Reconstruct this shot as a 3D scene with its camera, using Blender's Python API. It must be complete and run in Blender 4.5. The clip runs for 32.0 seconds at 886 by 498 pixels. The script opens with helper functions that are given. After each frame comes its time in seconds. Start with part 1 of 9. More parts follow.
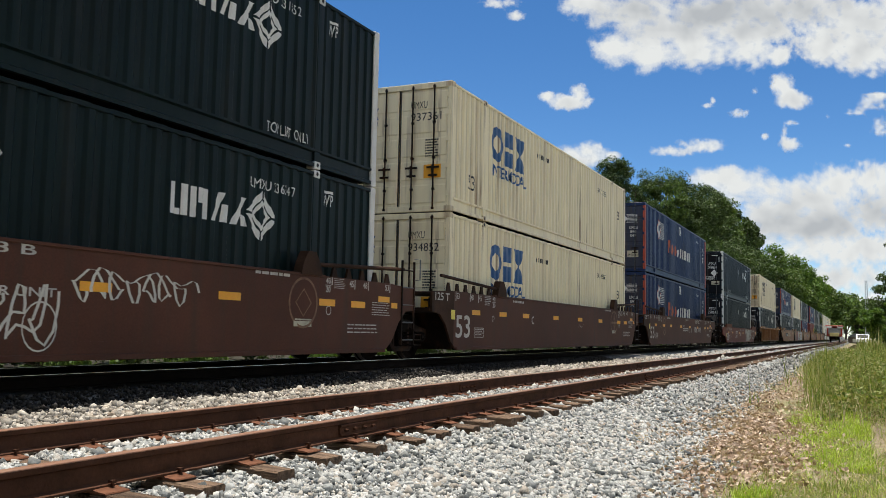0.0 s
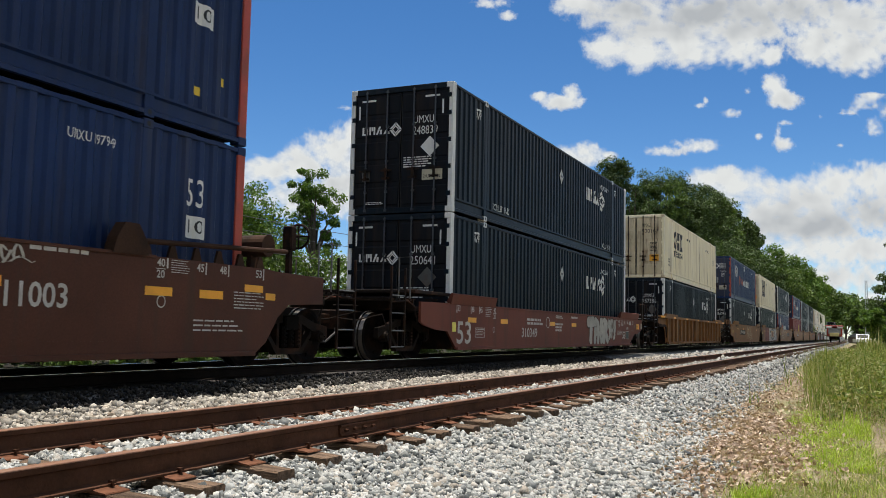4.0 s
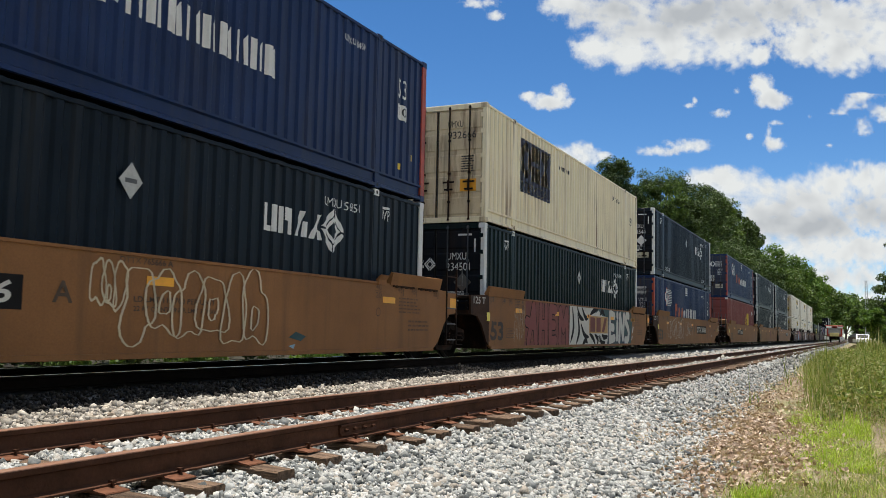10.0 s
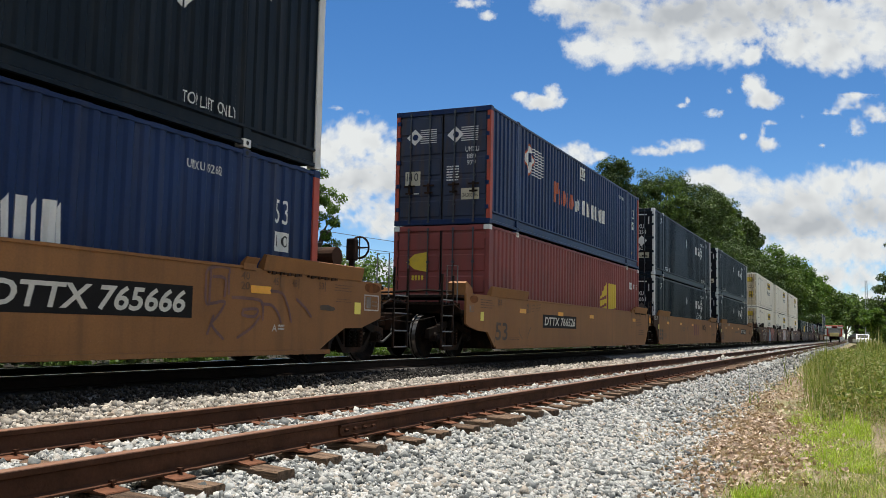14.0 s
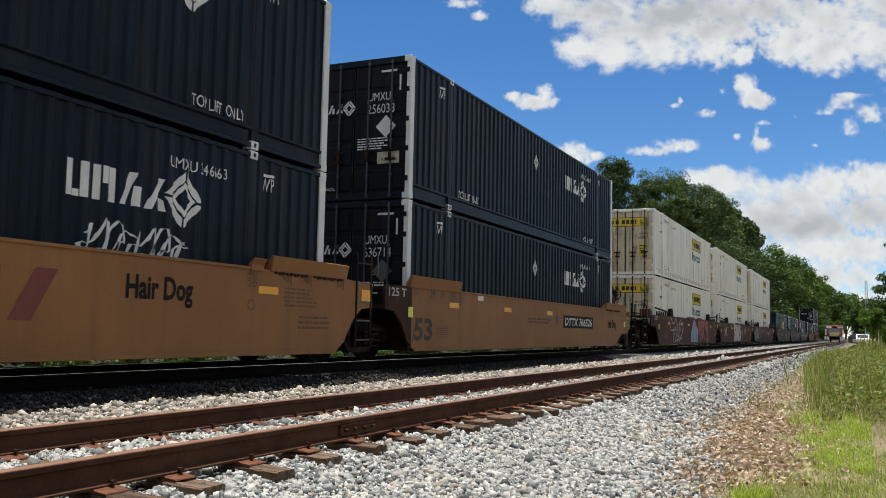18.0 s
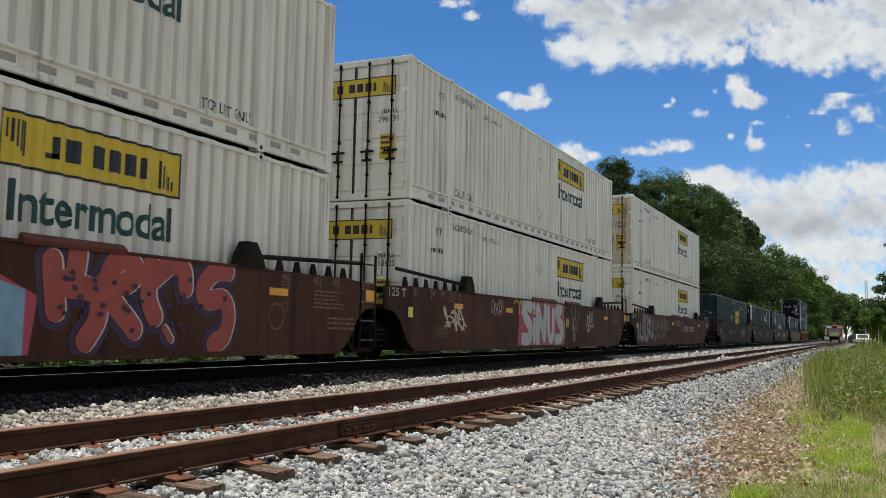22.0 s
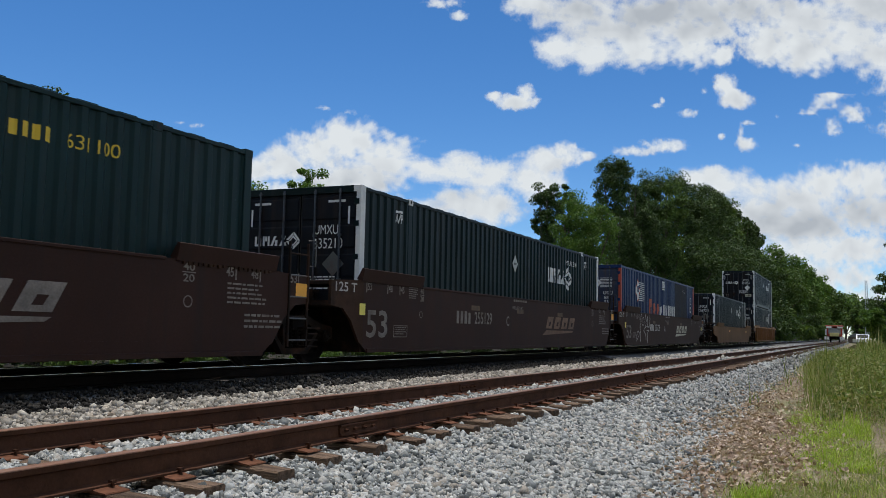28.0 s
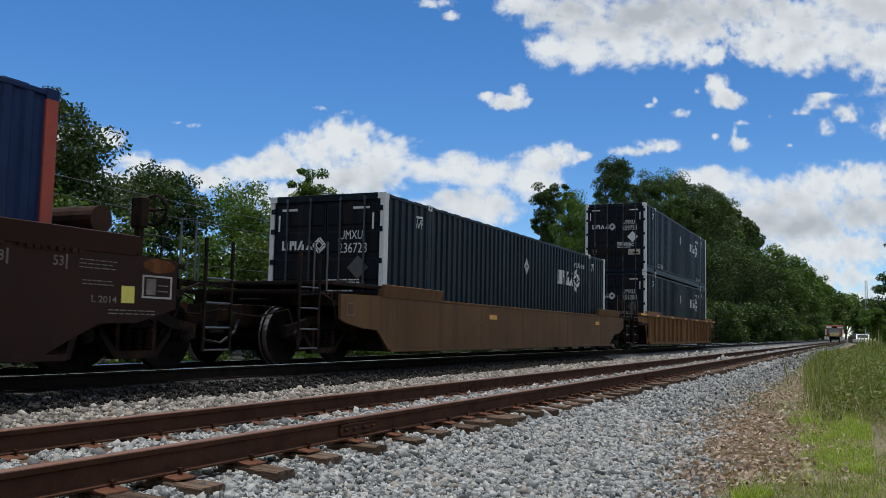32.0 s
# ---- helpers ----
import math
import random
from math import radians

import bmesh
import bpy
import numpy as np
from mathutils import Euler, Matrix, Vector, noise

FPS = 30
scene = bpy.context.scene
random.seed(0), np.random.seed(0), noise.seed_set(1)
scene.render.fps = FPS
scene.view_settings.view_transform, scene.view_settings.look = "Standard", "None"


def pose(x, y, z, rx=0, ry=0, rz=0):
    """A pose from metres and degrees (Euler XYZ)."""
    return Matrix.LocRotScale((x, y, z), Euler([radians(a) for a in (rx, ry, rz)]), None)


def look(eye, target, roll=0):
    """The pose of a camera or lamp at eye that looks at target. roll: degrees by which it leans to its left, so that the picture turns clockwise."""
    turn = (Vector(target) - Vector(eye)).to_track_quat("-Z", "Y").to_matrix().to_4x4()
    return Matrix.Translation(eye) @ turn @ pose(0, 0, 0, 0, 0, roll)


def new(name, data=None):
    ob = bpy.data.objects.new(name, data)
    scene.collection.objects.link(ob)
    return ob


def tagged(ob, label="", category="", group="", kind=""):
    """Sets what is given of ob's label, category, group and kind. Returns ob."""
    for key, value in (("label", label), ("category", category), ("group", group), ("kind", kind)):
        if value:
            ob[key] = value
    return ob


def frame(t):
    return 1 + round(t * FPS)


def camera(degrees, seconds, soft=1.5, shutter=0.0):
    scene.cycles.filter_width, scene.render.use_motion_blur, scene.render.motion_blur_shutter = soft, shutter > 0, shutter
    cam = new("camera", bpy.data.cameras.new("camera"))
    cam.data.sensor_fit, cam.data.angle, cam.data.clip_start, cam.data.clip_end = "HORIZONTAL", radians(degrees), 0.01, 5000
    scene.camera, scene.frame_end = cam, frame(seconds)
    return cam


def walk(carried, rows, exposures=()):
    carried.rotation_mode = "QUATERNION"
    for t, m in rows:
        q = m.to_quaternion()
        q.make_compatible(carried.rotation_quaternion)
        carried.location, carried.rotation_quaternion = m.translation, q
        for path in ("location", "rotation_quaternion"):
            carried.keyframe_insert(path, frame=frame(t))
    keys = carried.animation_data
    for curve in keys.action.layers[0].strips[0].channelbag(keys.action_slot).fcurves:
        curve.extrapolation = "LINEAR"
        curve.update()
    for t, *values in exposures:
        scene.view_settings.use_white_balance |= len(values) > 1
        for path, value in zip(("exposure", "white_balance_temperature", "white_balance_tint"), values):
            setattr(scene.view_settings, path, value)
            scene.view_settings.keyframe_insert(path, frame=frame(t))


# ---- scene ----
# ---------------------------------------------------------------- camera
SECONDS = 32.0
EYE = Vector((0.0, 0.0, 0.766))
YAW, PITCH, ROLL = radians(24.767), radians(5.119), 1.166
WAY = Vector((-math.sin(YAW) * math.cos(PITCH), math.cos(YAW) * math.cos(PITCH), math.sin(PITCH)))
cam = camera(52.07, SECONDS, soft=0.5, shutter=0.05)
STILL = look(EYE, EYE + WAY, ROLL)
walk(cam, [(0.0, STILL), (SECONDS, STILL)],
     exposures=[(0.0, 0.55, 6850, 10), (2.0, 0.46, 6850, 10), (3.5, 0.48, 6850, 10), (6.0, 0.54, 6830, 10), (14.0, 0.55, 6800, 10), (20.0, 0.51, 6720, 10), (24.0, 0.49, 6600, 10), (28.0, 0.47, 6500, 10), (32.0, 0.47, 6480, 10)])

# ---------------------------------------------------------------- light
SUN_TO = Vector((-0.105, 0.14, 0.97)).normalized()
world = bpy.data.worlds.new("world")
scene.world = world
world.use_nodes = True
wn = world.node_tree.nodes
sky = wn.new("ShaderNodeTexSky")
sky.sky_type = "NISHITA"
sky.sun_disc = False
sky.sun_elevation = math.asin(SUN_TO.z)
sky.sun_rotation = math.atan2(SUN_TO.x, SUN_TO.y)
sky.air_density, sky.dust_density, sky.ozone_density, sky.altitude = 1.0, 0.0, 4.0, 2500
wn["Background"].inputs[1].default_value = 0.092
deep = wn.new("ShaderNodeHueSaturation")
deep.inputs["Saturation"].default_value = 1.24
deep.inputs["Hue"].default_value = 0.502
world.node_tree.links.new(sky.outputs[0], deep.inputs["Color"])
world.node_tree.links.new(deep.outputs[0], wn["Background"].inputs[0])
sun_data = bpy.data.lights.new("sun", "SUN")
sun_data.energy, sun_data.angle, sun_data.color = 4.4, radians(0.55), (1.0, 0.965, 0.9)
sun = new("sun", sun_data)
sun.matrix_world = look(SUN_TO * 60, (0, 0, 0))

# ---------------------------------------------------------------- plan, in metres
RAIL_MAIN = 0.12          # datum of the cars; the near track's rails lie at 0
LIFT = 0.045              # top of the main line's rails over that datum
X_MAIN = -9.37            # centre of the main line
X_NEAR = -4.77            # centre of the near track
LEN = 16.154              # container length (53 ft)
HALF = 1.295              # half of a container's width
HIGH = 2.896
FLOOR = 0.32              # container bottom over the rail
FRONTS = [-173.51, -154.01, -134.3, -110.85, -87.2, -63.9, -44.42, -24.95, -1.25, 18.0, 37.2, 60.8, 79.85, 99.3, 122.36, 141.72, 161.1, 184.9, 207.7]
RUN = [(0, -171.84), (4, -128.74), (8, -85.73), (12, -42.82), (16, 0.0), (20, 42.71), (24, 85.30), (28, 127.75), (32, 170.04)]


# ---------------------------------------------------------------- mesh helpers
def box(bm, x0, x1, y0, y1, z0, z1, bevel=0.0):
    vs = [bm.verts.new((x, y, z)) for x in (x0, x1) for y in (y0, y1) for z in (z0, z1)]
    fs = [bm.faces.new([vs[i] for i in q]) for q in ((0, 1, 3, 2), (4, 6, 7, 5), (0, 4, 5, 1), (2, 3, 7, 6), (0, 2, 6, 4), (1, 5, 7, 3))]
    if bevel:
        es = list({e for f in fs for e in f.edges})
        bmesh.ops.bevel(bm, geom=es, offset=bevel, segments=1, affect="EDGES")


def prism(bm, poly, axis, a, b):
    """A flat outline, swept from a to b along an axis. poly: pairs of the two other coordinates in x, y, z order."""
    def put(p, s):
        c = list(p)
        c.insert(axis, s)
        return bm.verts.new(c)
    lo = [put(p, a) for p in poly]
    hi = [put(p, b) for p in poly]
    n = len(poly)
    faces = [bm.faces.new(lo), bm.faces.new(hi[::-1])]
    for i in range(n):
        faces.append(bm.faces.new((lo[i], hi[i], hi[(i + 1) % n], lo[(i + 1) % n])))
    return faces


def rod(bm, p, q, r, n=8, r2=None):
    """A round bar from p to q."""
    p, q = Vector(p), Vector(q)
    d = (q - p)
    u = d.orthogonal().normalized()
    v = d.cross(u).normalized()
    r2 = r if r2 is None else r2
    ring = []
    for c, rr in ((p, r), (q, r2)):
        ring.append([bm.verts.new(c + (u * math.cos(k * math.tau / n) + v * math.sin(k * math.tau / n)) * rr) for k in range(n)])
    for k in range(n):
        bm.faces.new((ring[0][k], ring[0][(k + 1) % n], ring[1][(k + 1) % n], ring[1][k]))
    bm.faces.new(ring[0][::-1])
    bm.faces.new(ring[1])


def tube(bm, pts, r, n=6):
    """One unbroken round bar along a line of points."""
    rings = []
    for i, p in enumerate(pts):
        d = (Vector(pts[min(i + 1, len(pts) - 1)]) - Vector(pts[max(i - 1, 0)])).normalized()
        u = d.cross(Vector((0, 0, 1))) if abs(d.z) < 0.95 else d.orthogonal()
        u.normalize()
        v = d.cross(u)
        rings.append([bm.verts.new(Vector(p) + (u * math.cos(k * math.tau / n) + v * math.sin(k * math.tau / n)) * r) for k in range(n)])
    for a, b in zip(rings, rings[1:]):
        for k in range(n):
            bm.faces.new((a[k], a[(k + 1) % n], b[(k + 1) % n], b[k]))
    bm.faces.new(rings[0][::-1])
    bm.faces.new(rings[-1])


def pipe(bm, pts, r, n=6):
    tube(bm, pts, r, n)


def mesh_of(name, bm, material, smooth=False):
    bmesh.ops.recalc_face_normals(bm, faces=bm.faces)
    me = bpy.data.meshes.new(name)
    bm.to_mesh(me)
    bm.free()
    if material:
        me.materials.append(material)
    if smooth:
        me.polygons.foreach_set("use_smooth", [True] * len(me.polygons))
    return me


def part(name, bm, material, parent, label="", smooth=False, at=None):
    ob = new(name, mesh_of(name, bm, material, smooth))
    if parent is not None:
        ob.parent = parent
    if at is not None:
        ob.matrix_basis = at
    if label:
        ob["label"] = label
    return ob


def share(name, me, parent, at=None):
    ob = new(name, me)
    ob.parent = parent
    if at is not None:
        ob.matrix_basis = at
    return ob


def quads(name, corners, material, tri=False, values=None):
    """One mesh out of an (n, 4, 3) or (n, 3, 3) array of loose faces."""
    n, k = corners.shape[:2]
    me = bpy.data.meshes.new(name)
    me.vertices.add(n * k)
    me.vertices.foreach_set("co", corners.reshape(-1).astype(np.float32))
    me.loops.add(n * k)
    me.loops.foreach_set("vertex_index", np.arange(n * k, dtype=np.int32))
    me.polygons.add(n)
    me.polygons.foreach_set("loop_start", np.arange(0, n * k, k, dtype=np.int32))
    me.update(calc_edges=True)
    me.materials.append(material)
    return me


def solids(name, verts, faces, material):
    """One mesh out of many alike solids: verts (n, v, 3), faces (f, 3) of one solid."""
    n, v = verts.shape[:2]
    f = len(faces)
    idx = (np.asarray(faces)[None] + (np.arange(n) * v)[:, None, None]).reshape(-1)
    me = bpy.data.meshes.new(name)
    me.vertices.add(n * v)
    me.vertices.foreach_set("co", verts.reshape(-1).astype(np.float32))
    me.loops.add(n * f * 3)
    me.loops.foreach_set("vertex_index", idx.astype(np.int32))
    me.polygons.add(n * f)
    me.polygons.foreach_set("loop_start", np.arange(0, n * f * 3, 3, dtype=np.int32))
    me.update(calc_edges=True)
    me.materials.append(material)
    return me


def thing(name, label, category, at, group="", kind=""):
    ob = new(name)
    ob.empty_display_size = 0.3
    ob.matrix_basis = at
    return tagged(ob, label, category, group, kind)


# ---------------------------------------------------------------- materials
def nodes_of(name):
    m = bpy.data.materials.new(name)
    m.use_nodes = True
    return m, m.node_tree.nodes, m.node_tree.links


def ramp(nodes, links, source, stops):
    r = nodes.new("ShaderNodeValToRGB")
    while len(r.color_ramp.elements) < len(stops):
        r.color_ramp.elements.new(0.5)
    for e, (p, c) in zip(r.color_ramp.elements, stops):
        e.position = p
        e.color = (*c, 1) if len(c) == 3 else c
    links.new(source, r.inputs[0])
    return r.outputs[0]


def noise_of(nodes, links, scale, detail=4.0, stretch=(1, 1, 1), coords="Object", rough=0.55):
    tc = nodes.new("ShaderNodeTexCoord")
    mp = nodes.new("ShaderNodeMapping")
    mp.inputs["Scale"].default_value = stretch
    tx = nodes.new("ShaderNodeTexNoise")
    tx.inputs["Scale"].default_value, tx.inputs["Detail"].default_value = scale, detail
    tx.inputs["Roughness"].default_value = rough
    links.new(tc.outputs[coords], mp.inputs[0])
    links.new(mp.outputs[0], tx.inputs["Vector"])
    return tx.outputs[0]


def mix(nodes, links, fac, a, b, how="MIX"):
    m = nodes.new("ShaderNodeMix")
    m.data_type, m.blend_type = "RGBA", how
    for sock, v in ((m.inputs[0], fac), (m.inputs[6], a), (m.inputs[7], b)):
        if isinstance(v, (int, float)):
            sock.default_value = v
        elif isinstance(v, tuple):
            sock.default_value = (*v, 1)
        else:
            links.new(v, sock)
    return m.outputs[2]


def surface(name, base, rough=0.6, metal=0.0, vary=0.18, scale=3.0, fine=40.0, stain=None, amount=0.5, streak=(1, 1, 1),
            stain_scale=2.0, bump=0.1, random=0.0, coords="Object", grain=(1, 1, 1), spec=0.5, runs=None, run=0.6):
    """A worn real surface: broad mottling, fine grain, stains of another colour, and relief."""
    m, n, l = nodes_of(name)
    b = n["Principled BSDF"]
    broad = noise_of(n, l, scale, 4, coords=coords, stretch=grain)
    small = noise_of(n, l, fine, 3, coords=coords, stretch=grain)
    lo, hi = tuple(c * (1 - vary) for c in base), tuple(min(1, c * (1 + vary)) for c in base)
    col = ramp(n, l, broad, [(0.3, lo), (0.7, hi)])
    g = ramp(n, l, small, [(0.25, (1 - vary * 0.7,) * 3), (0.75, (1 + vary * 0.4,) * 3)])
    col = mix(n, l, 1.0, col, g, "MULTIPLY")
    if stain:
        s = noise_of(n, l, stain_scale, 6, stretch=streak, coords=coords, rough=0.65)
        mask = ramp(n, l, s, [(0.5, (0, 0, 0)), (0.72, (amount,) * 3)])
        col = mix(n, l, mask, col, stain)
    if runs:
        # thin streaks run down by the rain, gathered in some places
        thin = noise_of(n, l, 1.0, 3, stretch=(9, 9, 0.30), coords=coords, rough=0.6)
        where = noise_of(n, l, 0.55, 2, coords=coords)
        hold = mix(n, l, 1.0, ramp(n, l, thin, [(0.56, (0, 0, 0)), (0.68, (run,) * 3)]), ramp(n, l, where, [(0.42, (0, 0, 0)), (0.62, (1, 1, 1))]), "MULTIPLY")
        col = mix(n, l, hold, col, runs)
    if random:
        oi = n.new("ShaderNodeObjectInfo")
        r = ramp(n, l, oi.outputs["Random"], [(0.0, (1 - random,) * 3), (1.0, (1 + random,) * 3)])
        col = mix(n, l, 1.0, col, r, "MULTIPLY")
    l.new(col, b.inputs["Base Color"])
    b.inputs["Roughness"].default_value, b.inputs["Metallic"].default_value = rough, metal
    b.inputs["Specular IOR Level"].default_value = spec
    if bump:
        bp = n.new("ShaderNodeBump")
        bp.inputs["Strength"].default_value = bump
        bp.inputs["Distance"].default_value = 0.02
        l.new(small, bp.inputs["Height"])
        l.new(bp.outputs[0], b.inputs["Normal"])
    return m


def scattered(name, colours, rough=0.8, translucent=0.0, fine=30.0, bump=0.0):
    """Loose pieces, each island with its own shade out of a few colours."""
    m, n, l = nodes_of(name)
    b = n["Principled BSDF"]
    geo = n.new("ShaderNodeNewGeometry")
    k = len(colours) - 1
    col = ramp(n, l, geo.outputs["Random Per Island"], [(i / k, c) for i, c in enumerate(colours)])
    small = noise_of(n, l, fine, 3)
    col = mix(n, l, 1.0, col, ramp(n, l, small, [(0.3, (0.75,) * 3), (0.7, (1.2,) * 3)]), "MULTIPLY")
    l.new(col, b.inputs["Base Color"])
    b.inputs["Roughness"].default_value = rough
    b.inputs["Specular IOR Level"].default_value = 0.3
    if translucent:
        tr = n.new("ShaderNodeBsdfTranslucent")
        l.new(mix(n, l, 1.0, col, (1.2, 1.25, 0.6), "MULTIPLY"), tr.inputs[0])
        ms = n.new("ShaderNodeMixShader")
        ms.inputs[0].default_value = translucent
        l.new(b.outputs[0], ms.inputs[1])
        l.new(tr.outputs[0], ms.inputs[2])
        l.new(ms.outputs[0], n["Material Output"].inputs[0])
    if bump:
        bp = n.new("ShaderNodeBump")
        bp.inputs["Strength"].default_value, bp.inputs["Distance"].default_value = bump, 0.01
        l.new(small, bp.inputs["Height"])
        l.new(bp.outputs[0], b.inputs["Normal"])
    return m


GRIME = (0.05, 0.035, 0.025)
RUST = (0.16, 0.06, 0.025)
DOWN = (2.2, 2.2, 0.12)
M = {}
M["navy"] = surface("dark_navy_paint", (0.0071, 0.0138, 0.0224), 0.38, spec=0.1, vary=0.25, scale=0.7, stain=(0.05, 0.05, 0.05), amount=0.35, streak=DOWN, bump=0.03)
# door ends get a darker navy: the shade between stacks is painted in
M["navy_door"] = surface("grimy_shaded_navy_door_paint", (0.0045, 0.0065, 0.011), 0.6, spec=0.15, vary=0.3, scale=0.8, stain=(0.035, 0.022, 0.016), amount=0.5, streak=DOWN, bump=0.03)
M["darkgreen"] = surface("dark_green_paint", (0.0055, 0.0145, 0.0155), 0.38, spec=0.1, vary=0.25, scale=0.7, stain=(0.04, 0.04, 0.04), amount=0.35, streak=DOWN, bump=0.03)
M["green"] = surface("bottle_green_paint", (0.006, 0.024, 0.025), 0.38, spec=0.15, vary=0.25, scale=0.7, stain=(0.03, 0.04, 0.04), amount=0.4, streak=DOWN, bump=0.03)
M["blue"] = surface("royal_blue_paint", (0.0095, 0.027, 0.092), 0.38, spec=0.16, vary=0.25, scale=0.7, stain=(0.06, 0.06, 0.07), amount=0.4, streak=DOWN, bump=0.03)
M["burnt_blue"] = surface("blackened_blue_paint", (0.012, 0.015, 0.026), 0.6, vary=0.35, scale=0.9, stain=(0.040, 0.024, 0.017), amount=0.9, streak=(3, 3, 0.4), stain_scale=1.4, bump=0.05)
M["blue_door"] = surface("rust_bitten_dark_blue_paint", (0.009, 0.020, 0.055), 0.5, vary=0.3, scale=0.8, stain=(0.055, 0.028, 0.016), amount=0.8, streak=(3, 3, 0.4), stain_scale=1.6, bump=0.03)
M["red"] = surface("faded_red_paint", (0.22, 0.042, 0.035), 0.55, vary=0.2, scale=0.7, stain=(0.12, 0.06, 0.05), amount=0.4, streak=DOWN, bump=0.03)
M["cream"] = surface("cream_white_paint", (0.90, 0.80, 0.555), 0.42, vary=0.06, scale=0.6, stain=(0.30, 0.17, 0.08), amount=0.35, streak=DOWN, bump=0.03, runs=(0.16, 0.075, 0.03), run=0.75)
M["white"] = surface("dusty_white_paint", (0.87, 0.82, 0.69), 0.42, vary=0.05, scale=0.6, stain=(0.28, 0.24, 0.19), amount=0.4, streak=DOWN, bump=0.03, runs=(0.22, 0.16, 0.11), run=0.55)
M["dirtywhite"] = surface("rust_streaked_white_paint", (0.66, 0.54, 0.35), 0.55, vary=0.18, scale=0.8, stain=(0.17, 0.072, 0.03), amount=0.95, streak=(3.2, 3.2, 0.42), stain_scale=1.5, bump=0.03, runs=(0.06, 0.026, 0.013), run=0.95)
M["decal_white"] = surface("white_lettering_vinyl", (0.72, 0.72, 0.70), 0.5, vary=0.1, scale=2, stain=(0.3, 0.28, 0.25), amount=0.4, bump=0)
M["decal_black"] = surface("black_lettering_vinyl", (0.015, 0.017, 0.02), 0.5, vary=0.2, scale=2, bump=0)
M["decal_ink"] = surface("blue_black_vinyl", (0.020, 0.020, 0.042), 0.5, vary=0.2, scale=2, bump=0)
M["decal_blue"] = surface("blue_lettering_vinyl", (0.012, 0.09, 0.26), 0.5, vary=0.15, scale=2, stain=(0.4, 0.4, 0.36), amount=0.3, bump=0)
M["decal_green"] = surface("green_lettering_vinyl", (0.007, 0.055, 0.048), 0.5, vary=0.15, scale=2, bump=0)
M["decal_yellow"] = surface("yellow_vinyl", (0.72, 0.50, 0.03), 0.5, vary=0.1, scale=2, stain=(0.3, 0.2, 0.05), amount=0.4, bump=0)
M["decal_orange"] = surface("orange_lettering_vinyl", (0.52, 0.10, 0.025), 0.5, vary=0.2, scale=2, stain=(0.05, 0.06, 0.12), amount=0.6, bump=0)
M["decal_faint"] = surface("worn_brown_emblem_paint", (0.19, 0.10, 0.055), 0.6, vary=0.3, scale=6, stain=(0.09, 0.03, 0.017), amount=0.9, stain_scale=5, bump=0)
M["decal_cream"] = surface("faded_cream_lettering", (0.50, 0.47, 0.36), 0.6, vary=0.15, scale=3, stain=(0.12, 0.07, 0.05), amount=0.6, bump=0)
M["reflector"] = surface("orange_reflective_tape", (0.85, 0.38, 0.02), 0.4, vary=0.1, bump=0)
M["reflector_dirty"] = surface("soot_filmed_reflective_tape", (0.10, 0.055, 0.02), 0.6, vary=0.4, scale=6, stain=(0.03, 0.018, 0.012), amount=0.7, bump=0)
M["reflector_yellow"] = surface("yellow_reflective_tape", (0.85, 0.72, 0.12), 0.4, vary=0.1, bump=0)
M["steel"] = surface("galvanised_steel", (0.13, 0.13, 0.125), 0.45, 0.7, vary=0.2, stain=RUST, amount=0.5, bump=0.05)
M["gasket"] = surface("black_rubber", (0.012, 0.012, 0.012), 0.7, vary=0.1, bump=0)
M["slot"] = surface("dirty_slot_paint", (0.42, 0.38, 0.30), 0.6, vary=0.25, scale=3, stain=(0.2, 0.17, 0.13), amount=0.7, bump=0)
M["post_red"] = surface("orange_red_paint", (0.42, 0.055, 0.026), 0.5, vary=0.2, stain=RUST, amount=0.5, bump=0.03)
M["brown"] = surface("red_brown_car_paint", (0.084, 0.031, 0.018), 0.6, spec=0.2, vary=0.28, scale=0.5, stain=GRIME, amount=0.5, streak=DOWN, bump=0.05)
M["darkbrown"] = surface("grimy_dark_brown_paint", (0.086, 0.0325, 0.0165), 0.65, spec=0.15, vary=0.34, scale=0.4, stain=(0.022, 0.016, 0.014), amount=0.85, streak=DOWN, bump=0.05)
M["brown_grimy"] = surface("grimy_red_brown_paint", (0.038, 0.0165, 0.0115), 0.65, spec=0.15, vary=0.28, scale=0.5, stain=(0.022, 0.016, 0.014), amount=0.6, streak=DOWN, bump=0.05)
M["raildark"] = surface("dark_main_line_rail", (0.016, 0.010, 0.007), 0.8, spec=0.1, vary=0.35, scale=4, bump=0.15)
M["ends"] = surface("greasy_car_end_paint", (0.050, 0.026, 0.016), 0.7, spec=0.1, vary=0.35, scale=1.2, stain=(0.012, 0.010, 0.009), amount=0.85, bump=0.08)
M["oxide"] = surface("red_oxide_car_paint", (0.155, 0.046, 0.029), 0.6, spec=0.2, vary=0.2, scale=0.5, stain=GRIME, amount=0.5, streak=DOWN, bump=0.05)
M["tan"] = surface("mustard_yellow_car_paint", (0.265, 0.120, 0.041), 0.6, spec=0.25, vary=0.16, scale=0.5, stain=(0.17, 0.085, 0.036), amount=0.45, streak=DOWN, bump=0.05)
M["tanold"] = surface("dirty_mustard_yellow_paint", (0.250, 0.112, 0.039), 0.6, spec=0.25, vary=0.2, scale=0.5, stain=(0.13, 0.068, 0.032), amount=0.5, streak=DOWN, bump=0.05)
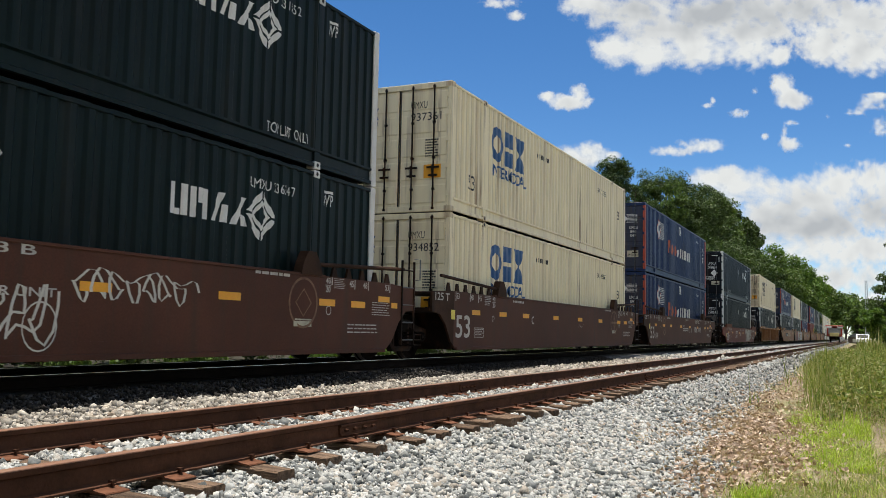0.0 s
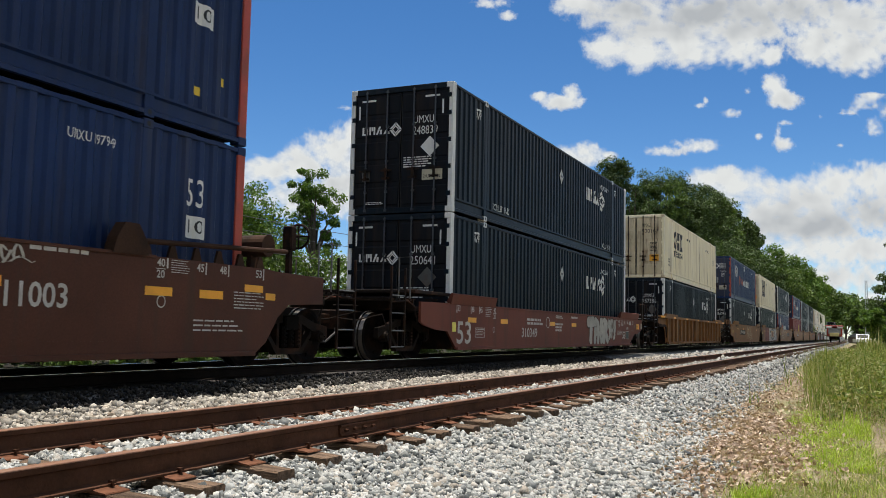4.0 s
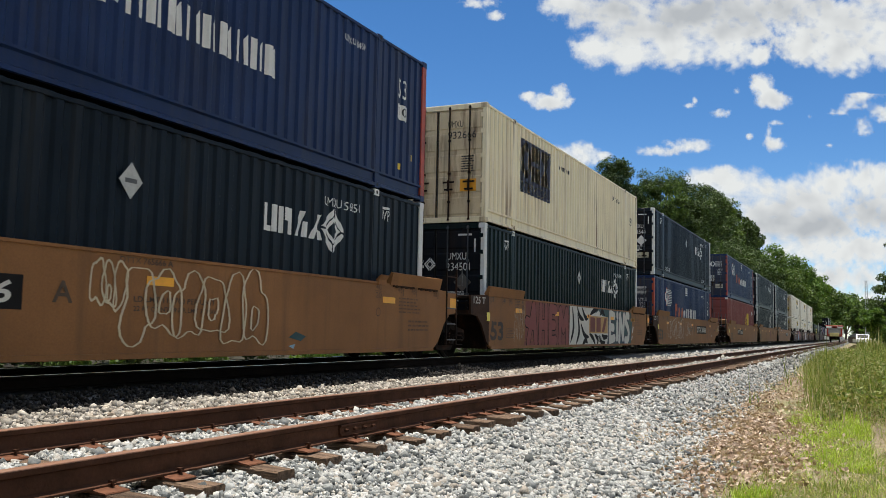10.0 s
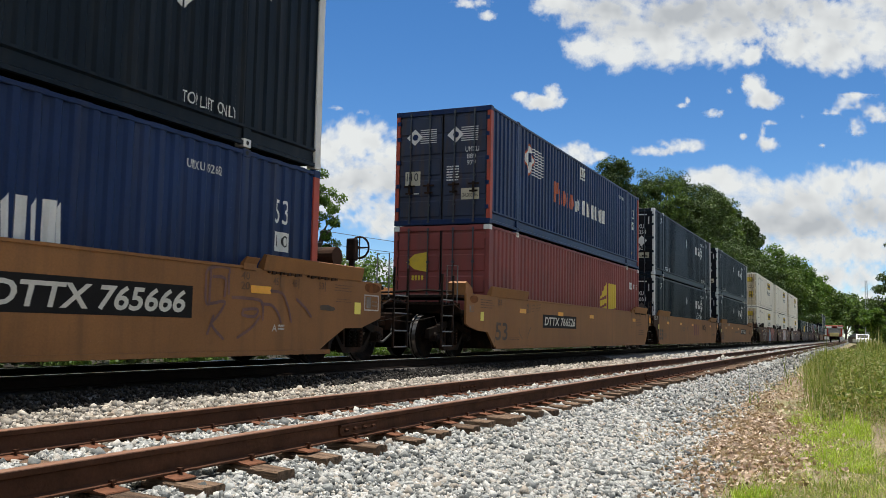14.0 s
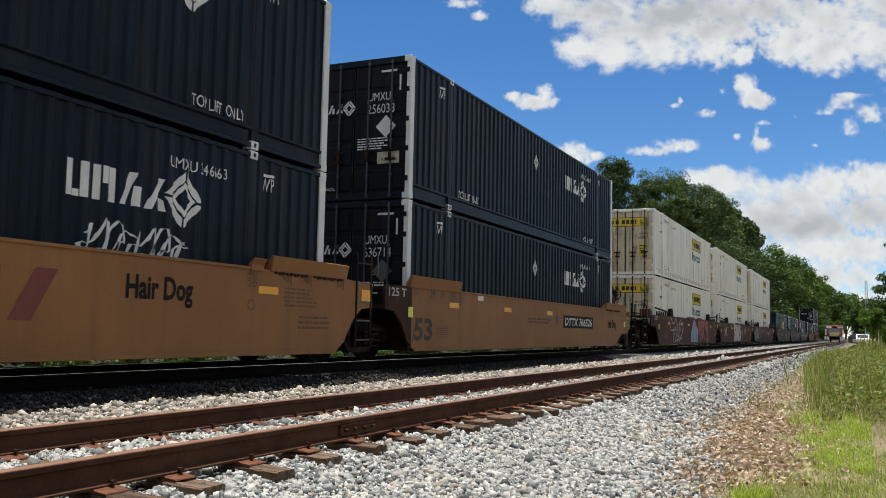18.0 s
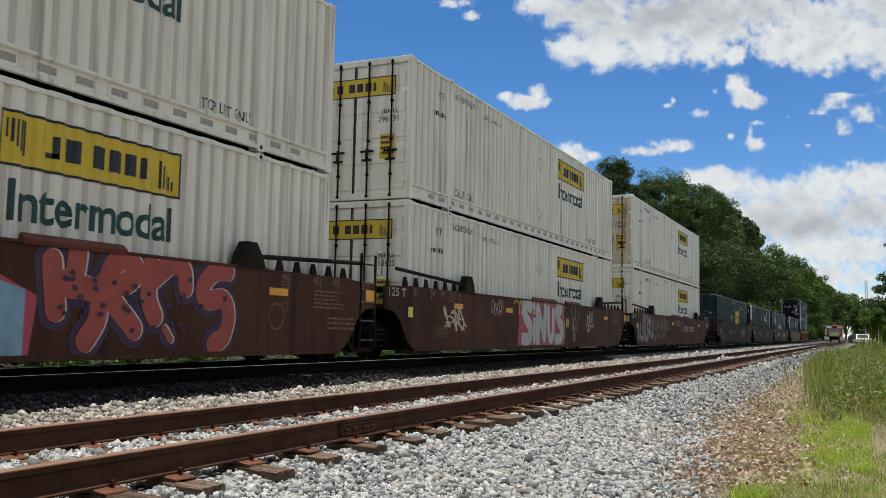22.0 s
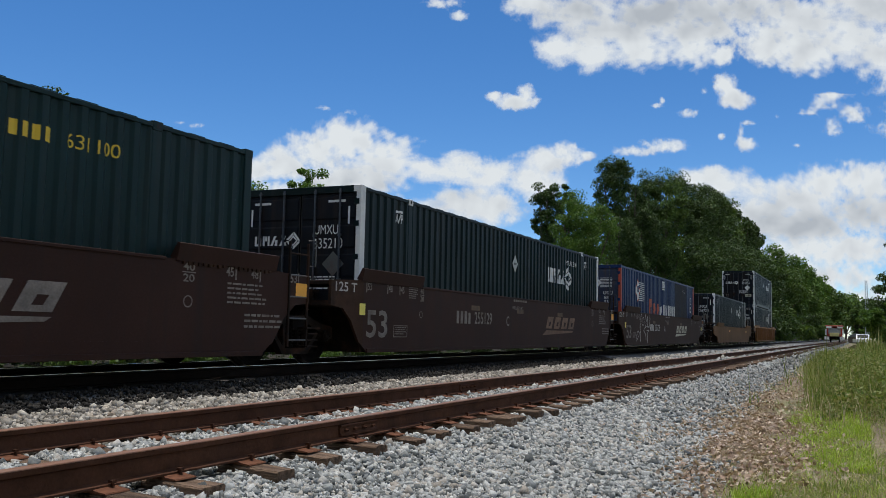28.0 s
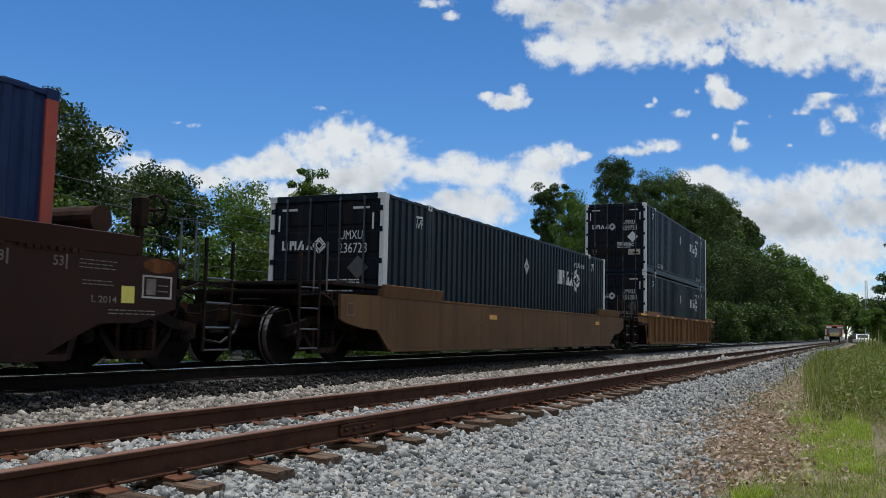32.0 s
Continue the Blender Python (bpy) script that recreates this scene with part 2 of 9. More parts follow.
M["tandark"] = surface("darker_mustard_paint", (0.20, 0.092, 0.032), 0.65, spec=0.15, vary=0.3, scale=0.6, stain=(0.05, 0.028, 0.016), amount=0.8, streak=DOWN, bump=0.06)
M["tandeep"] = surface("deep_mustard_paint", (0.155, 0.080, 0.034), 0.65, spec=0.15, vary=0.3, scale=0.5, stain=(0.06, 0.034, 0.02), amount=0.7, streak=DOWN, bump=0.05)
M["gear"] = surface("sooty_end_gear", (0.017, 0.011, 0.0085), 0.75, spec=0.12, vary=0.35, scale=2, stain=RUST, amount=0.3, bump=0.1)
M["rusty_label"] = surface("rust_orange_patch", (0.20, 0.075, 0.025), 0.75, spec=0.1, vary=0.4, scale=5, stain=(0.06, 0.03, 0.018), amount=0.7, bump=0.05)
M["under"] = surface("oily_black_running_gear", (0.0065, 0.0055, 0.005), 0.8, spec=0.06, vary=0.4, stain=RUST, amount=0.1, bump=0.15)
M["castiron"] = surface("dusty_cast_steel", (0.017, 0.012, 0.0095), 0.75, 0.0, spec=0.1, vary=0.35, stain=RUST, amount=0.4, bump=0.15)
M["tread"] = surface("polished_wheel_tread", (0.22, 0.20, 0.185), 0.35, 0.9, vary=0.1, bump=0.0)
M["railhead"] = surface("polished_rail_head", (0.80, 0.72, 0.63), 0.22, 1.0, vary=0.1, grain=(30, 0.3, 1), bump=0.0)
M["railrust"] = surface("rusted_rail_steel", (0.074, 0.031, 0.016), 0.85, 0.0, spec=0.15, vary=0.35, scale=4, stain=(0.05, 0.025, 0.018), amount=0.7, bump=0.15)
M["plate"] = surface("orange_rusted_plate_steel", (0.150, 0.062, 0.033), 0.85, spec=0.15, vary=0.3, scale=5, stain=(0.06, 0.028, 0.018), amount=0.6, bump=0.15)
M["railtop"] = surface("rust_filmed_rail_head", (0.22, 0.105, 0.058), 0.55, 0.1, vary=0.2, scale=6, grain=(20, 0.6, 1), stain=(0.30, 0.20, 0.14), amount=0.5, bump=0.03)
M["tie"] = surface("weathered_creosoted_wood", (0.165, 0.108, 0.072), 0.9, spec=0.2, vary=0.45, scale=4, fine=26, grain=(0.5, 7, 7), stain=(0.03, 0.018, 0.012), amount=0.85, streak=(0.35, 4, 4), bump=0.8, random=0.25, stain_scale=4)
M["cream_recess"] = surface("dusty_shaded_cream_paint", (0.70, 0.60, 0.40), 0.55, vary=0.1, scale=0.6, stain=(0.27, 0.15, 0.07), amount=0.45, streak=DOWN, bump=0.03, runs=(0.16, 0.075, 0.03), run=0.75)
M["white_recess"] = surface("dusty_shaded_white_paint", (0.62, 0.565, 0.455), 0.55, vary=0.08, scale=0.6, stain=(0.27, 0.22, 0.16), amount=0.4, streak=DOWN, bump=0.03, runs=(0.22, 0.16, 0.11), run=0.55)
M["placard"] = surface("grey_placard_holder", (0.46, 0.47, 0.45), 0.5, vary=0.15, scale=6, stain=(0.2, 0.18, 0.15), amount=0.5, bump=0)
# bars lighter than their doors: gloss painted in as base colour, over rust stains
M["bar_dark"] = surface("sheen_painted_navy_bar", (0.035, 0.045, 0.058), 0.4, vary=0.25, scale=3, stain=RUST, amount=0.35, bump=0.05)
M["mast"] = surface("galvanised_mast_steel", (0.45, 0.46, 0.47), 0.5, 0.4, bump=0)

# ---------------------------------------------------------------- ground and ballast
def gravel_material():
    m, n, l = nodes_of("grey_ballast_bed")
    b = n["Principled BSDF"]
    tc = n.new("ShaderNodeTexCoord")
    v = n.new("ShaderNodeTexVoronoi")
    v.inputs["Scale"].default_value = 15
    l.new(tc.outputs["Object"], v.inputs["Vector"])
    sep = n.new("ShaderNodeSeparateColor")
    l.new(v.outputs["Color"], sep.inputs[0])
    # bed darker than the stones, so the gaps between them read as shade
    col = ramp(n, l, sep.outputs[0], [(0.0, (0.03, 0.03, 0.03)), (0.5, (0.085, 0.085, 0.082)), (1.0, (0.19, 0.187, 0.18))])
    broad = noise_of(n, l, 0.7, 5)
    col = mix(n, l, ramp(n, l, broad, [(0.45, (0, 0, 0)), (0.75, (0.6, 0.6, 0.6))]), col, (0.11, 0.085, 0.06))
    # oil, brake dust and the trains' shade are painted into the main line's bed
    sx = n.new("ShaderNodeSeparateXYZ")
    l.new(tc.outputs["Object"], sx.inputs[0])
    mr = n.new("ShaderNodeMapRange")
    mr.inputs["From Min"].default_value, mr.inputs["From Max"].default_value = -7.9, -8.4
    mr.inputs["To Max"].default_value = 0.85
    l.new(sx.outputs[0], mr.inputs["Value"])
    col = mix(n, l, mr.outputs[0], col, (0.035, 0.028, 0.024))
    l.new(col, b.inputs["Base Color"])
    b.inputs["Roughness"].default_value = 0.9
    bp = n.new("ShaderNodeBump")
    bp.inputs["Strength"].default_value, bp.inputs["Distance"].default_value = 0.9, 0.03
    bp.invert = True
    l.new(v.outputs["Distance"], bp.inputs["Height"])
    l.new(bp.outputs[0], b.inputs["Normal"])
    return m


def ground_material():
    m, n, l = nodes_of("dry_grassy_soil")
    b = n["Principled BSDF"]
    broad = noise_of(n, l, 0.35, 6)
    small = noise_of(n, l, 9, 5)
    col = ramp(n, l, broad, [(0.35, (0.19, 0.14, 0.095)), (0.5, (0.23, 0.185, 0.11)), (0.68, (0.16, 0.18, 0.06))])
    col = mix(n, l, 1.0, col, ramp(n, l, small, [(0.3, (0.6, 0.6, 0.6)), (0.7, (1.3, 1.3, 1.25))]), "MULTIPLY")
    # leaf mould beyond the main line, darkened to paint in the trees' shade
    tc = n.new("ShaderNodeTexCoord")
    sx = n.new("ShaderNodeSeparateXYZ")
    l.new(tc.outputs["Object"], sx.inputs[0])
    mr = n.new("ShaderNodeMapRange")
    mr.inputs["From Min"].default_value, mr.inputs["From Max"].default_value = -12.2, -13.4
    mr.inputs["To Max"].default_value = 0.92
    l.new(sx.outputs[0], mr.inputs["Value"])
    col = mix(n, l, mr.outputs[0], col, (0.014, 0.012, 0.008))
    l.new(col, b.inputs["Base Color"])
    b.inputs["Roughness"].default_value = 0.95
    bp = n.new("ShaderNodeBump")
    bp.inputs["Strength"].default_value, bp.inputs["Distance"].default_value = 0.8, 0.06
    l.new(small, bp.inputs["Height"])
    l.new(bp.outputs[0], b.inputs["Normal"])
    return m


M["gravel"] = gravel_material()
M["soil"] = ground_material()
M["stone_dusty"] = scattered("dusty_brown_ballast", [(0.12, 0.108, 0.092), (0.20, 0.183, 0.157), (0.29, 0.267, 0.23), (0.39, 0.357, 0.31), (0.50, 0.46, 0.40), (0.28, 0.225, 0.17)], 0.9, fine=60, bump=0.4)
M["stone"] = scattered("crushed_granite", [(0.060, 0.066, 0.066), (0.150, 0.158, 0.155), (0.235, 0.245, 0.238), (0.31, 0.32, 0.308), (0.40, 0.406, 0.39), (0.49, 0.492, 0.47), (0.32, 0.285, 0.24), (0.57, 0.568, 0.54)], 0.85, fine=60, bump=0.4)
# stones along the main line: grease plus the train's shade put into the colour
M["stone_shaded"] = scattered("greasy_shaded_main_line_ballast", [(0.008, 0.007, 0.006), (0.015, 0.013, 0.011), (0.026, 0.023, 0.020), (0.040, 0.036, 0.031)], 0.9, fine=60, bump=0.4)


def toe(y):
    """Where the ballast runs out towards the verge."""
    return float(np.interp(y, (0, 8.5, 12, 18, 26, 46, 80), (-0.9, -1.62, -2.08, -2.45, -2.68, -3.05, -3.15)))


def bed(x, y):
    """Height of the ballast bed's top over the world's zero."""
    t = toe(y)
    pts = [(-13.4, -0.72), (-11.2, -0.03), (-7.95, -0.02), (-7.35, -0.12), (-6.2, -0.225), (-4.25, -0.24), (-3.9, -0.27), (-3.6, -0.315), (min(-3.2, t - 0.3), -0.42 if t > -2.9 else -0.40), (t, -0.64), (t + 0.4, -0.72)]
    for (a, za), (b, zb) in zip(pts, pts[1:]):
        if a <= x <= b:
            return za + (zb - za) * (x - a) / (b - a)
    return -0.72


def soil(x, y):
    d = max(0.0, -13.5 - x)
    rise = max(0.0, x + 1.0) * 0.02 + min(d * 0.1, 0.62) + max(0.0, d - 20.7) * 0.03
    return -0.66 + min(rise, 1.6) + 0.05 * noise.noise(Vector((x * 0.35, y * 0.35, 0))) * (1 if abs(x) < 60 else 0)


bm = bmesh.new()
xs = [-2500, -900, -300, -120, -60, -40, -30, -24, -18, -14, -12, -8, -4] + [-3 + 0.4 * i for i in range(22)] + [8, 12, 18, 30, 60, 150, 500, 2500]
ys = [-600, -150, -40, -15, -5] + [i * 0.8 for i in range(40)] + [34 + i * 4 for i in range(20)] + [120, 150, 200, 300, 500, 900, 1800, 4000]
grid = [[bm.verts.new((x, y, soil(x, y))) for y in ys] for x in xs]
for i in range(len(xs) - 1):
    for j in range(len(ys) - 1):
        bm.faces.new((grid[i][j], grid[i + 1][j], grid[i + 1][j + 1], grid[i][j + 1]))
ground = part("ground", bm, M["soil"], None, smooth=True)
tagged(ground, "dry soil with sparse grass beside the railway", "ground", kind="structure")

bm = bmesh.new()
bx = [-13.6, -13.0, -12.2, -11.2, -10.5, -9.4, -8.5, -7.95, -7.35, -6.8, -6.2, -5.5, -4.8, -4.2, -3.7, -3.2, -2.7, -2.3]
by = [-60, -20, -5] + [i * 0.6 for i in range(75)] + [46, 50, 56, 64, 75, 90, 120, 180, 300, 500, 900]
rows = []
for y in by:
    line = [(x, bed(x, y)) for x in bx if x < toe(y) - 0.2]
    line += [(toe(y) - 0.12, bed(toe(y) - 0.12, y))] * (19 - len(line) - 1)
    line += [(toe(y), bed(toe(y), y)), (toe(y) + 0.3, -0.74)]
    rows.append([bm.verts.new((x, y, z + 0.02 * noise.noise(Vector((x * 2, y * 2, 3))))) for x, z in line])
for a, b in zip(rows, rows[1:]):
    for i in range(len(a) - 1):
        bm.faces.new((a[i], a[i + 1], b[i + 1], b[i]))
bmesh.ops.remove_doubles(bm, verts=bm.verts, dist=0.0005)
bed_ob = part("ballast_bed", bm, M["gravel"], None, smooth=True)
tagged(bed_ob, "grey crushed-stone ballast bed under two railway tracks", "ballast", kind="structure")

# ---------------------------------------------------------------- tracks
RAILS = [X_NEAR + 0.745, X_NEAR - 0.76]
rng = np.random.default_rng(4)
TIE_Y = [2.7, 3.38, 4.02, 4.61, 5.34, 6.08, 6.79, 7.50, 8.12, 8.72, 9.22, 9.72, 10.17, 10.79, 11.32, 11.99, 12.54]
TIE_Y += [12.54 + 0.585 * k + float(rng.normal(0, 0.04)) for k in range(1, 84)]
TIE_END = [float(rng.normal(-0.03, 0.04)) for k in range(100)]
HEAD = [(-0.07, -0.172), (0.07, -0.172), (0.07, -0.160), (0.016, -0.145), (0.010, -0.05), (0.035, -0.038), (0.036, -0.006), (0.030, 0.0), (-0.030, 0.0), (-0.036, -0.006), (-0.035, -0.038), (-0.010, -0.05), (-0.016, -0.145), (-0.07, -0.160)]


def rail(parent, x, z, y0, y1, body, top):
    bm = bmesh.new()
    prism(bm, [(x + a, z + b) for a, b in HEAD], 1, y0, y1)
    r = part("rail", bm, body, parent)
    bm = bmesh.new()
    prism(bm, [(x - 0.0372, z - 0.008), (x + 0.0372, z - 0.008), (x + 0.0369, z - 0.003), (x + 0.034, z + 0.0005), (x + 0.030, z + 0.002), (x + 0.022, z + 0.004), (x - 0.022, z + 0.004), (x - 0.030, z + 0.002), (x - 0.034, z + 0.0005), (x - 0.0369, z - 0.003)], 1, y0, y1)
    part("running_surface", bm, top, r, "worn upper face of the rail head")
    return r


track = thing("near_track", "rusty disused-looking siding track on wooden ties", "railway track", pose(0, 0, 0), kind="structure")
near_rails = [rail(track, x, 0.0, -30, 420, M["railrust"], M["railtop"]) for x in RAILS]


def joint(parent, x, y, side):
    bm = bmesh.new()
    s = side
    prism(bm, [(x + s * 0.012, -0.135), (x + s * 0.045, -0.142), (x + s * 0.045, -0.128), (x + s * 0.030, -0.11), (x + s * 0.030, -0.075), (x + s * 0.042, -0.055), (x + s * 0.036, -0.044), (x + s * 0.012, -0.048)], 1, y - 0.31, y + 0.31)
    j = part("joint_bar", bm, M["railrust"], parent, "rusted bolted joint bar")
    for k in (-0.23, -0.08, 0.08, 0.23):
        bm = bmesh.new()
        rod(bm, (x + s * 0.03, y + k, -0.093), (x + s * 0.055, y + k, -0.093), 0.017, 6)
        rod(bm, (x + s * 0.055, y + k, -0.093), (x + s * 0.072, y + k, -0.093), 0.009, 6)
        part("bolt", bm, M["railrust"], j)


for r, x, js in ((near_rails[0], RAILS[0], (6.98, 18.9, 30.8, 42.7)), (near_rails[1], RAILS[1], (1.0, 12.95, 24.9, 36.8))):
    for y in js:
        joint(r, x, y, 1)
        joint(r, x, y, -1)


def tie_mesh(seed, length, top, deep=0.18, wide=0.22):
    rr = random.Random(seed)
    bm = bmesh.new()
    n = 9
    rows = []
    for i in range(n):
        u = -length / 2 + length * i / (n - 1)
        w = wide / 2 * rr.uniform(0.92, 1.03)
        s = 0.012 if i in (0, n - 1) else 0
        rows.append([bm.verts.new(c) for c in ((u, -w, -deep), (u, -w + 0.004, -0.018 - s), (u, -w + 0.02, rr.uniform(-0.012, 0) - s),
                                              (u, rr.uniform(-0.02, 0.02), rr.uniform(-0.014, 0.0) - s), (u, w - 0.02, rr.uniform(-0.012, 0) - s), (u, w - 0.004, -0.018 - s), (u, w, -deep))])
    for a, b in zip(rows, rows[1:]):
        for k in range(6):
            bm.faces.new((a[k], a[k + 1], b[k + 1], b[k]))
        bm.faces.new((a[6], a[0], b[0], b[6]))
    bm.faces.new(rows[0])
    bm.faces.new(rows[-1][::-1])
    return mesh_of("tie", bm, M["tie"])


TIES = [tie_mesh(s, 2.36, 0) for s in range(7)]
bm = bmesh.new()
prism(bm, [(-0.17, 0.0), (0.17, 0.0), (0.165, 0.008), (0.085, 0.016), (0.075, 0.022), (-0.075, 0.022), (-0.085, 0.016), (-0.165, 0.008)], 1, -0.095, 0.095)
PLATE = mesh_of("tie_plate", bm, M["plate"])
bm = bmesh.new()
box(bm, -0.008, 0.008, -0.008, 0.008, -0.06, 0.022)
prism(bm, [(-0.014, 0.020), (0.022, 0.020), (0.018, 0.036), (-0.012, 0.036)], 1, -0.016, 0.016)
SPIKE = mesh_of("spike", bm, M["railrust"])


def lay_tie(parent, y, z, cx, k, detail):
    t = share("tie", TIES[k % 7], parent, pose(cx, y, z, 0, rng.normal(0, 0.4), rng.normal(0, 0.9)))
    if detail:
        for x in RAILS:
            p = share("tie_plate", PLATE, t, pose(x - cx, 0, 0.001))
            for s in (-1, 1):
                share("spike", SPIKE, p, pose(s * 0.082, s * 0.045, 0.022, 0, 0, 0 if s < 0 else 180))
    return t


for k in range(0, 76):
    lay_tie(track, TIE_Y[k], -0.194, X_NEAR + 0.01 + TIE_END[k], k, TIE_Y[k] < 26)
bm = bmesh.new()
for k in range(76, 460):
    y = 12.54 + 0.585 * (k - 16)
    box(bm, X_NEAR - 1.17, X_NEAR + 1.18, y - 0.11, y + 0.11, -0.36, -0.2)
tagged(part("far_ties", bm, M["tie"], track), kind="stuff")

main = thing("main_track", "main line track with polished rails under a train", "railway track", pose(0, 0, 0), kind="structure")
for x in (X_MAIN + 0.755, X_MAIN - 0.755):
    rail(main, x, RAIL_MAIN + LIFT, -60, 600, M["raildark"], M["railhead"])
for k in range(70):
    share("tie", TIES[k % 7], main, pose(X_MAIN, 3 + 0.53 * k, RAIL_MAIN + LIFT - 0.19, 0, 0, rng.normal(0, 0.5)))
bm = bmesh.new()
for k in range(70, 500):
    y = 3 + 0.53 * k
    box(bm, X_MAIN - 1.25, X_MAIN + 1.25, y - 0.11, y + 0.11, -0.25, RAIL_MAIN + LIFT - 0.195)
tagged(part("far_ties", bm, M["tie"], main), kind="stuff")

# loose stones, nobody could count them
CUBE_V = np.array([(x, y, z) for x in (-1, 1) for y in (-1, 1) for z in (-1, 1)], float) * 0.72
CUBE_F = [(0, 1, 3), (0, 3, 2), (4, 6, 7), (4, 7, 5), (0, 4, 5), (0, 5, 1), (2, 3, 7), (2, 7, 6), (0, 2, 6), (0, 6, 4), (1, 5, 7), (1, 7, 3)]


OCTA_V = np.array([(1, 0, 0), (-1, 0, 0), (0, 1, 0), (0, -1, 0), (0, 0, 1), (0, 0, -1)], float)
OCTA_F = [(0, 2, 4), (2, 1, 4), (1, 3, 4), (3, 0, 4), (2, 0, 5), (1, 2, 5), (3, 1, 5), (0, 3, 5)]


def stones(name, spots, sizes, material, seed, sink=0.25, shape="cube"):
    r = np.random.default_rng(seed)
    n = len(spots)
    corners, faces = (CUBE_V, CUBE_F) if shape == "cube" else (OCTA_V, OCTA_F)
    m = len(corners)
    v = corners[None] * r.uniform(0.72, 1.18, (n, m, 1)) + r.normal(0, 0.13, (n, m, 3))
    v = v * (sizes[:, None] * r.uniform(0.55, 1.2, (n, 3)))[:, None, :]
    ax = r.normal(size=(n, 3))
    ax /= np.linalg.norm(ax, axis=1, keepdims=True)
    an = r.uniform(0, math.tau, n)
    c, s = np.cos(an)[:, None, None], np.sin(an)[:, None, None]
    A = ax[:, None, :]
    v = v * c + np.cross(np.broadcast_to(A, v.shape), v) * s + A * (v * A).sum(-1, keepdims=True) * (1 - c)
    v = v + spots[:, None, :]
    v[..., 2] += (sizes * (0.5 - sink))[:, None]
    return new(name, solids(name, v, faces, material))


def stone_spots(n, x0, x1, y0, y1, seed, power=1.0):
    r = np.random.default_rng(seed)
    out, size = [], []
    ties = [(y, X_NEAR - 1.18, X_NEAR + 1.18 + e) for y, e in zip(TIE_Y, TIE_END)]
    for _ in range(n):
        x = r.uniform(x0, x1)
        y = y0 + (y1 - y0) * r.random() ** power
        if any(abs(x - q) < 0.085 for q in RAILS) or abs(x - X_MAIN) < 1.28:
            continue
        k = min(range(100), key=lambda q: abs(TIE_Y[q] - y)) if y < 60 else 99
        if abs(y - TIE_Y[k]) < 0.13 and ties[k][1] < x < ties[k][2] and r.random() < 0.965:
            continue
        t = toe(y)
        if x > t - 0.5 and r.random() < (x - t + 0.5) / 1.1 + 0.5 * noise.noise(Vector((x * 1.6, y * 1.1, 2.0))):
            continue
        s = min(0.075, max(0.013, r.lognormal(math.log(0.0205), 0.33)))
        out.append((x, y, max(bed(x, y), soil(x, y) + 0.005) + 0.034 * r.random() - 0.008))
        size.append(s)
    return np.array(out), np.array(size)


for args, nm, mt, big in (((88000, -4.0, -0.7, 4.2, 14, 1, 1.15), "near_ballast_stones", "stone", 0.92), ((40000, -5.5, -4.0, 3.0, 14, 2, 1.1), "ballast_stones", "stone", 1.05),
                          ((25000, -7.22, -5.58, 4.8, 22, 3, 1.1), "ballast_stones", "stone_dusty", 1.1), ((8500, -8.0, -7.2, 4.8, 30, 9, 1.1), "sooty_ballast_stones", "stone_shaded", 1.2), ((36000, -5.5, -1.4, 14, 38, 5, 1.2), "ballast_stones", "stone", 1.4), ((12000, -7.25, -5.58, 21, 60, 7, 1.2), "far_ballast_stones", "stone_dusty", 1.9),
                          ((16000, -7.4, -1.9, 36, 120, 6, 1.3), "far_ballast_stones", "stone", 2.6)):
    sp, sz = stone_spots(*args)
    tagged(stones(nm, sp, sz * big, M[mt], args[5], shape="cube" if args[5] in (1, 2, 3) else "octa"), "loose pieces of grey and white crushed granite ballast" if mt == "stone" else "ballast stones beside the main line, black from grease and painted-in shade" if mt == "stone_shaded" else "dusty brown loose ballast stones between the tracks", "gravel", kind="stuff")

# ---------------------------------------------------------------- lettering and painted shapes
PITCH_C = 0.278
EDGES_C = (0.0, 0.095, 0.139, 0.234)
DEPTH_C = 0.034


def dent(y):
    """How far the corrugated side lies back at y."""
    p = (y - 0.16) % PITCH_C
    a, b, c = EDGES_C[1:]
    if p < a:
        return 0.0
    if p < b:
        return DEPTH_C * (p - a) / (b - a)
    if p < c:
        return DEPTH_C
    return DEPTH_C * (1 - (p - c) / (PITCH_C - c))


WORDS = {}


def word_mesh(text, bold=0.0, shear=0.0):
    key = text
    text = (text, bold, shear)
    if text not in WORDS:
        c = bpy.data.curves.new("lettering", "FONT")
        c.body, c.size, c.resolution_u = key, 1.0, 3
        c.offset, c.shear = bold, shear
        o = bpy.data.objects.new("lettering", c)
        me = bpy.data.meshes.new_from_object(o)
        v = [tuple(p.co) for p in me.vertices]
        x0, x1 = min(p[0] for p in v), max(p[0] for p in v)
        y0, y1 = min(p[1] for p in v), max(p[1] for p in v)
        WORDS[text] = ([((p[0] - x0) / (x1 - x0), (p[1] - y0) / (y1 - y0)) for p in v], [tuple(f.vertices) for f in me.polygons])
        bpy.data.objects.remove(o)
    return WORDS[text]


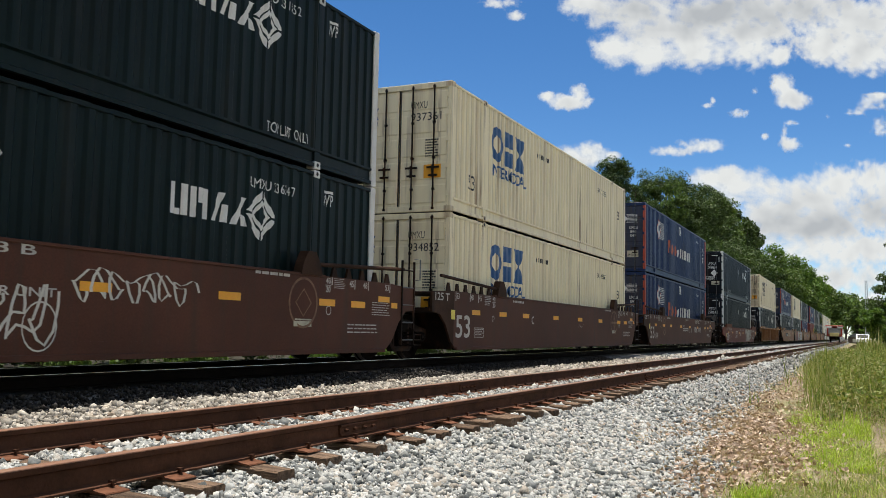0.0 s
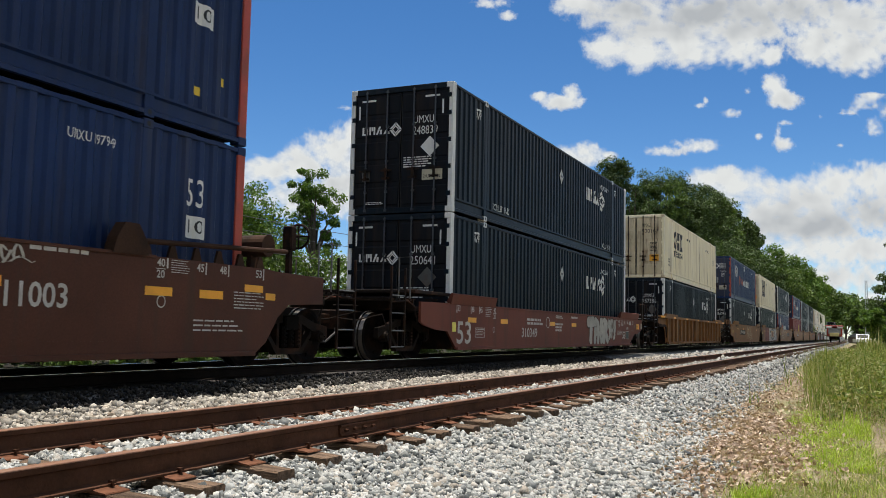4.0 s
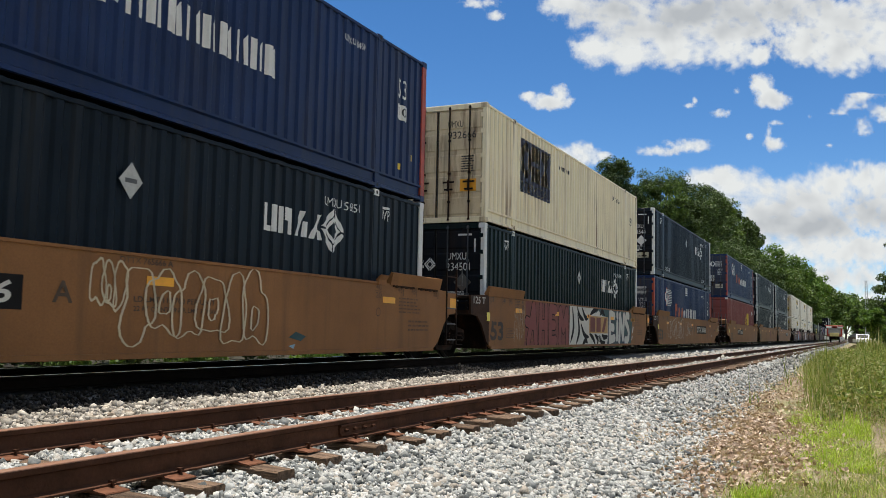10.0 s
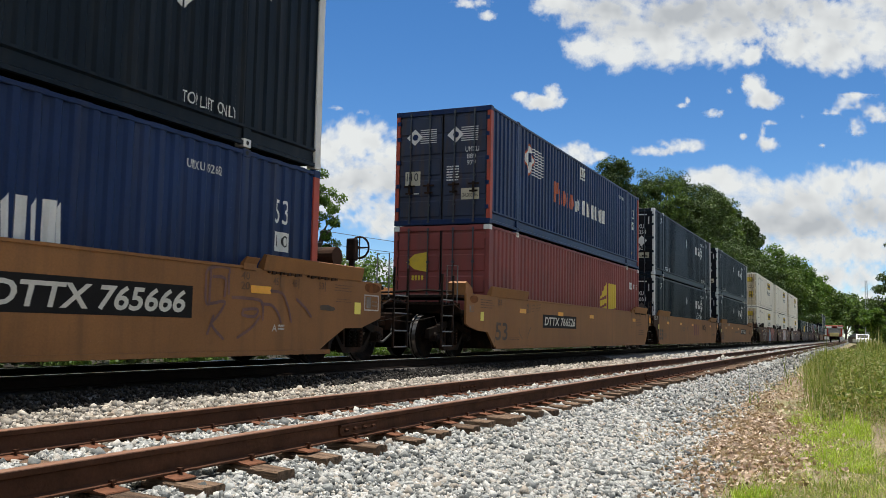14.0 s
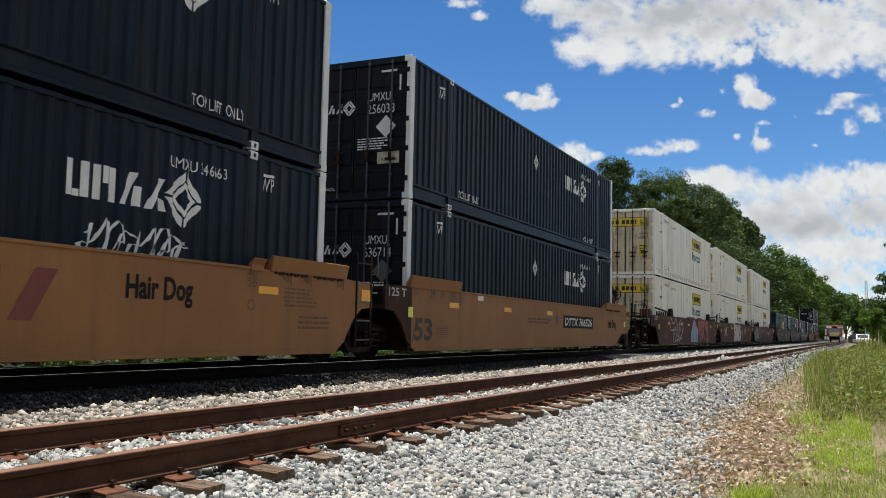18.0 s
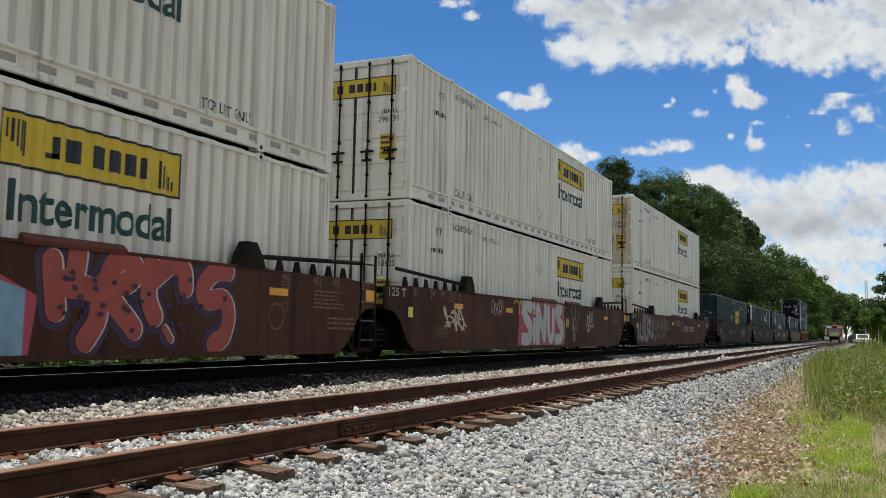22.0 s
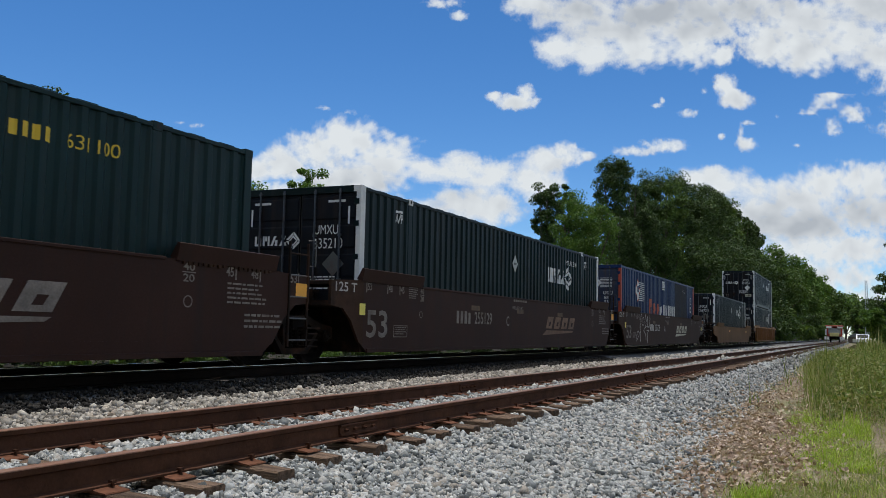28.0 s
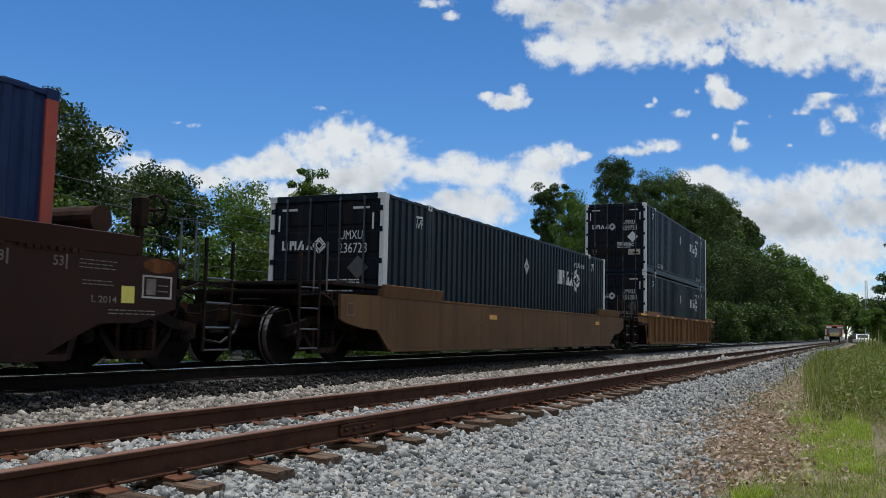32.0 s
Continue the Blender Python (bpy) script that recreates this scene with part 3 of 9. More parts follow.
def lay(parent, name, verts, faces, material, face, at, size, plane=None, label=""):
    """Flat painted shape, given in a unit square, laid on a side ('side' follows the corrugation, 'flat' lies in the
    plane x) or on the end wall ('end', in the plane y). at: its lower left corner, size: width and height."""
    bm = bmesh.new()
    vs = [bm.verts.new((at[0] + u * size[0], at[1] + v * size[1], 0)) for u, v in verts]
    for f in faces:
        try:
            bm.faces.new([vs[i] for i in f])
        except ValueError:
            pass
    if face == "side":
        y0, y1 = at[0], at[0] + size[0]
        k = int((y0 - 0.16) // PITCH_C)
        while 0.16 + k * PITCH_C < y1:
            for e in EDGES_C:
                y = 0.16 + k * PITCH_C + e
                if y0 < y < y1:
                    bmesh.ops.bisect_plane(bm, geom=bm.verts[:] + bm.edges[:] + bm.faces[:], plane_co=(y, 0, 0), plane_no=(1, 0, 0), dist=1e-5)
            k += 1
        for v in bm.verts:
            y, z, _ = v.co
            v.co = (HALF - 0.012 - dent(y) + 0.004, y, z)
    elif face == "flat":
        for v in bm.verts:
            v.co = (plane, v.co.x, v.co.y)
    else:
        for v in bm.verts:
            v.co = (v.co.x, plane, v.co.y)
    me = bpy.data.meshes.new(name)
    bm.to_mesh(me)
    bm.free()
    me.materials.append(material)
    ob = new(name, me)
    ob.parent = parent
    if label:
        ob["label"] = label
    return ob


def words(parent, text, material, face, at, size, plane=None, bold=0.0, shear=0.0):
    v, f = word_mesh(text, bold, shear)
    return lay(parent, "lettering", v, f, material, face, at, size, plane)


def polys(parent, name, shapes, material, face, at, size, plane=None, label=""):
    v, f, known = [], [], {}
    for s in shapes:
        ids = []
        for p in s:
            key = (round(p[0], 6), round(p[1], 6))
            if key not in known:
                known[key] = len(v)
                v.append(p)
            ids.append(known[key])
        if len(set(ids)) == len(ids):
            f.append(tuple(ids))
    ob = lay(parent, name, v, f, material, face, at, size, plane, label)
    if face == "flat" and len(shapes) > 20:
        # strokes that cross lie over one another like coats of paint
        rise = math.copysign(0.00003, plane)
        for k, q in enumerate(ob.data.vertices):
            q.co.x += k * rise
    return ob


def rect(x0, y0, x1, y1):
    return [(x0, y0), (x1, y0), (x1, y1), (x0, y1)]


def bars(n, gap=0.25, y0=0.0, y1=1.0, seed=0):
    """A row of upright bars in place of lettering."""
    r = random.Random(seed)
    out = []
    for i in range(n):
        w = (1 - gap) * r.uniform(0.75, 1.0) / n
        out.append(rect(i / n, y0, i / n + w, y1 if r.random() < 0.8 else y1 * 0.9))
    return out


def lines(n, seed=0, thick=0.5):
    """Lines of small print as plain bars."""
    r = random.Random(seed)
    out = []
    for i in range(n):
        x = 0.0
        while x < 0.95:
            w = r.uniform(0.06, 0.22)
            e = min(1.0, x + w)
            out.append(rect(x, 1 - (i + thick) / n, e, 1 - i / n))
            x = e + 0.03
        if r.random() < 0.5:
            out.pop()
    return out


def ring(n, r0, r1, sx=1.0, sy=1.0):
    out = []
    for k in range(n):
        a, b = k * math.tau / n, (k + 1) * math.tau / n
        out.append([(0.5 + 0.5 * sx * r * math.cos(t), 0.5 + 0.5 * sy * r * math.sin(t)) for r, t in ((r0, a), (r1, a), (r1, b), (r0, b))])
    return out


def disc(n, r=1.0):
    return [[(0.5 + 0.5 * r * math.cos(k * math.tau / n), 0.5 + 0.5 * r * math.sin(k * math.tau / n)) for k in range(n)]]


GEM = [s for k in range(4) for s in [[(0.5 + 0.5 * r * math.cos(k * math.pi / 2 + t), 0.5 + 0.5 * r * math.sin(k * math.pi / 2 + t)) for r, t in ((1.0, 0.0), (1.0, math.pi / 2 - 0.12), (0.68, math.pi / 2 - 0.12), (0.68, 0.0))]]]
GEM += ring(4, 0.40, 0.62)
DIAMOND = [[(0.5, 0), (1, 0.5), (0.5, 1), (0, 0.5)]]


MARK_FOUR = [rect(0, 0, 0.065, 1), rect(0.135, 0, 0.20, 1), rect(0.07, 0, 0.13, 0.2), rect(0.255, 0, 0.315, 1), rect(0.41, 0, 0.47, 1), rect(0.33, 0.5, 0.395, 1), [(0.50, 0), (0.57, 0), (0.68, 1), (0.61, 1)], [(0.635, 0), (0.71, 0), (0.72, 0.6), (0.65, 0.6)], [(0.77, 0), (0.84, 0), (0.99, 1), (0.92, 1)], [(0.93, 0), (1.0, 0), (0.98, 0.34), (0.92, 0.4)]]
MARK_THREE = [[(0.165 + 0.165 * r * math.cos(t), 0.5 + 0.5 * r * math.sin(t)) for r, t in ((0.52, a), (1, a), (1, b), (0.52, b))] for a, b in [(k * math.tau / 20, (k + 1) * math.tau / 20) for k in range(20)]]
MARK_THREE += [rect(0.36, 0.0, 0.64, 0.44), rect(0.36, 0.56, 0.64, 1.0), [(0.67, 0), (1.0, 0), (0.87, 0.5), (0.80, 0.5)], [(0.80, 0.5), (0.87, 0.5), (1.0, 1), (0.67, 1)]]



# ---------------------------------------------------------------- containers
def side_sheet(s):
    """One corrugated side, s = 1 or -1, with thickness."""
    bm = bmesh.new()
    ys = [0.16]
    k = 0
    while ys[-1] < LEN - 0.16:
        for e in EDGES_C[1:] + (PITCH_C,):
            ys.append(min(0.16 + k * PITCH_C + e, LEN - 0.16))
            if ys[-1] >= LEN - 0.16:
                break
        k += 1
    z0, z1 = 0.30, HIGH - 0.07
    ends = []
    for y in ys:
        x = s * (HALF - 0.012 - dent(y))
        ends.append((bm.verts.new((x, y, z0)), bm.verts.new((x, y, z1))))
    for a, b in zip(ends, ends[1:]):
        bm.faces.new((a[0], b[0], b[1], a[1]) if s > 0 else (a[0], a[1], b[1], b[0]))
    # back sheet, a hand's width inside
    bx = s * (HALF - 0.075)
    q = [bm.verts.new(c) for c in ((bx, 0.16, z0), (bx, LEN - 0.16, z0), (bx, LEN - 0.16, z1), (bx, 0.16, z1))]
    bm.faces.new(q)
    return bm


RECESS_PAINT = {M["cream"]: M["cream_recess"], M["white"]: M["white_recess"]}


def bare_container(label, paint, post, door, edge=None, castings=None):
    """A 53-foot box: corrugated sides, rails, posts, castings, roof and two door leaves with locking bars."""
    c = thing("shipping_container", label, "shipping container", pose(0, -400, 0))
    edge = edge or paint
    castings = castings or edge
    for s in (1, -1):
        me = side_sheet(s)
        wall = part("side_wall", me, paint, c).data
        if paint in RECESS_PAINT:
            # recess faces painted darker: road dust, with the recess shade put in too
            wall.materials.append(RECESS_PAINT[paint])
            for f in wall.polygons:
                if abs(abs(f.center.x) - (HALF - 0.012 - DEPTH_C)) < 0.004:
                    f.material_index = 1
        bm = bmesh.new()
        prism(bm, [(s * (HALF - 0.07), 0.03), (s * HALF, 0.03), (s * HALF, 0.085), (s * (HALF - 0.042), 0.105), (s * (HALF - 0.042), 0.262), (s * (HALF + 0.004), 0.285), (s * (HALF + 0.004), 0.32), (s * (HALF - 0.07), 0.32)], 1, 0.172, LEN - 0.172)
        part("bottom_rail", bm, edge, c)
        bm = bmesh.new()
        box(bm, min(s * HALF, s * (HALF - 0.07)), max(s * HALF, s * (HALF - 0.07)), 0.172, LEN - 0.172, HIGH - 0.085, HIGH - 0.025, 0.008)
        part("top_rail", bm, edge, c)
        for y in (1.98, LEN - 1.98):
            bm = bmesh.new()
            box(bm, min(s * (HALF - 0.005), s * (HALF - 0.07)), max(s * (HALF - 0.005), s * (HALF - 0.07)), y - 0.085, y + 0.085, 0.0, HIGH, 0.006)
            part("lift_post", bm, paint, c)
            for z in (0.0, HIGH - 0.118):
                bm = bmesh.new()
                x0, x1 = sorted((s * (HALF + 0.004), s * (HALF - 0.16)))
                box(bm, x0, x1, y - 0.09, y + 0.09, z - 0.002, z + 0.12, 0.006)
                part("corner_casting", bm, castings, c)
                if s > 0:
                    bm = bmesh.new()
                    bmesh.ops.create_circle(bm, cap_ends=True, radius=0.035, segments=10, matrix=Matrix.Translation((HALF + 0.007, y, z + 0.06)) @ Matrix.Rotation(math.pi / 2, 4, "Y"))
                    part("casting_hole", bm, M["gasket"], c)
        for y in (0.0, LEN):
            bm = bmesh.new()
            x0, x1 = sorted((s * HALF, s * (HALF - 0.10)))
            y0, y1 = (0.0, 0.17) if y == 0 else (LEN - 0.17, LEN)
            box(bm, x0, x1, y0, y1, 0.10, HIGH - 0.10, 0.008)
            part("corner_post", bm, post, c)
            for z in (0.0, HIGH - 0.12):
                bm = bmesh.new()
                x0, x1 = sorted((s * (HALF + 0.004), s * (HALF - 0.16)))
                box(bm, x0, x1, min(y0 - 0.003, y1 - 0.175), max(y1 + 0.003, y0 + 0.175), z - 0.002, z + 0.122, 0.008)
                part("corner_casting", bm, castings, c)
    bm = bmesh.new()
    k = 0
    y = 0.1
    while y < LEN - 0.3:
        box(bm, -HALF + 0.05, HALF - 0.05, y, y + 0.32, HIGH - 0.03, HIGH - (0.012 if k % 2 else 0.002))
        y += 0.32
        k += 1
    part("roof", bm, paint, c)
    bm = bmesh.new()
    box(bm, -HALF + 0.08, HALF - 0.08, LEN - 0.05, LEN - 0.01, 0.1, HIGH - 0.1)
    part("front_wall", bm, paint, c)
    bm = bmesh.new()
    box(bm, -HALF + 0.06, HALF - 0.06, 0.1, LEN - 0.1, 0.06, 0.12)
    part("floor_frame", bm, M["under"], c)
    bm = bmesh.new()
    box(bm, -HALF + 0.1, HALF - 0.1, 0.0, 0.1, 0.0, 0.13, 0.006)
    part("door_sill", bm, edge, c)
    bm = bmesh.new()
    box(bm, -HALF + 0.1, HALF - 0.1, 0.0, 0.1, HIGH - 0.13, HIGH, 0.006)
    part("door_header", bm, edge, c)
    for s in (1, -1):
        x0, x1 = sorted((s * 0.015, s * (HALF - 0.10)))
        bm = bmesh.new()
        box(bm, x0, x1, 0.04, 0.09, 0.135, HIGH - 0.135)
        leaf = part("door", bm, door, c)
        n = 5
        hh = (HIGH - 0.27) / n
        for i in range(n):
            z = 0.135 + i * hh
            bm = bmesh.new()
            prism(bm, [(0.0395, z + 0.05), (0.025, z + 0.08), (0.025, z + hh - 0.08), (0.0395, z + hh - 0.05)], 0, x0 + 0.04, x1 - 0.04)
            part("panel", bm, door, leaf)
        bm = bmesh.new()
        for xx in (x0, x1 - 0.014):
            box(bm, xx, xx + 0.014, 0.034, 0.06, 0.135, HIGH - 0.135)
        part("gasket", bm, M["gasket"], leaf, "black rubber door seal")
        for fx in (0.27, 0.72):
            x = x0 + fx * (x1 - x0)
            bm = bmesh.new()
            rod(bm, (x, -0.005, 0.06), (x, -0.005, HIGH - 0.05), 0.019, 8)
            for z in (0.07, 0.5, 1.2, 2.0, HIGH - 0.1):
                box(bm, x - 0.032, x + 0.032, -0.018, 0.035, z - 0.024, z + 0.024)
            part("locking_bar", bm, M["castiron"] if door in (M["dirtywhite"], M["white"], M["cream"]) else M["bar_dark"], leaf)
            bm = bmesh.new()
            for z, reach in ((0.98, 0.15), (0.80, 0.11)):
                box(bm, x - reach, x + reach, -0.034, -0.016, z - 0.022, z + 0.022)
            box(bm, x - 0.03, x + 0.03, -0.044, -0.034, 0.76, 1.03)
            part("handle", bm, M["castiron"], leaf)
        for z in (0.4, 1.0, 1.6, 2.2, 2.6):
            bm = bmesh.new()
            xe = s * (HALF - 0.085)
            box(bm, xe - 0.05, xe + 0.05, -0.012, 0.05, z - 0.05, z + 0.05)
            part("hinge", bm, edge, leaf)
    return c


END = 0.021


def mark_four(c, mat, face, at, w, plane=None):
    """The owner's mark with its gem emblem, as plain strokes."""
    h = w * 0.17
    polys(c, "painted_mark", MARK_FOUR, mat, face, (at[0], at[1]), (w * 0.70, h * 1.05), plane)
    polys(c, "painted_emblem", GEM, mat, face, (at[0] + w * 0.69, at[1] - h * 0.45), (w * 0.31, h * 1.9), plane)


def dark_box(label, paint, number, upper=True, shift=0.0):
    c = bare_container(label, paint, M["decal_white"], M["navy_door"], castings=M["decal_white"])
    W_ = M["decal_white"]
    mark_four(c, W_, "end", (-1.0, 1.83), 1.02, END)
    words(c, "UMXU", W_, "end", (0.32, 2.02), (0.50, 0.17), END)
    words(c, number, W_, "end", (0.30, 1.76), (0.62, 0.19), END)
    for x in (-1.02, 0.60):
        polys(c, "reflective_strip", [rect(0, 0, 1, 1)], W_, "end", (x, 2.6), (0.36, 0.045), END)
    for x in (-1.1, 1.02):
        polys(c, "reflective_strip", [rect(0, 0, 1, 1)], W_, "end", (x, 2.2), (0.04, 0.32), END)
    polys(c, "diamond_placard", DIAMOND, M["decal_white"] if upper else M["steel"], "end", (0.50, 1.25), (0.46, 0.46), END)
    polys(c, "small_print", lines(5, 3), W_, "end", (0.08, 1.0), (0.7, 0.26), END)
    if upper:
        polys(c, "notice_plate", [rect(0, 0, 1, 1)], M["decal_cream"], "end", (0.55, 0.72), (0.5, 0.24), END)
        words(c, "24,000 lbs", M["decal_black"], "end", (0.58, 0.76), (0.42, 0.09), END - 0.003)
        words(c, "TOP LIFT ONLY", W_, "side", (2.5, 0.345), (1.2, 0.17))
        words(c, "TOP LIFT ONLY", W_, "side", (12.8 + shift, 0.355), (1.12, 0.165))
    polys(c, "grey_patch", [rect(0, 0, 1, 1)], M["steel"], "end", (-0.98, 0.75), (0.2, 0.24), END)
    polys(c, "small_print", lines(2, 9), W_, "end", (-0.9, 0.2), (0.5, 0.07), END)
    words(c, "WP", W_, "side", (1.38, 2.36), (0.28, 0.19))
    polys(c, "painted_bar", [rect(0, 0, 1, 1)], W_, "side", (1.38, 2.57), (0.28, 0.045))
    polys(c, "painted_bar", [rect(0, 0, 1, 1)], W_, "side", (14.43 + shift, 2.57), (0.27, 0.045))
    polys(c, "diamond_placard", DIAMOND, M["placard"], "flat", (7.8 + shift, 1.84), (0.40, 0.46), HALF - 0.003)
    polys(c, "placard_slot", [rect(0.25, 0.44, 0.75, 0.56)], M["steel"], "flat", (7.8 + shift, 1.84), (0.40, 0.46), HALF - 0.001)
    mark_four(c, W_, "side", (10.75 + shift, 1.77), 2.33)
    words(c, "UMXU " + number, W_, "side", (12.42 + shift, 2.37), (1.15, 0.15))
    words(c, "WP", W_, "side", (14.43 + shift, 2.35), (0.27, 0.2))
    return c


def cream_box(label, style, number):
    c = bare_container(label, M["cream"], M["cream"], M["dirtywhite"] if style != "blue" else M["cream"], castings=M["dirtywhite"])
    ink = M["decal_blue"] if style == "blue" else M["decal_black"]
    big = {"blue": (2.4, 1.57, 2.45, 0.88), "black": (2.45, 1.53, 2.3, 0.86), "panel": (2.45, 1.35, 2.15, 1.05)}[style]
    if style == "panel":
        polys(c, "painted_panel", [rect(0, 0, 1, 1)], M["decal_ink"], "side", (2.45, 1.10), (2.55, 1.44))
        polys(c, "painted_mark", MARK_THREE, M["cream"], "side", (2.52, 1.5), (2.4, 0.98))
        words(c, "INTERMODAL", M["cream"], "side", (2.52, 1.15), (2.4, 0.26))
    else:
        polys(c, "painted_mark", MARK_THREE, ink, "side", big[:2], big[2:])
        words(c, "INTERMODAL", ink, "side", (big[0] + 0.08, big[1] - 0.37), (big[2], 0.29), None, 0.02)
    polys(c, "painted_mark", MARK_THREE, ink, "end", (-1.05, 2.15), (0.5, 0.27), END)
    words(c, "INTERMODAL", ink, "end", (-1.05, 2.03), (0.5, 0.08), END)
    words(c, "UMXU", M["decal_black"], "end", (0.28, 2.33), (0.4, 0.16), END)
    words(c, number, M["decal_black"], "end", (0.28, 2.05), (0.75, 0.18), END)
    polys(c, "small_print", lines(7, 5), M["decal_black"], "end", (0.65, 1.2), (0.32, 0.42), END)
    polys(c, "orange_plate", [rect(0, 0, 1, 1)], M["reflector"], "end", (0.62, 0.75), (0.42, 0.30), END)
    polys(c, "grey_patch", [rect(0, 0, 1, 1)], M["steel"], "end", (-0.96, 0.72), (0.22, 0.24), END)
    if style != "panel":
        words(c, "53", M["decal_black"], "side", (1.0, 0.62), (0.36, 0.34))
    polys(c, "small_print", bars(9, 0.4, seed=2), M["decal_black"], "side", (5.9, 2.25), (1.0, 0.12))
    words(c, number, M["decal_black"], "side", (LEN - 3.9, 2.2), (1.2, 0.16))
    words(c, "53", M["decal_black"], "side", (LEN - 1.25, 1.6), (0.3, 0.3))
    return c


PACER_E = [[(0.0, 0.5), (0.27, 1.0), (0.52, 0.5), (0.27, 0.0)]]


def blue_box(label, number, rear_rust=False):
    c = bare_container(label, M["blue"], M["post_red"], M["blue_door"])
    W_ = M["decal_white"]
    # emblem: pale diamond with streaming lines
    polys(c, "emblem_rim", PACER_E, M["decal_orange"], "side", (2.45, 1.62), (1.65, 0.90))
    c_e = [[(0.03, 0.5), (0.27, 0.93), (0.49, 0.5), (0.27, 0.07)]]
    for ob in c.children:
        if ob.name.startswith("emblem_rim"):
            ob.location.x = -0.002
    polys(c, "painted_emblem", c_e, W_, "side", (2.45, 1.62), (1.65, 0.90))
    e = polys(c, "emblem_core", [[(0.2, 0.42), (0.34, 0.42), (0.34, 0.7), (0.24, 0.7)], [(0.2, 0.3), (0.27, 0.3), (0.27, 0.42), (0.2, 0.42)]], M["blue"], "side", (2.45, 1.62), (1.65, 0.90))
    e.location.x = 0.003
    st = []
    for i in range(10):
        v = 0.06 + i * 0.088
        a = 0.30 + 0.2 * (1 - abs(v - 0.5) * 2)
        st.append(rect(a + 0.03, v, 0.97 - (0.1 if i in (0, 9) else 0), v + 0.035))
    polys(c, "emblem_streaks", st, W_, "side", (2.45, 1.62), (1.65, 0.90))
    polys(c, "painted_mark", [rect(0.0, 0, 0.05, 1), rect(0.065, 0.45, 0.17, 1)] + [q for i in range(4) for q in (rect(0.215 + 0.2 * i, 0, 0.275 + 0.2 * i, 0.74), [(0.295 + 0.2 * i, 0.1), (0.33 + 0.2 * i, 0.0), (0.37 + 0.2 * i, 0.3), (0.345 + 0.2 * i, 0.74)])], M["decal_orange"], "side", (5.12, 1.21), (2.05, 0.62))
    polys(c, "painted_mark", [rect(0, 0.0, 0.035, 0.55), [(0.045, 0.35), (0.09, 0.1), (0.1, 0.5), (0.055, 1.0)]] + [q for i in range(9) for q in (rect(0.13 + 0.098 * i, 0, 0.155 + 0.098 * i + 0.012 * (i % 3), 0.76), [(0.185 + 0.098 * i, 0), (0.205 + 0.098 * i, 0), (0.198 + 0.098 * i, 0.76), (0.18 + 0.098 * i, 0.6)])], W_, "side", (7.32, 1.20), (3.65, 0.62))
    polys(c, "white_plate", [rect(0, 0, 1, 1)], W_, "side", (7.85, 2.33), (0.46, 0.39))
    words(c, '110"', M["decal_black"], "side", (7.92, 2.46), (0.34, 0.2)).location.x = 0.004
    polys(c, "small_print", [rect(0, 0, 1, 1)], M["decal_black"], "side", (7.9, 2.38), (0.36, 0.04)).location.x = 0.004
    words(c, "UMXU " + number, W_, "side", (12.93, 2.42), (0.75, 0.12))
    words(c, "53", W_, "side", (14.95, 1.9), (0.34, 0.38))
    polys(c, "white_plate", [rect(0, 0, 1, 1)], W_, "side", (14.95, 1.48), (0.42, 0.30))
    words(c, "10", M["decal_black"], "side", (15.02, 1.55), (0.28, 0.18)).location.x = 0.004
    polys(c, "yellow_label", [rect(0, 0, 1, 1)], M["decal_yellow"], "side", (15.0, 0.5), (0.14, 0.12))
    polys(c, "yellow_label", [rect(0, 0, 1, 1)], M["decal_yellow"], "side", (15.55, 0.75), (0.09, 0.12))
    if rear_rust:
        polys(c, "rust_patch", [rect(0, 0, 1, 1)], M["burnt_blue"], "side", (10.75, 0.34), (3.3, 2.45), label="blackened rusty stretch of the side")
    for x in (-1.0, 0.12):
        polys(c, "painted_emblem", [[(0, 0.5), (0.27, 1), (0.52, 0.5), (0.27, 0)]] + [rect(0.45, 0.1 + i * 0.13, 0.98, 0.15 + i * 0.13) for i in range(7)], W_, "end", (x, 2.02), (0.85, 0.42), END)
        polys(c, "emblem_core", disc(10, 0.8), M["blue"], "end", (x + 0.14, 2.13), (0.2, 0.2), END - 0.004)
    words(c, "UMXU", W_, "end", (0.62, 1.78), (0.36, 0.13), END)
    words(c, number[:3], W_, "end", (0.66, 1.61), (0.24, 0.12), END)
    words(c, number[3:], W_, "end", (0.66, 1.45), (0.24, 0.12), END)
    polys(c, "white_plate", [rect(0, 0, 1, 1)], M["decal_cream"], "end", (-1.02, 1.0), (0.42, 0.36), END)
    words(c, "110", M["decal_black"], "end", (-0.98, 1.12), (0.32, 0.2), END - 0.003)
    polys(c, "small_print", lines(6, 4), W_, "end", (0.12, 1.05), (0.34, 0.4), END)
    polys(c, "notice_plate", [rect(0, 0, 1, 1)], M["decal_cream"], "end", (0.52, 0.6), (0.48, 0.28), END)
    words(c, "24,000 lbs", M["decal_black"], "end", (0.56, 0.65), (0.4, 0.1), END - 0.003)
    polys(c, "small_print", lines(1, 6), W_, "end", (-0.95, 0.75), (0.4, 0.06), END)
    return c


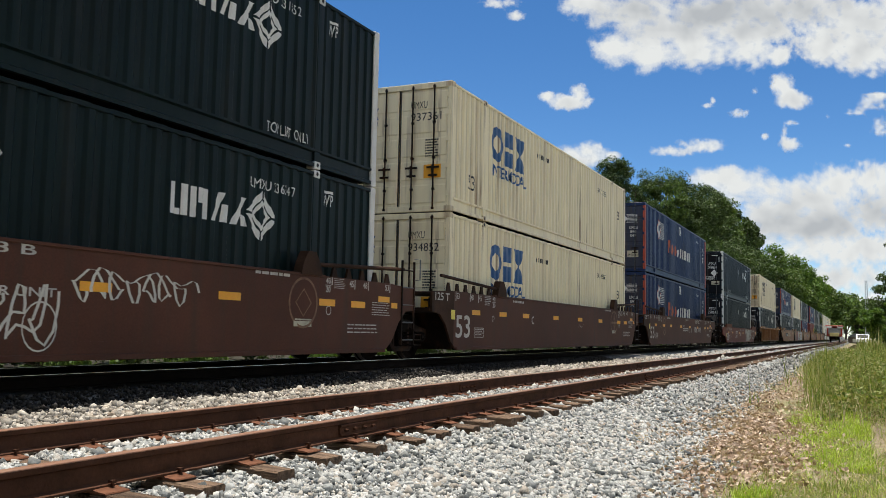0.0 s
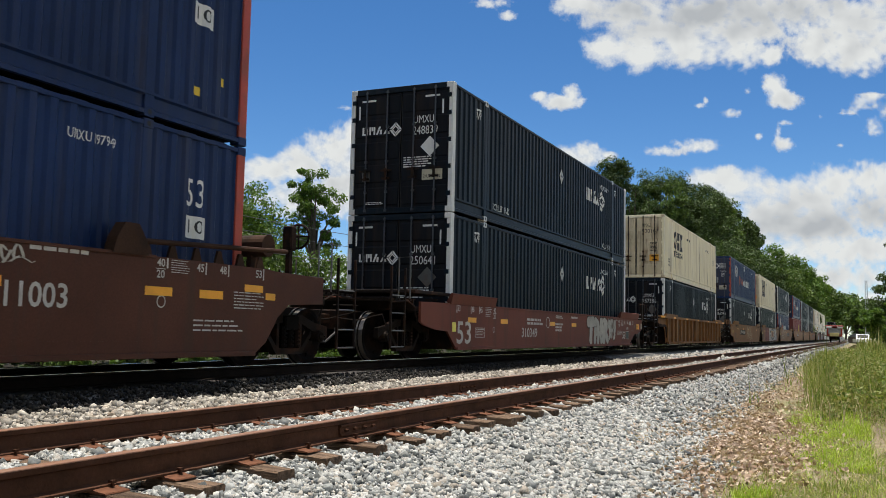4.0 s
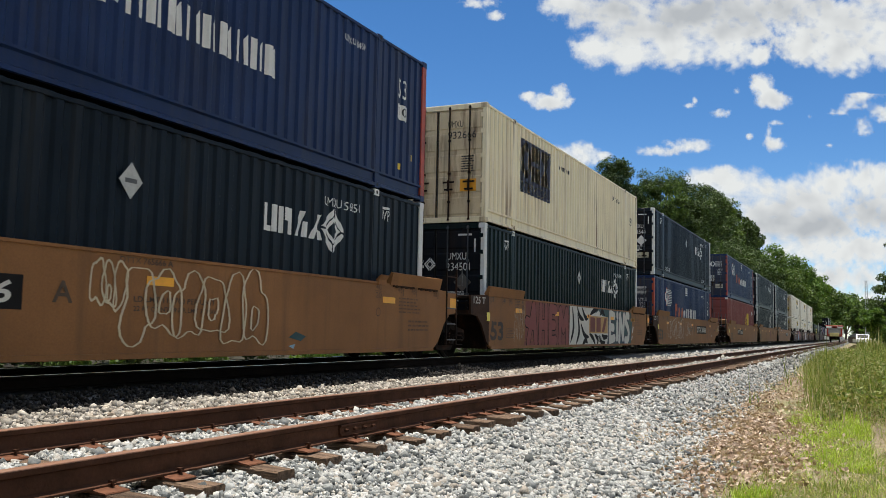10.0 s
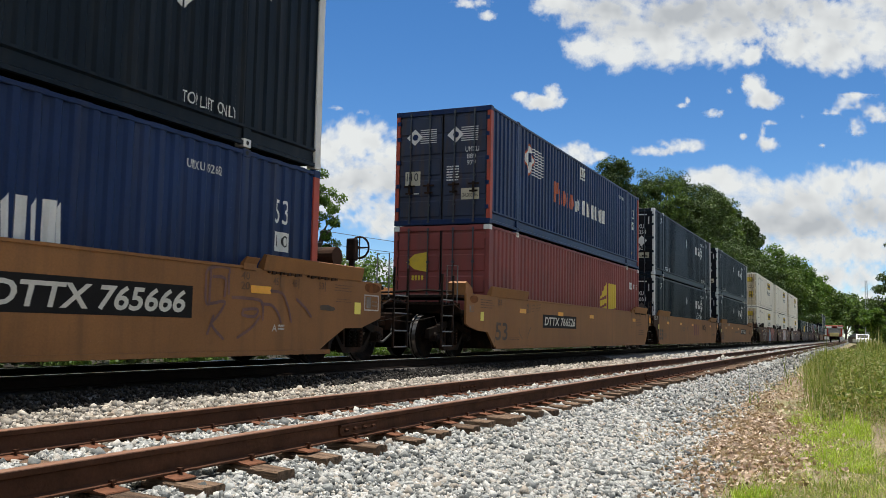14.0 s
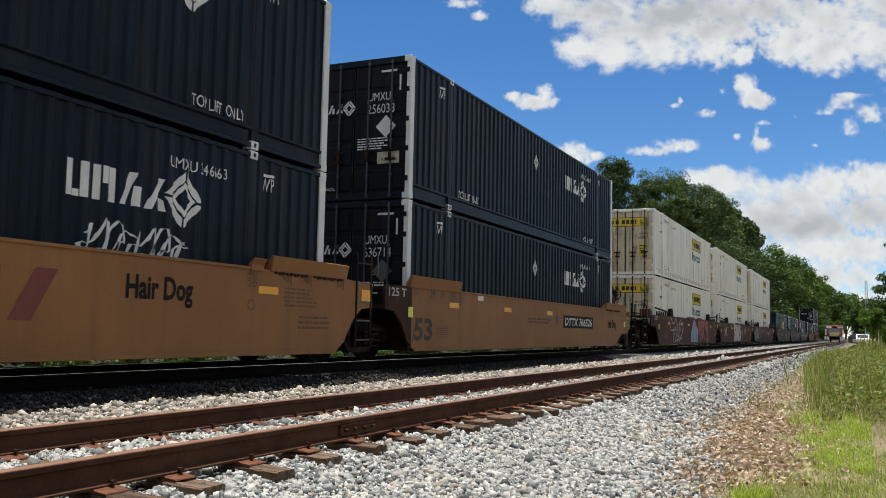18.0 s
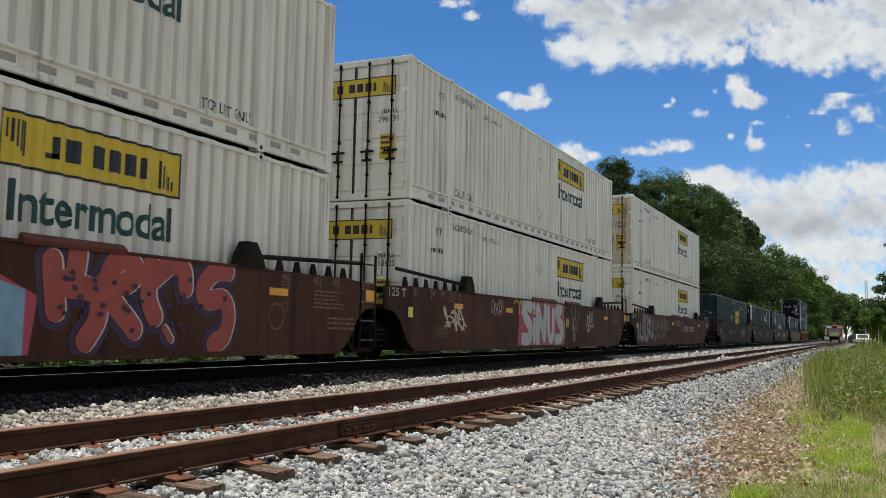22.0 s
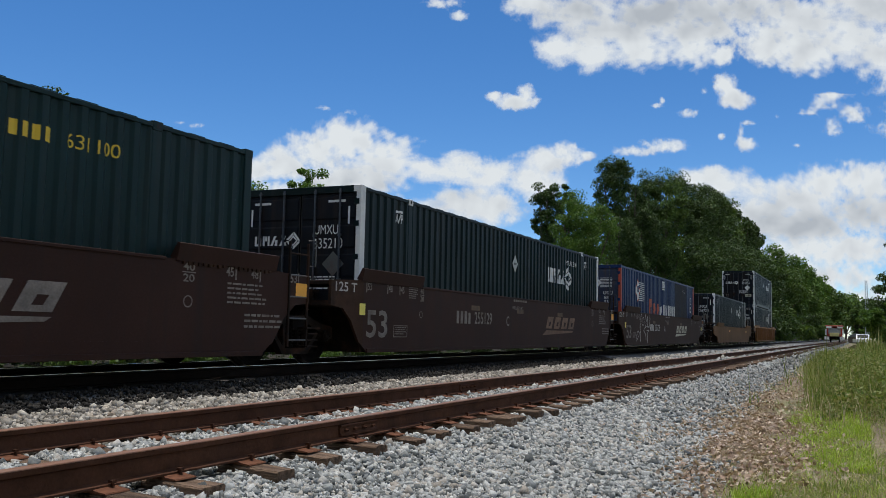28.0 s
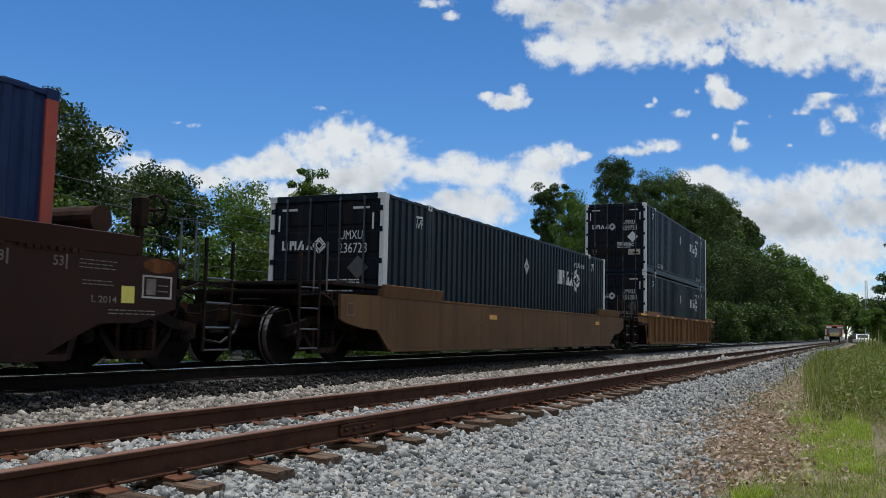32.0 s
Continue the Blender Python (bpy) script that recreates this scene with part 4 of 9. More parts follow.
def red_box(label, number):
    c = bare_container(label, M["red"], M["red"], M["red"], castings=M["decal_white"])
    polys(c, "yellow_panel", [[(0, 0.15), (0.3, 0.0), (1, 0), (1, 1), (0.35, 1), (0, 0.6)]], M["decal_yellow"], "side", (10.35, 0.75), (2.25, 1.35))
    polys(c, "panel_streaks", [[(0.0, 0.3), (0.38, 0.42), (0.38, 0.5), (0.0, 0.36)], [(0.0, 0.52), (0.38, 0.6), (0.38, 0.7), (0.0, 0.56)], rect(0.40, 0, 0.45, 1), [(0.45, 0.2), (1, 0.3), (1, 0.38), (0.45, 0.3)]], M["red"], "side", (10.35, 0.75), (2.25, 1.35)).location.x = 0.004
    polys(c, "yellow_panel", [[(0, 0.5), (0.4, 0.15), (1, 0), (1, 1), (0.4, 0.9)]], M["decal_yellow"], "end", (-0.95, 1.75), (0.6, 0.5), END)
    polys(c, "painted_mark", bars(4, 0.3), M["decal_yellow"], "end", (-0.78, 1.55), (0.35, 0.12), END)
    polys(c, "small_print", lines(3, 4), M["decal_white"], "end", (0.2, 1.1), (0.65, 0.16), END)
    polys(c, "white_plate", [rect(0, 0, 1, 1)], M["decal_white"], "side", (LEN - 2.0 + 0.45, 2.05), (0.52, 0.26))
    words(c, "UMXU", M["decal_black"], "side", (LEN - 1.5, 2.11), (0.42, 0.15)).location.x = 0.004
    words(c, number, M["decal_white"], "side", (LEN - 0.95, 2.08), (0.75, 0.19))
    return c


bm = bmesh.new()
box(bm, -0.01, 0.006, -0.13, 0.13, -0.045, 0.045, 0.004)
SLOT = mesh_of("forklift_slot", bm, M["slot"])


def white_box(label, number, stained):
    c = bare_container(label, M["white"], M["white"], M["dirtywhite"] if stained else M["white"], castings=M["white"])
    K_ = M["decal_black"]

    def panel(face, at, size, plane=None):
        polys(c, "yellow_panel", [rect(0, 0, 1, 1)], M["decal_yellow"], face, at, size, plane)
        rim = [rect(0, 0, 1, 0.05), rect(0, 0.95, 1, 1), rect(0, 0.05, 0.012, 0.95), rect(0.988, 0.05, 1, 0.95)]
        rim += [rect(0.03 + 0.02 * i, 0.5 - 0.07 * i, 0.04 + 0.02 * i, 0.85) for i in range(5)] + [rect(0.86 + 0.022 * i, 0.15, 0.87 + 0.022 * i, 0.75 - 0.1 * i) for i in range(5)]
        rim += [rect(0.24 + 0.01, 0.3, 0.28, 0.7), rect(0.22, 0.28, 0.28, 0.38), rect(0.32, 0.28, 0.39, 0.72)]
        rim += [rect(0.46 + 0.095 * i, 0.28, 0.46 + 0.095 * i + (0.07 if i != 3 else 0.03), 0.72) for i in range(4)]
        r = polys(c, "painted_mark", rim, K_, face, at, size, plane - 0.004 if plane is not None else None)
        if plane is None:
            r.location.x = 0.004
    panel("side", (9.72, 1.96), (2.75, 0.60))
    words(c, "Intermodal", M["decal_green"], "side", (9.86, 1.38), (2.5, 0.45), None, 0.02)
    for i in range(27):
        share("forklift_slot", SLOT, c, pose(HALF - 0.042, 1.1 + i * 0.54, 0.183))
    panel("end", (-1.08, 2.12), (2.02, 0.40), END)
    words(c, "TOP LIFT ONLY", K_, "side", (2.2, 0.355), (1.2, 0.17))
    words(c, "TOP LIFT ONLY", K_, "side", (LEN - 3.3, 0.36), (1.1, 0.15))
    words(c, "STACK LIMIT 3 HIGH", K_, "side", (2.13, 2.52), (1.15, 0.14))
    words(c, "WTP", K_, "side", (1.3, 2.32), (0.3, 0.16))
    polys(c, "small_print", bars(10, 0.4, seed=5), K_, "side", (1.1, 1.95), (0.7, 0.1))
    words(c, "JBHU " + number, K_, "side", (3.9, 2.42), (1.15, 0.13))
    polys(c, "red_line", [rect(0, 0, 1, 1)], M["decal_orange"], "side", (8.03, 2.38), (0.03, 0.33))
    for z in (0.68, 2.08):
        polys(c, "diamond_frame", ring(4, 0.86, 1.0), K_, "flat", (7.86, z - 0.21), (0.38, 0.42), HALF - 0.003)
    words(c, "JBHU", K_, "end", (0.62, 1.72), (0.36, 0.12), END)
    words(c, number, K_, "end", (0.55, 1.57), (0.46, 0.12), END)
    polys(c, "small_print", lines(4, 8), K_, "end", (-0.98, 1.45), (0.36, 0.22), END)
    polys(c, "yellow_plate", [rect(0, 0, 1, 1)], M["decal_yellow"], "end", (0.6, 0.82), (0.34, 0.5), END)
    polys(c, "small_print", lines(4, 2), K_, "end", (0.63, 0.86), (0.28, 0.42), END - 0.003)
    return c


def green_box(label, number):
    c = bare_container(label, M["green"], M["green"], M["green"])
    Y_ = M["decal_yellow"]
    polys(c, "painted_mark", MARK_THREE, Y_, "side", (8.72, 1.22), (2.36, 0.9))
    polys(c, "painted_frame", [rect(0, 0, 0.025, 1), rect(0.025, 0.93, 0.09, 1), rect(0.975, 0, 1, 1), rect(0.91, 0.93, 0.975, 1)], M["decal_cream"], "side", (8.0, 1.08), (3.75, 1.22))
    words(c, "moves", M["decal_cream"], "side", (6.1, 1.38), (1.55, 0.36))
    words(c, "WARNING HIGH CUBE", M["decal_cream"], "side", (6.9, 2.55), (2.0, 0.15))
    polys(c, "painted_mark", bars(4, 0.35), Y_, "side", (12.0, 2.3), (0.6, 0.17))
    words(c, number, Y_, "side", (12.76, 2.3), (0.8, 0.17))
    polys(c, "painted_mark", MARK_THREE, Y_, "end", (-1.0, 2.0), (0.85, 0.33), END)
    polys(c, "painted_mark", bars(10, 0.3), Y_, "end", (-1.0, 1.86), (0.85, 0.08), END)
    polys(c, "small_print", lines(4, 2), M["decal_cream"], "end", (0.2, 1.2), (0.6, 0.25), END)
    return c


# ---------------------------------------------------------------- trucks under the cars
WHEEL_R = 0.46


def wheelset_mesh():
    bm = bmesh.new()
    prof = [(0.07, 0.02), (0.11, 0.10), (0.13, 0.30), (0.12, 0.385), (0.135, 0.42)]
    for s in (1, -1):
        rings = []
        for dx, r in [(0.0, 0.10), (0.035, 0.12), (0.055, 0.3), (0.0, 0.40), (0.0, 0.462), (0.09, 0.462), (0.10, 0.49), (0.135, 0.49), (0.135, 0.40), (0.085, 0.3), (0.12, 0.12), (0.16, 0.10)]:
            x = s * (0.82 - dx)
            rings.append([bm.verts.new((x, r * math.cos(k * math.tau / 28), r * math.sin(k * math.tau / 28))) for k in range(28)])
        for a, b in zip(rings, rings[1:]):
            for k in range(28):
                bm.faces.new((a[k], a[(k + 1) % 28], b[(k + 1) % 28], b[k]))
        # lightening marks and cast lettering blocks on the wheel plate
        for k in range(3):
            t = k * math.tau / 3
            c, sn = math.cos(t) * 0.34, math.sin(t) * 0.34
            box(bm, min(s * 0.80, s * 0.772), max(s * 0.80, s * 0.772), c - 0.03, c + 0.03, sn - 0.03, sn + 0.03)
    rod(bm, (-0.98, 0, 0), (0.98, 0, 0), 0.085, 12)
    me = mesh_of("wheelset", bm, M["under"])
    me.materials.append(M["tread"])
    for f in me.polygons:
        r = math.hypot(f.center.y, f.center.z)
        if r > 0.455 and abs(f.normal.x) < 0.5 and abs(f.center.x) > 0.7:
            f.material_index = 1
    return me


WHEELSET = wheelset_mesh()
def frame_mesh():
    """Cast side frame of a truck with its spring window."""
    bm = bmesh.new()
    out = [(-1.12, 0.42), (-1.12, 0.62), (-0.72, 0.68), (-0.35, 0.80), (0.35, 0.80), (0.72, 0.68), (1.12, 0.62), (1.12, 0.42), (0.95, 0.42), (0.62, 0.50), (0.36, 0.17), (-0.36, 0.17), (-0.62, 0.50), (-0.95, 0.42)]
    prism(bm, out[:5] + [(0.35, 0.66), (-0.35, 0.66), (-0.62, 0.56), (-0.95, 0.5)], 0, 0.96, 1.06)
    prism(bm, [(0.35, 0.80), (0.72, 0.68), (1.12, 0.62), (1.12, 0.42), (0.95, 0.42), (0.95, 0.5), (0.62, 0.56), (0.35, 0.66)], 0, 0.96, 1.06)
    prism(bm, [(-0.62, 0.56), (-0.62, 0.46), (-0.36, 0.17), (0.36, 0.17), (0.62, 0.46), (0.62, 0.56), (0.33, 0.27), (-0.33, 0.27)], 0, 0.95, 1.07)
    for y in (-0.33, 0.30):
        box(bm, 0.96, 1.06, y - 0.02, y + 0.05, 0.25, 0.7)
    return mesh_of("side_frame", bm, M["castiron"])


SIDE_FRAME = frame_mesh()
bm = bmesh.new()
for y in (-0.19, 0.0, 0.19):
    for dx in (0.94, 1.06):
        for k in range(5):
            z = 0.29 + 0.065 * k
            rod(bm, (dx, y, z), (dx, y, z + 0.035), 0.075, 10)
        rod(bm, (dx, y, 0.28), (dx, y, 0.62), 0.045, 6)
SPRINGS = mesh_of("spring_nest", bm, M["under"])
bm = bmesh.new()
rod(bm, (0.96, 0, 0), (1.12, 0, 0), 0.10, 14)
rod(bm, (1.12, 0, 0), (1.15, 0, 0), 0.075, 14)
for k in range(3):
    t = k * math.tau / 3
    rod(bm, (1.15, 0.045 * math.cos(t), 0.045 * math.sin(t)), (1.17, 0.045 * math.cos(t), 0.045 * math.sin(t)), 0.016, 6)
BEARING = mesh_of("bearing_cap", bm, M["castiron"])
bm = bmesh.new()
box(bm, -1.12, 1.12, -0.19, 0.19, 0.55, 0.78, 0.02)
rod(bm, (0, 0, 0.78), (0, 0, 0.86), 0.2, 16)
BOLSTER = mesh_of("bolster", bm, M["under"])
bm = bmesh.new()
prism(bm, [(-0.07, 0.20), (0.07, 0.20), (0.09, 0.40), (0.03, 0.56), (-0.05, 0.56), (-0.09, 0.40)], 0, -0.86, 0.86)
box(bm, -0.90, -0.62, -0.11, 0.11, 0.30, 0.62, 0.01)
box(bm, 0.62, 0.90, -0.11, 0.11, 0.30, 0.62, 0.01)
BRAKE_BEAM = mesh_of("brake_beam", bm, M["under"])
SPIN = []


def truck(car, y):
    t = new("truck")
    t.parent = car
    t.matrix_basis = pose(0, y, LIFT)
    t["label"] = "four-wheel cast steel truck with sprung side frames"
    share("bolster", BOLSTER, t)
    for a in (-0.34, 0.34):
        share("brake_beam", BRAKE_BEAM, t, pose(0, a, 0))
    for s in (0, 180):
        share("side_frame", SIDE_FRAME, t, pose(0, 0, 0, 0, 0, s))
        share("spring_nest", SPRINGS, t, pose(0, 0, 0, 0, 0, s))
    for a in (-0.85, 0.85):
        for s in (0, 180):
            share("bearing_cap", BEARING, t, pose(0, a, WHEEL_R, 0, 0, s))
        w = share("wheelset", WHEELSET, t, pose(0, a, WHEEL_R))
        SPIN.append((w, a))
    return t


# ---------------------------------------------------------------- well cars
SIDE_X = 1.52
BOT, TOP, LIP = 0.25, 1.48, 1.66


def stencil(car, what, at, size, mat):
    return words(car, what, mat, "flat", at, size, SIDE_X + 0.006)


def prints(car, n, at, size, mat, seed=1):
    return polys(car, "small_print", lines(n, seed, 0.6), mat, "flat", at, size, SIDE_X + 0.006)


def tape(car, at, size, mat):
    return polys(car, "reflective_strip", [rect(0, 0, 1, 1)], mat, "flat", at, size, SIDE_X + 0.007)


def end_reach(kind):
    return {"joint": 1.28, "coupler": 1.85}[kind]


def well_car(label, paint, ends, style, dark=None, low=0.0):
    """One well unit. ends: 'joint' or 'coupler' at the front and at the rear; style: flap, pipe or rib."""
    TOP, LIP = 1.48 - low, 1.72 - low
    car = thing("well_car", label, "railway well car", pose(0, -400, 0))
    dark = dark or M["darkbrown"]
    e0, e1 = end_reach(ends[0]), end_reach(ends[1])
    for s in (1, -1):
        bm = bmesh.new()
        arch0 = [(-0.35, 0.42), (-0.62, 0.78), (-0.9, 0.98), (-e0, 1.02), (-e0, 1.44 - low)]
        arch1 = [(LEN + e1, 1.44 - low), (LEN + e1, 1.02), (LEN + 0.9, 0.98), (LEN + 0.62, 0.78), (LEN + 0.35, 0.42)]
        if style == "rib":
            e = 1.95
            arch0 = [(-0.35, 0.30), (-0.45, 0.75), (-0.75, 1.05), (-1.2, 1.12), (-e, 1.12), (-e, 1.44)]
            arch1 = [(LEN + e, 1.44), (LEN + e, 1.12), (LEN + 1.2, 1.12), (LEN + 0.75, 1.05), (LEN + 0.45, 0.75), (LEN + 0.35, 0.30)]
        poly = [(-0.08, BOT)] + arch0 + [(-0.3, TOP), (LEN + 0.3, TOP)] + arch1 + [(LEN + 0.08, BOT)]
        x = (SIDE_X - 0.05 if style != "rib" else SIDE_X - 0.13)
        x0, x1 = sorted((s * x, s * (SIDE_X if style != "rib" else SIDE_X - 0.10)))
        wings = []
        if style != "rib":
            if style == "flap" and ends[0] == "coupler":
                arch0 = [(-0.58, 0.63), (-1.08, 0.65), (-1.68, 0.74), (-e0, 0.80), (-e0, 1.46 - low)]
            if style == "flap" and ends[1] == "coupler":
                arch1 = [(LEN + e1 - 0.06, 1.46 - low), (LEN + e1 - 0.06, 0.84), (LEN + 1.12, 0.66), (LEN + 0.55, 0.645), (LEN + 0.10, 0.45)]
            foot = LEN - 0.30 if style == "flap" and ends[1] == "coupler" else LEN + 0.08
            poly = [(-0.08, BOT), (-0.2, 0.33), (-0.2, TOP), (LEN + 0.3, TOP), (LEN + 0.55, 1.46 - low), (LEN + 0.55, 0.645 if foot < LEN else 0.68), arch1[-1], (foot, BOT)]
            wings = [[(-0.2, 0.33)] + arch0 + [(-0.3, TOP), (-0.2, TOP)], [(LEN + 0.55, 1.46 - low)] + arch1[:3 if foot < LEN else 4] + [(LEN + 0.55, 0.645 if foot < LEN else 0.68)]]
        prism(bm, [(a, b) for a, b in poly], 0, x0, x1)
        side = part("side_wall", bm, paint, car)
        for wing, coat in zip(wings, (paint if ends[0] == "coupler" and style == "flap" else M["ends"], paint)):
            bm = bmesh.new()
            prism(bm, wing, 0, x0, x1)
            part("end_wing", bm, coat, side, "grease-blackened end of the side above the truck" if coat is M["ends"] else "")
        if style == "rib":
            # ribs and top chord take a lighter mustard than the side panels
            half_ribs = (-0.25, 1.02, 2.01, 3.08, 4.13, 5.10, 6.14, 7.26)
            for y in half_ribs + tuple(LEN - q for q in half_ribs):
                hw = 0.09 if abs(abs(y - LEN / 2) - 6.067) < 0.01 else 0.04
                bm = bmesh.new()
                a0, a1 = sorted((s * (SIDE_X - 0.10), s * (SIDE_X - 0.005)))
                prism(bm, [(y - hw, BOT + 0.08), (y + hw, BOT + 0.08), (y + hw, TOP - 0.1), (y - hw, TOP - 0.1)], 0, a0, a1)
                part("rib", bm, M["tanold"], side)
            bm = bmesh.new()
            a0, a1 = sorted((s * (SIDE_X - 0.12), s * SIDE_X))
            box(bm, a0, a1, -1.95, LEN + 1.95, TOP - 0.09, TOP + 0.01, 0.008)
            for y0, y1 in ((-0.6, 2.1), (LEN - 2.0, LEN + 0.7)):
                box(bm, a0, a1, y0, y1, TOP + 0.012, TOP + 0.11, 0.008)
            part("top_chord", bm, M["tanold"], side)
            bm = bmesh.new()
            box(bm, a0, a1, -0.1, LEN + 0.1, BOT - 0.01, BOT + 0.09, 0.006)
            part("bottom_sill", bm, paint, side)
            if s > 0:
                for y, length in ((-1.9, 0.95), (1.05, 0.55), (4.35, 0.55), (7.8, 0.5), (11.26, 0.55), (14.55, 0.55), (17.1, 0.95)):
                    polys(side, "yellow_strip", [rect(0, 0, 1, 1)], M["reflector"], "flat", (y, TOP - 0.085), (length, 0.08), SIDE_X + 0.005)
                polys(side, "painted_mark", bars(10, 0.35, seed=4), M["darkbrown"], "flat", (8.65, TOP - 0.075), (0.95, 0.07), SIDE_X + 0.006)
        else:
            bm = bmesh.new()
            a0, a1 = sorted((s * (SIDE_X - 0.02), s * (SIDE_X + 0.025)))
            box(bm, a0, a1, -0.08, LEN + 0.08, BOT - 0.02, BOT + 0.05, 0.006)
            part("bottom_sill", bm, paint, side)
            bm = bmesh.new()
            a0, a1 = sorted((s * (SIDE_X - 0.01), s * (SIDE_X + 0.004)))
            box(bm, a0, a1, 0.0, LEN, 0.425, 0.44)
            part("weld_seam", bm, paint, side)
            bm = bmesh.new()
            a0, a1 = sorted((s * (SIDE_X - 0.09), s * (SIDE_X + 0.02)))
            box(bm, a0, a1, 2.1, LEN - 2.0, TOP - 0.03, TOP + 0.012, 0.006)
            part("top_chord", bm, paint, side)
            for ya, yb in ((-0.45 if ends[0] == "coupler" and style == "flap" else -0.3, 2.1), (LEN - 1.8, LEN + (1.05 if ends[1] == "coupler" else 0.35)) if style == "flap" else (LEN - 2.0, LEN + 0.35)):
                if style == "flap":
                    bm = bmesh.new()
                    w = s * 0.2
                    for y0, y1 in ((ya, yb),):
                        prof = [(s * (SIDE_X - 0.03), TOP - 0.03), (s * (SIDE_X + 0.02), TOP - 0.02), (s * (SIDE_X + 0.02) + w * 0.25, LIP - 0.04), (s * (SIDE_X - 0.03) + w * 0.25, LIP - 0.025), (s * (SIDE_X - 0.09), TOP + 0.03)]
                        prism(bm, [(p, q) for p, q in prof], 1, y0, y1)
                    part("guide_flap", bm, paint, side, "slanted container guide along the top edge")
                    for k in range(2 if ya > 2 and not low else 0):
                        bm = bmesh.new()
                        y0 = ya + 0.12 + k * 1.05
                        x0_, x1_ = sorted((s * (SIDE_X - 0.01), s * (SIDE_X + 0.028)))
                        for j in range(9):
                            box(bm, x0_, x1_, y0 + j * 0.1, y0 + j * 0.1 + (0.07 if j % 3 else 0.045), TOP - 0.055 - 0.012 * (j % 2), TOP - 0.02)
                        part("hinge", bm, M["ends"], side, "row of rusty hinge knuckles")
                else:
                    bm = bmesh.new()
                    xx = s * (SIDE_X - 0.04)
                    yy = (ya - 0.5, yb + 0.45) if ya < 1 else (ya - 0.45, yb + 0.5)
                    rod(bm, (xx, yy[0], LIP + 0.06), (xx, yy[1], TOP + 0.16), 0.035, 8) if ya < 1 else rod(bm, (xx, yy[0], TOP + 0.16), (xx, yy[1], LIP + 0.06), 0.035, 8)
                    for k in range(6):
                        y0 = ya - 0.2 + k * 0.46
                        prism(bm, [(y0, TOP - 0.02), (y0 + 0.2, TOP - 0.02), (y0 + 0.12, TOP + 0.17), (y0 + 0.06, TOP + 0.17)], 0, *sorted((xx - s * 0.03, xx + s * 0.01)))
                    part("guide_pipe", bm, dark, side, "dark container guide pipe on brackets")
                    bm = bmesh.new()
                    yb_ = yy[1] if ya < 1 else yy[0]
                    prism(bm, [(yb_ - 0.28, TOP - 0.01), (yb_ + 0.3, TOP - 0.01), (yb_ + 0.27, TOP + 0.16), (yb_ + 0.12, TOP + 0.36), (yb_ - 0.1, TOP + 0.36), (yb_ - 0.22, TOP + 0.18)], 0, *sorted((s * (SIDE_X - 0.12), s * (SIDE_X + 0.04))))
                    part("guide_block", bm, dark, side, "dark triangular container guide")
            # bent guide tab ahead of the rear flap
            for y in (14.02,) if style == "flap" and paint in (M["tan"], M["tanold"]) else ():
                bm = bmesh.new()
                x0_, x1_ = sorted((s * (SIDE_X - 0.04), s * (SIDE_X + 0.03)))
                prism(bm, [(s * (SIDE_X - 0.05), TOP - 0.04), (s * (SIDE_X + 0.03), TOP - 0.04), (s * (SIDE_X + 0.035), TOP + 0.05), (s * (SIDE_X + 0.09), TOP + 0.13), (s * (SIDE_X + 0.075), TOP + 0.14), (s * (SIDE_X - 0.02), TOP + 0.06)], 1, y - 0.15, y + 0.15)
                part("guide_tab", bm, paint, side, "bent steel guide tab")
    # floor, cross members and sloped end bulkheads
    for k in range(8):
        bm = bmesh.new()
        y = 0.3 + k * (LEN - 0.6) / 7
        box(bm, -SIDE_X + 0.06, SIDE_X - 0.06, y - 0.15, y + 0.15, 0.23, 0.31)
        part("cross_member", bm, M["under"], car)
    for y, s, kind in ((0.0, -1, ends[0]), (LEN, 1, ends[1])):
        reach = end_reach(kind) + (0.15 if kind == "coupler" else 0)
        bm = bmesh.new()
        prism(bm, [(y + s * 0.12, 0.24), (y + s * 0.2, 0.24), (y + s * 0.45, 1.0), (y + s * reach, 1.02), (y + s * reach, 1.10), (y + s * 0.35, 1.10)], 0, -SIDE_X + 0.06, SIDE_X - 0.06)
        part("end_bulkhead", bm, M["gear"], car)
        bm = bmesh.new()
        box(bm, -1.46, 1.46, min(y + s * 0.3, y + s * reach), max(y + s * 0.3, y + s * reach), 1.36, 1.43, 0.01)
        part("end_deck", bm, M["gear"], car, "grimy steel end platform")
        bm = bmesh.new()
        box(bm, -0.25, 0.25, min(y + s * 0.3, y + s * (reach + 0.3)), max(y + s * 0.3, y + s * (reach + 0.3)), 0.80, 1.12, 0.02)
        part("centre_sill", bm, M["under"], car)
    for y, s, kind in ((0.0, -1, ends[0]), (LEN, 1, ends[1])):
        if kind == "coupler":
            coupler_end(car, y, s, paint, style if not low else "bare")
    if ends[0] == "coupler":
        truck(car, -1.62)
    truck(car, LEN + 1.62)
    # ladder at the rear end
    if ends[1] == "joint":
        ladder(car, LEN + 0.72, LEN + 1.22, M["gear"])
    return car


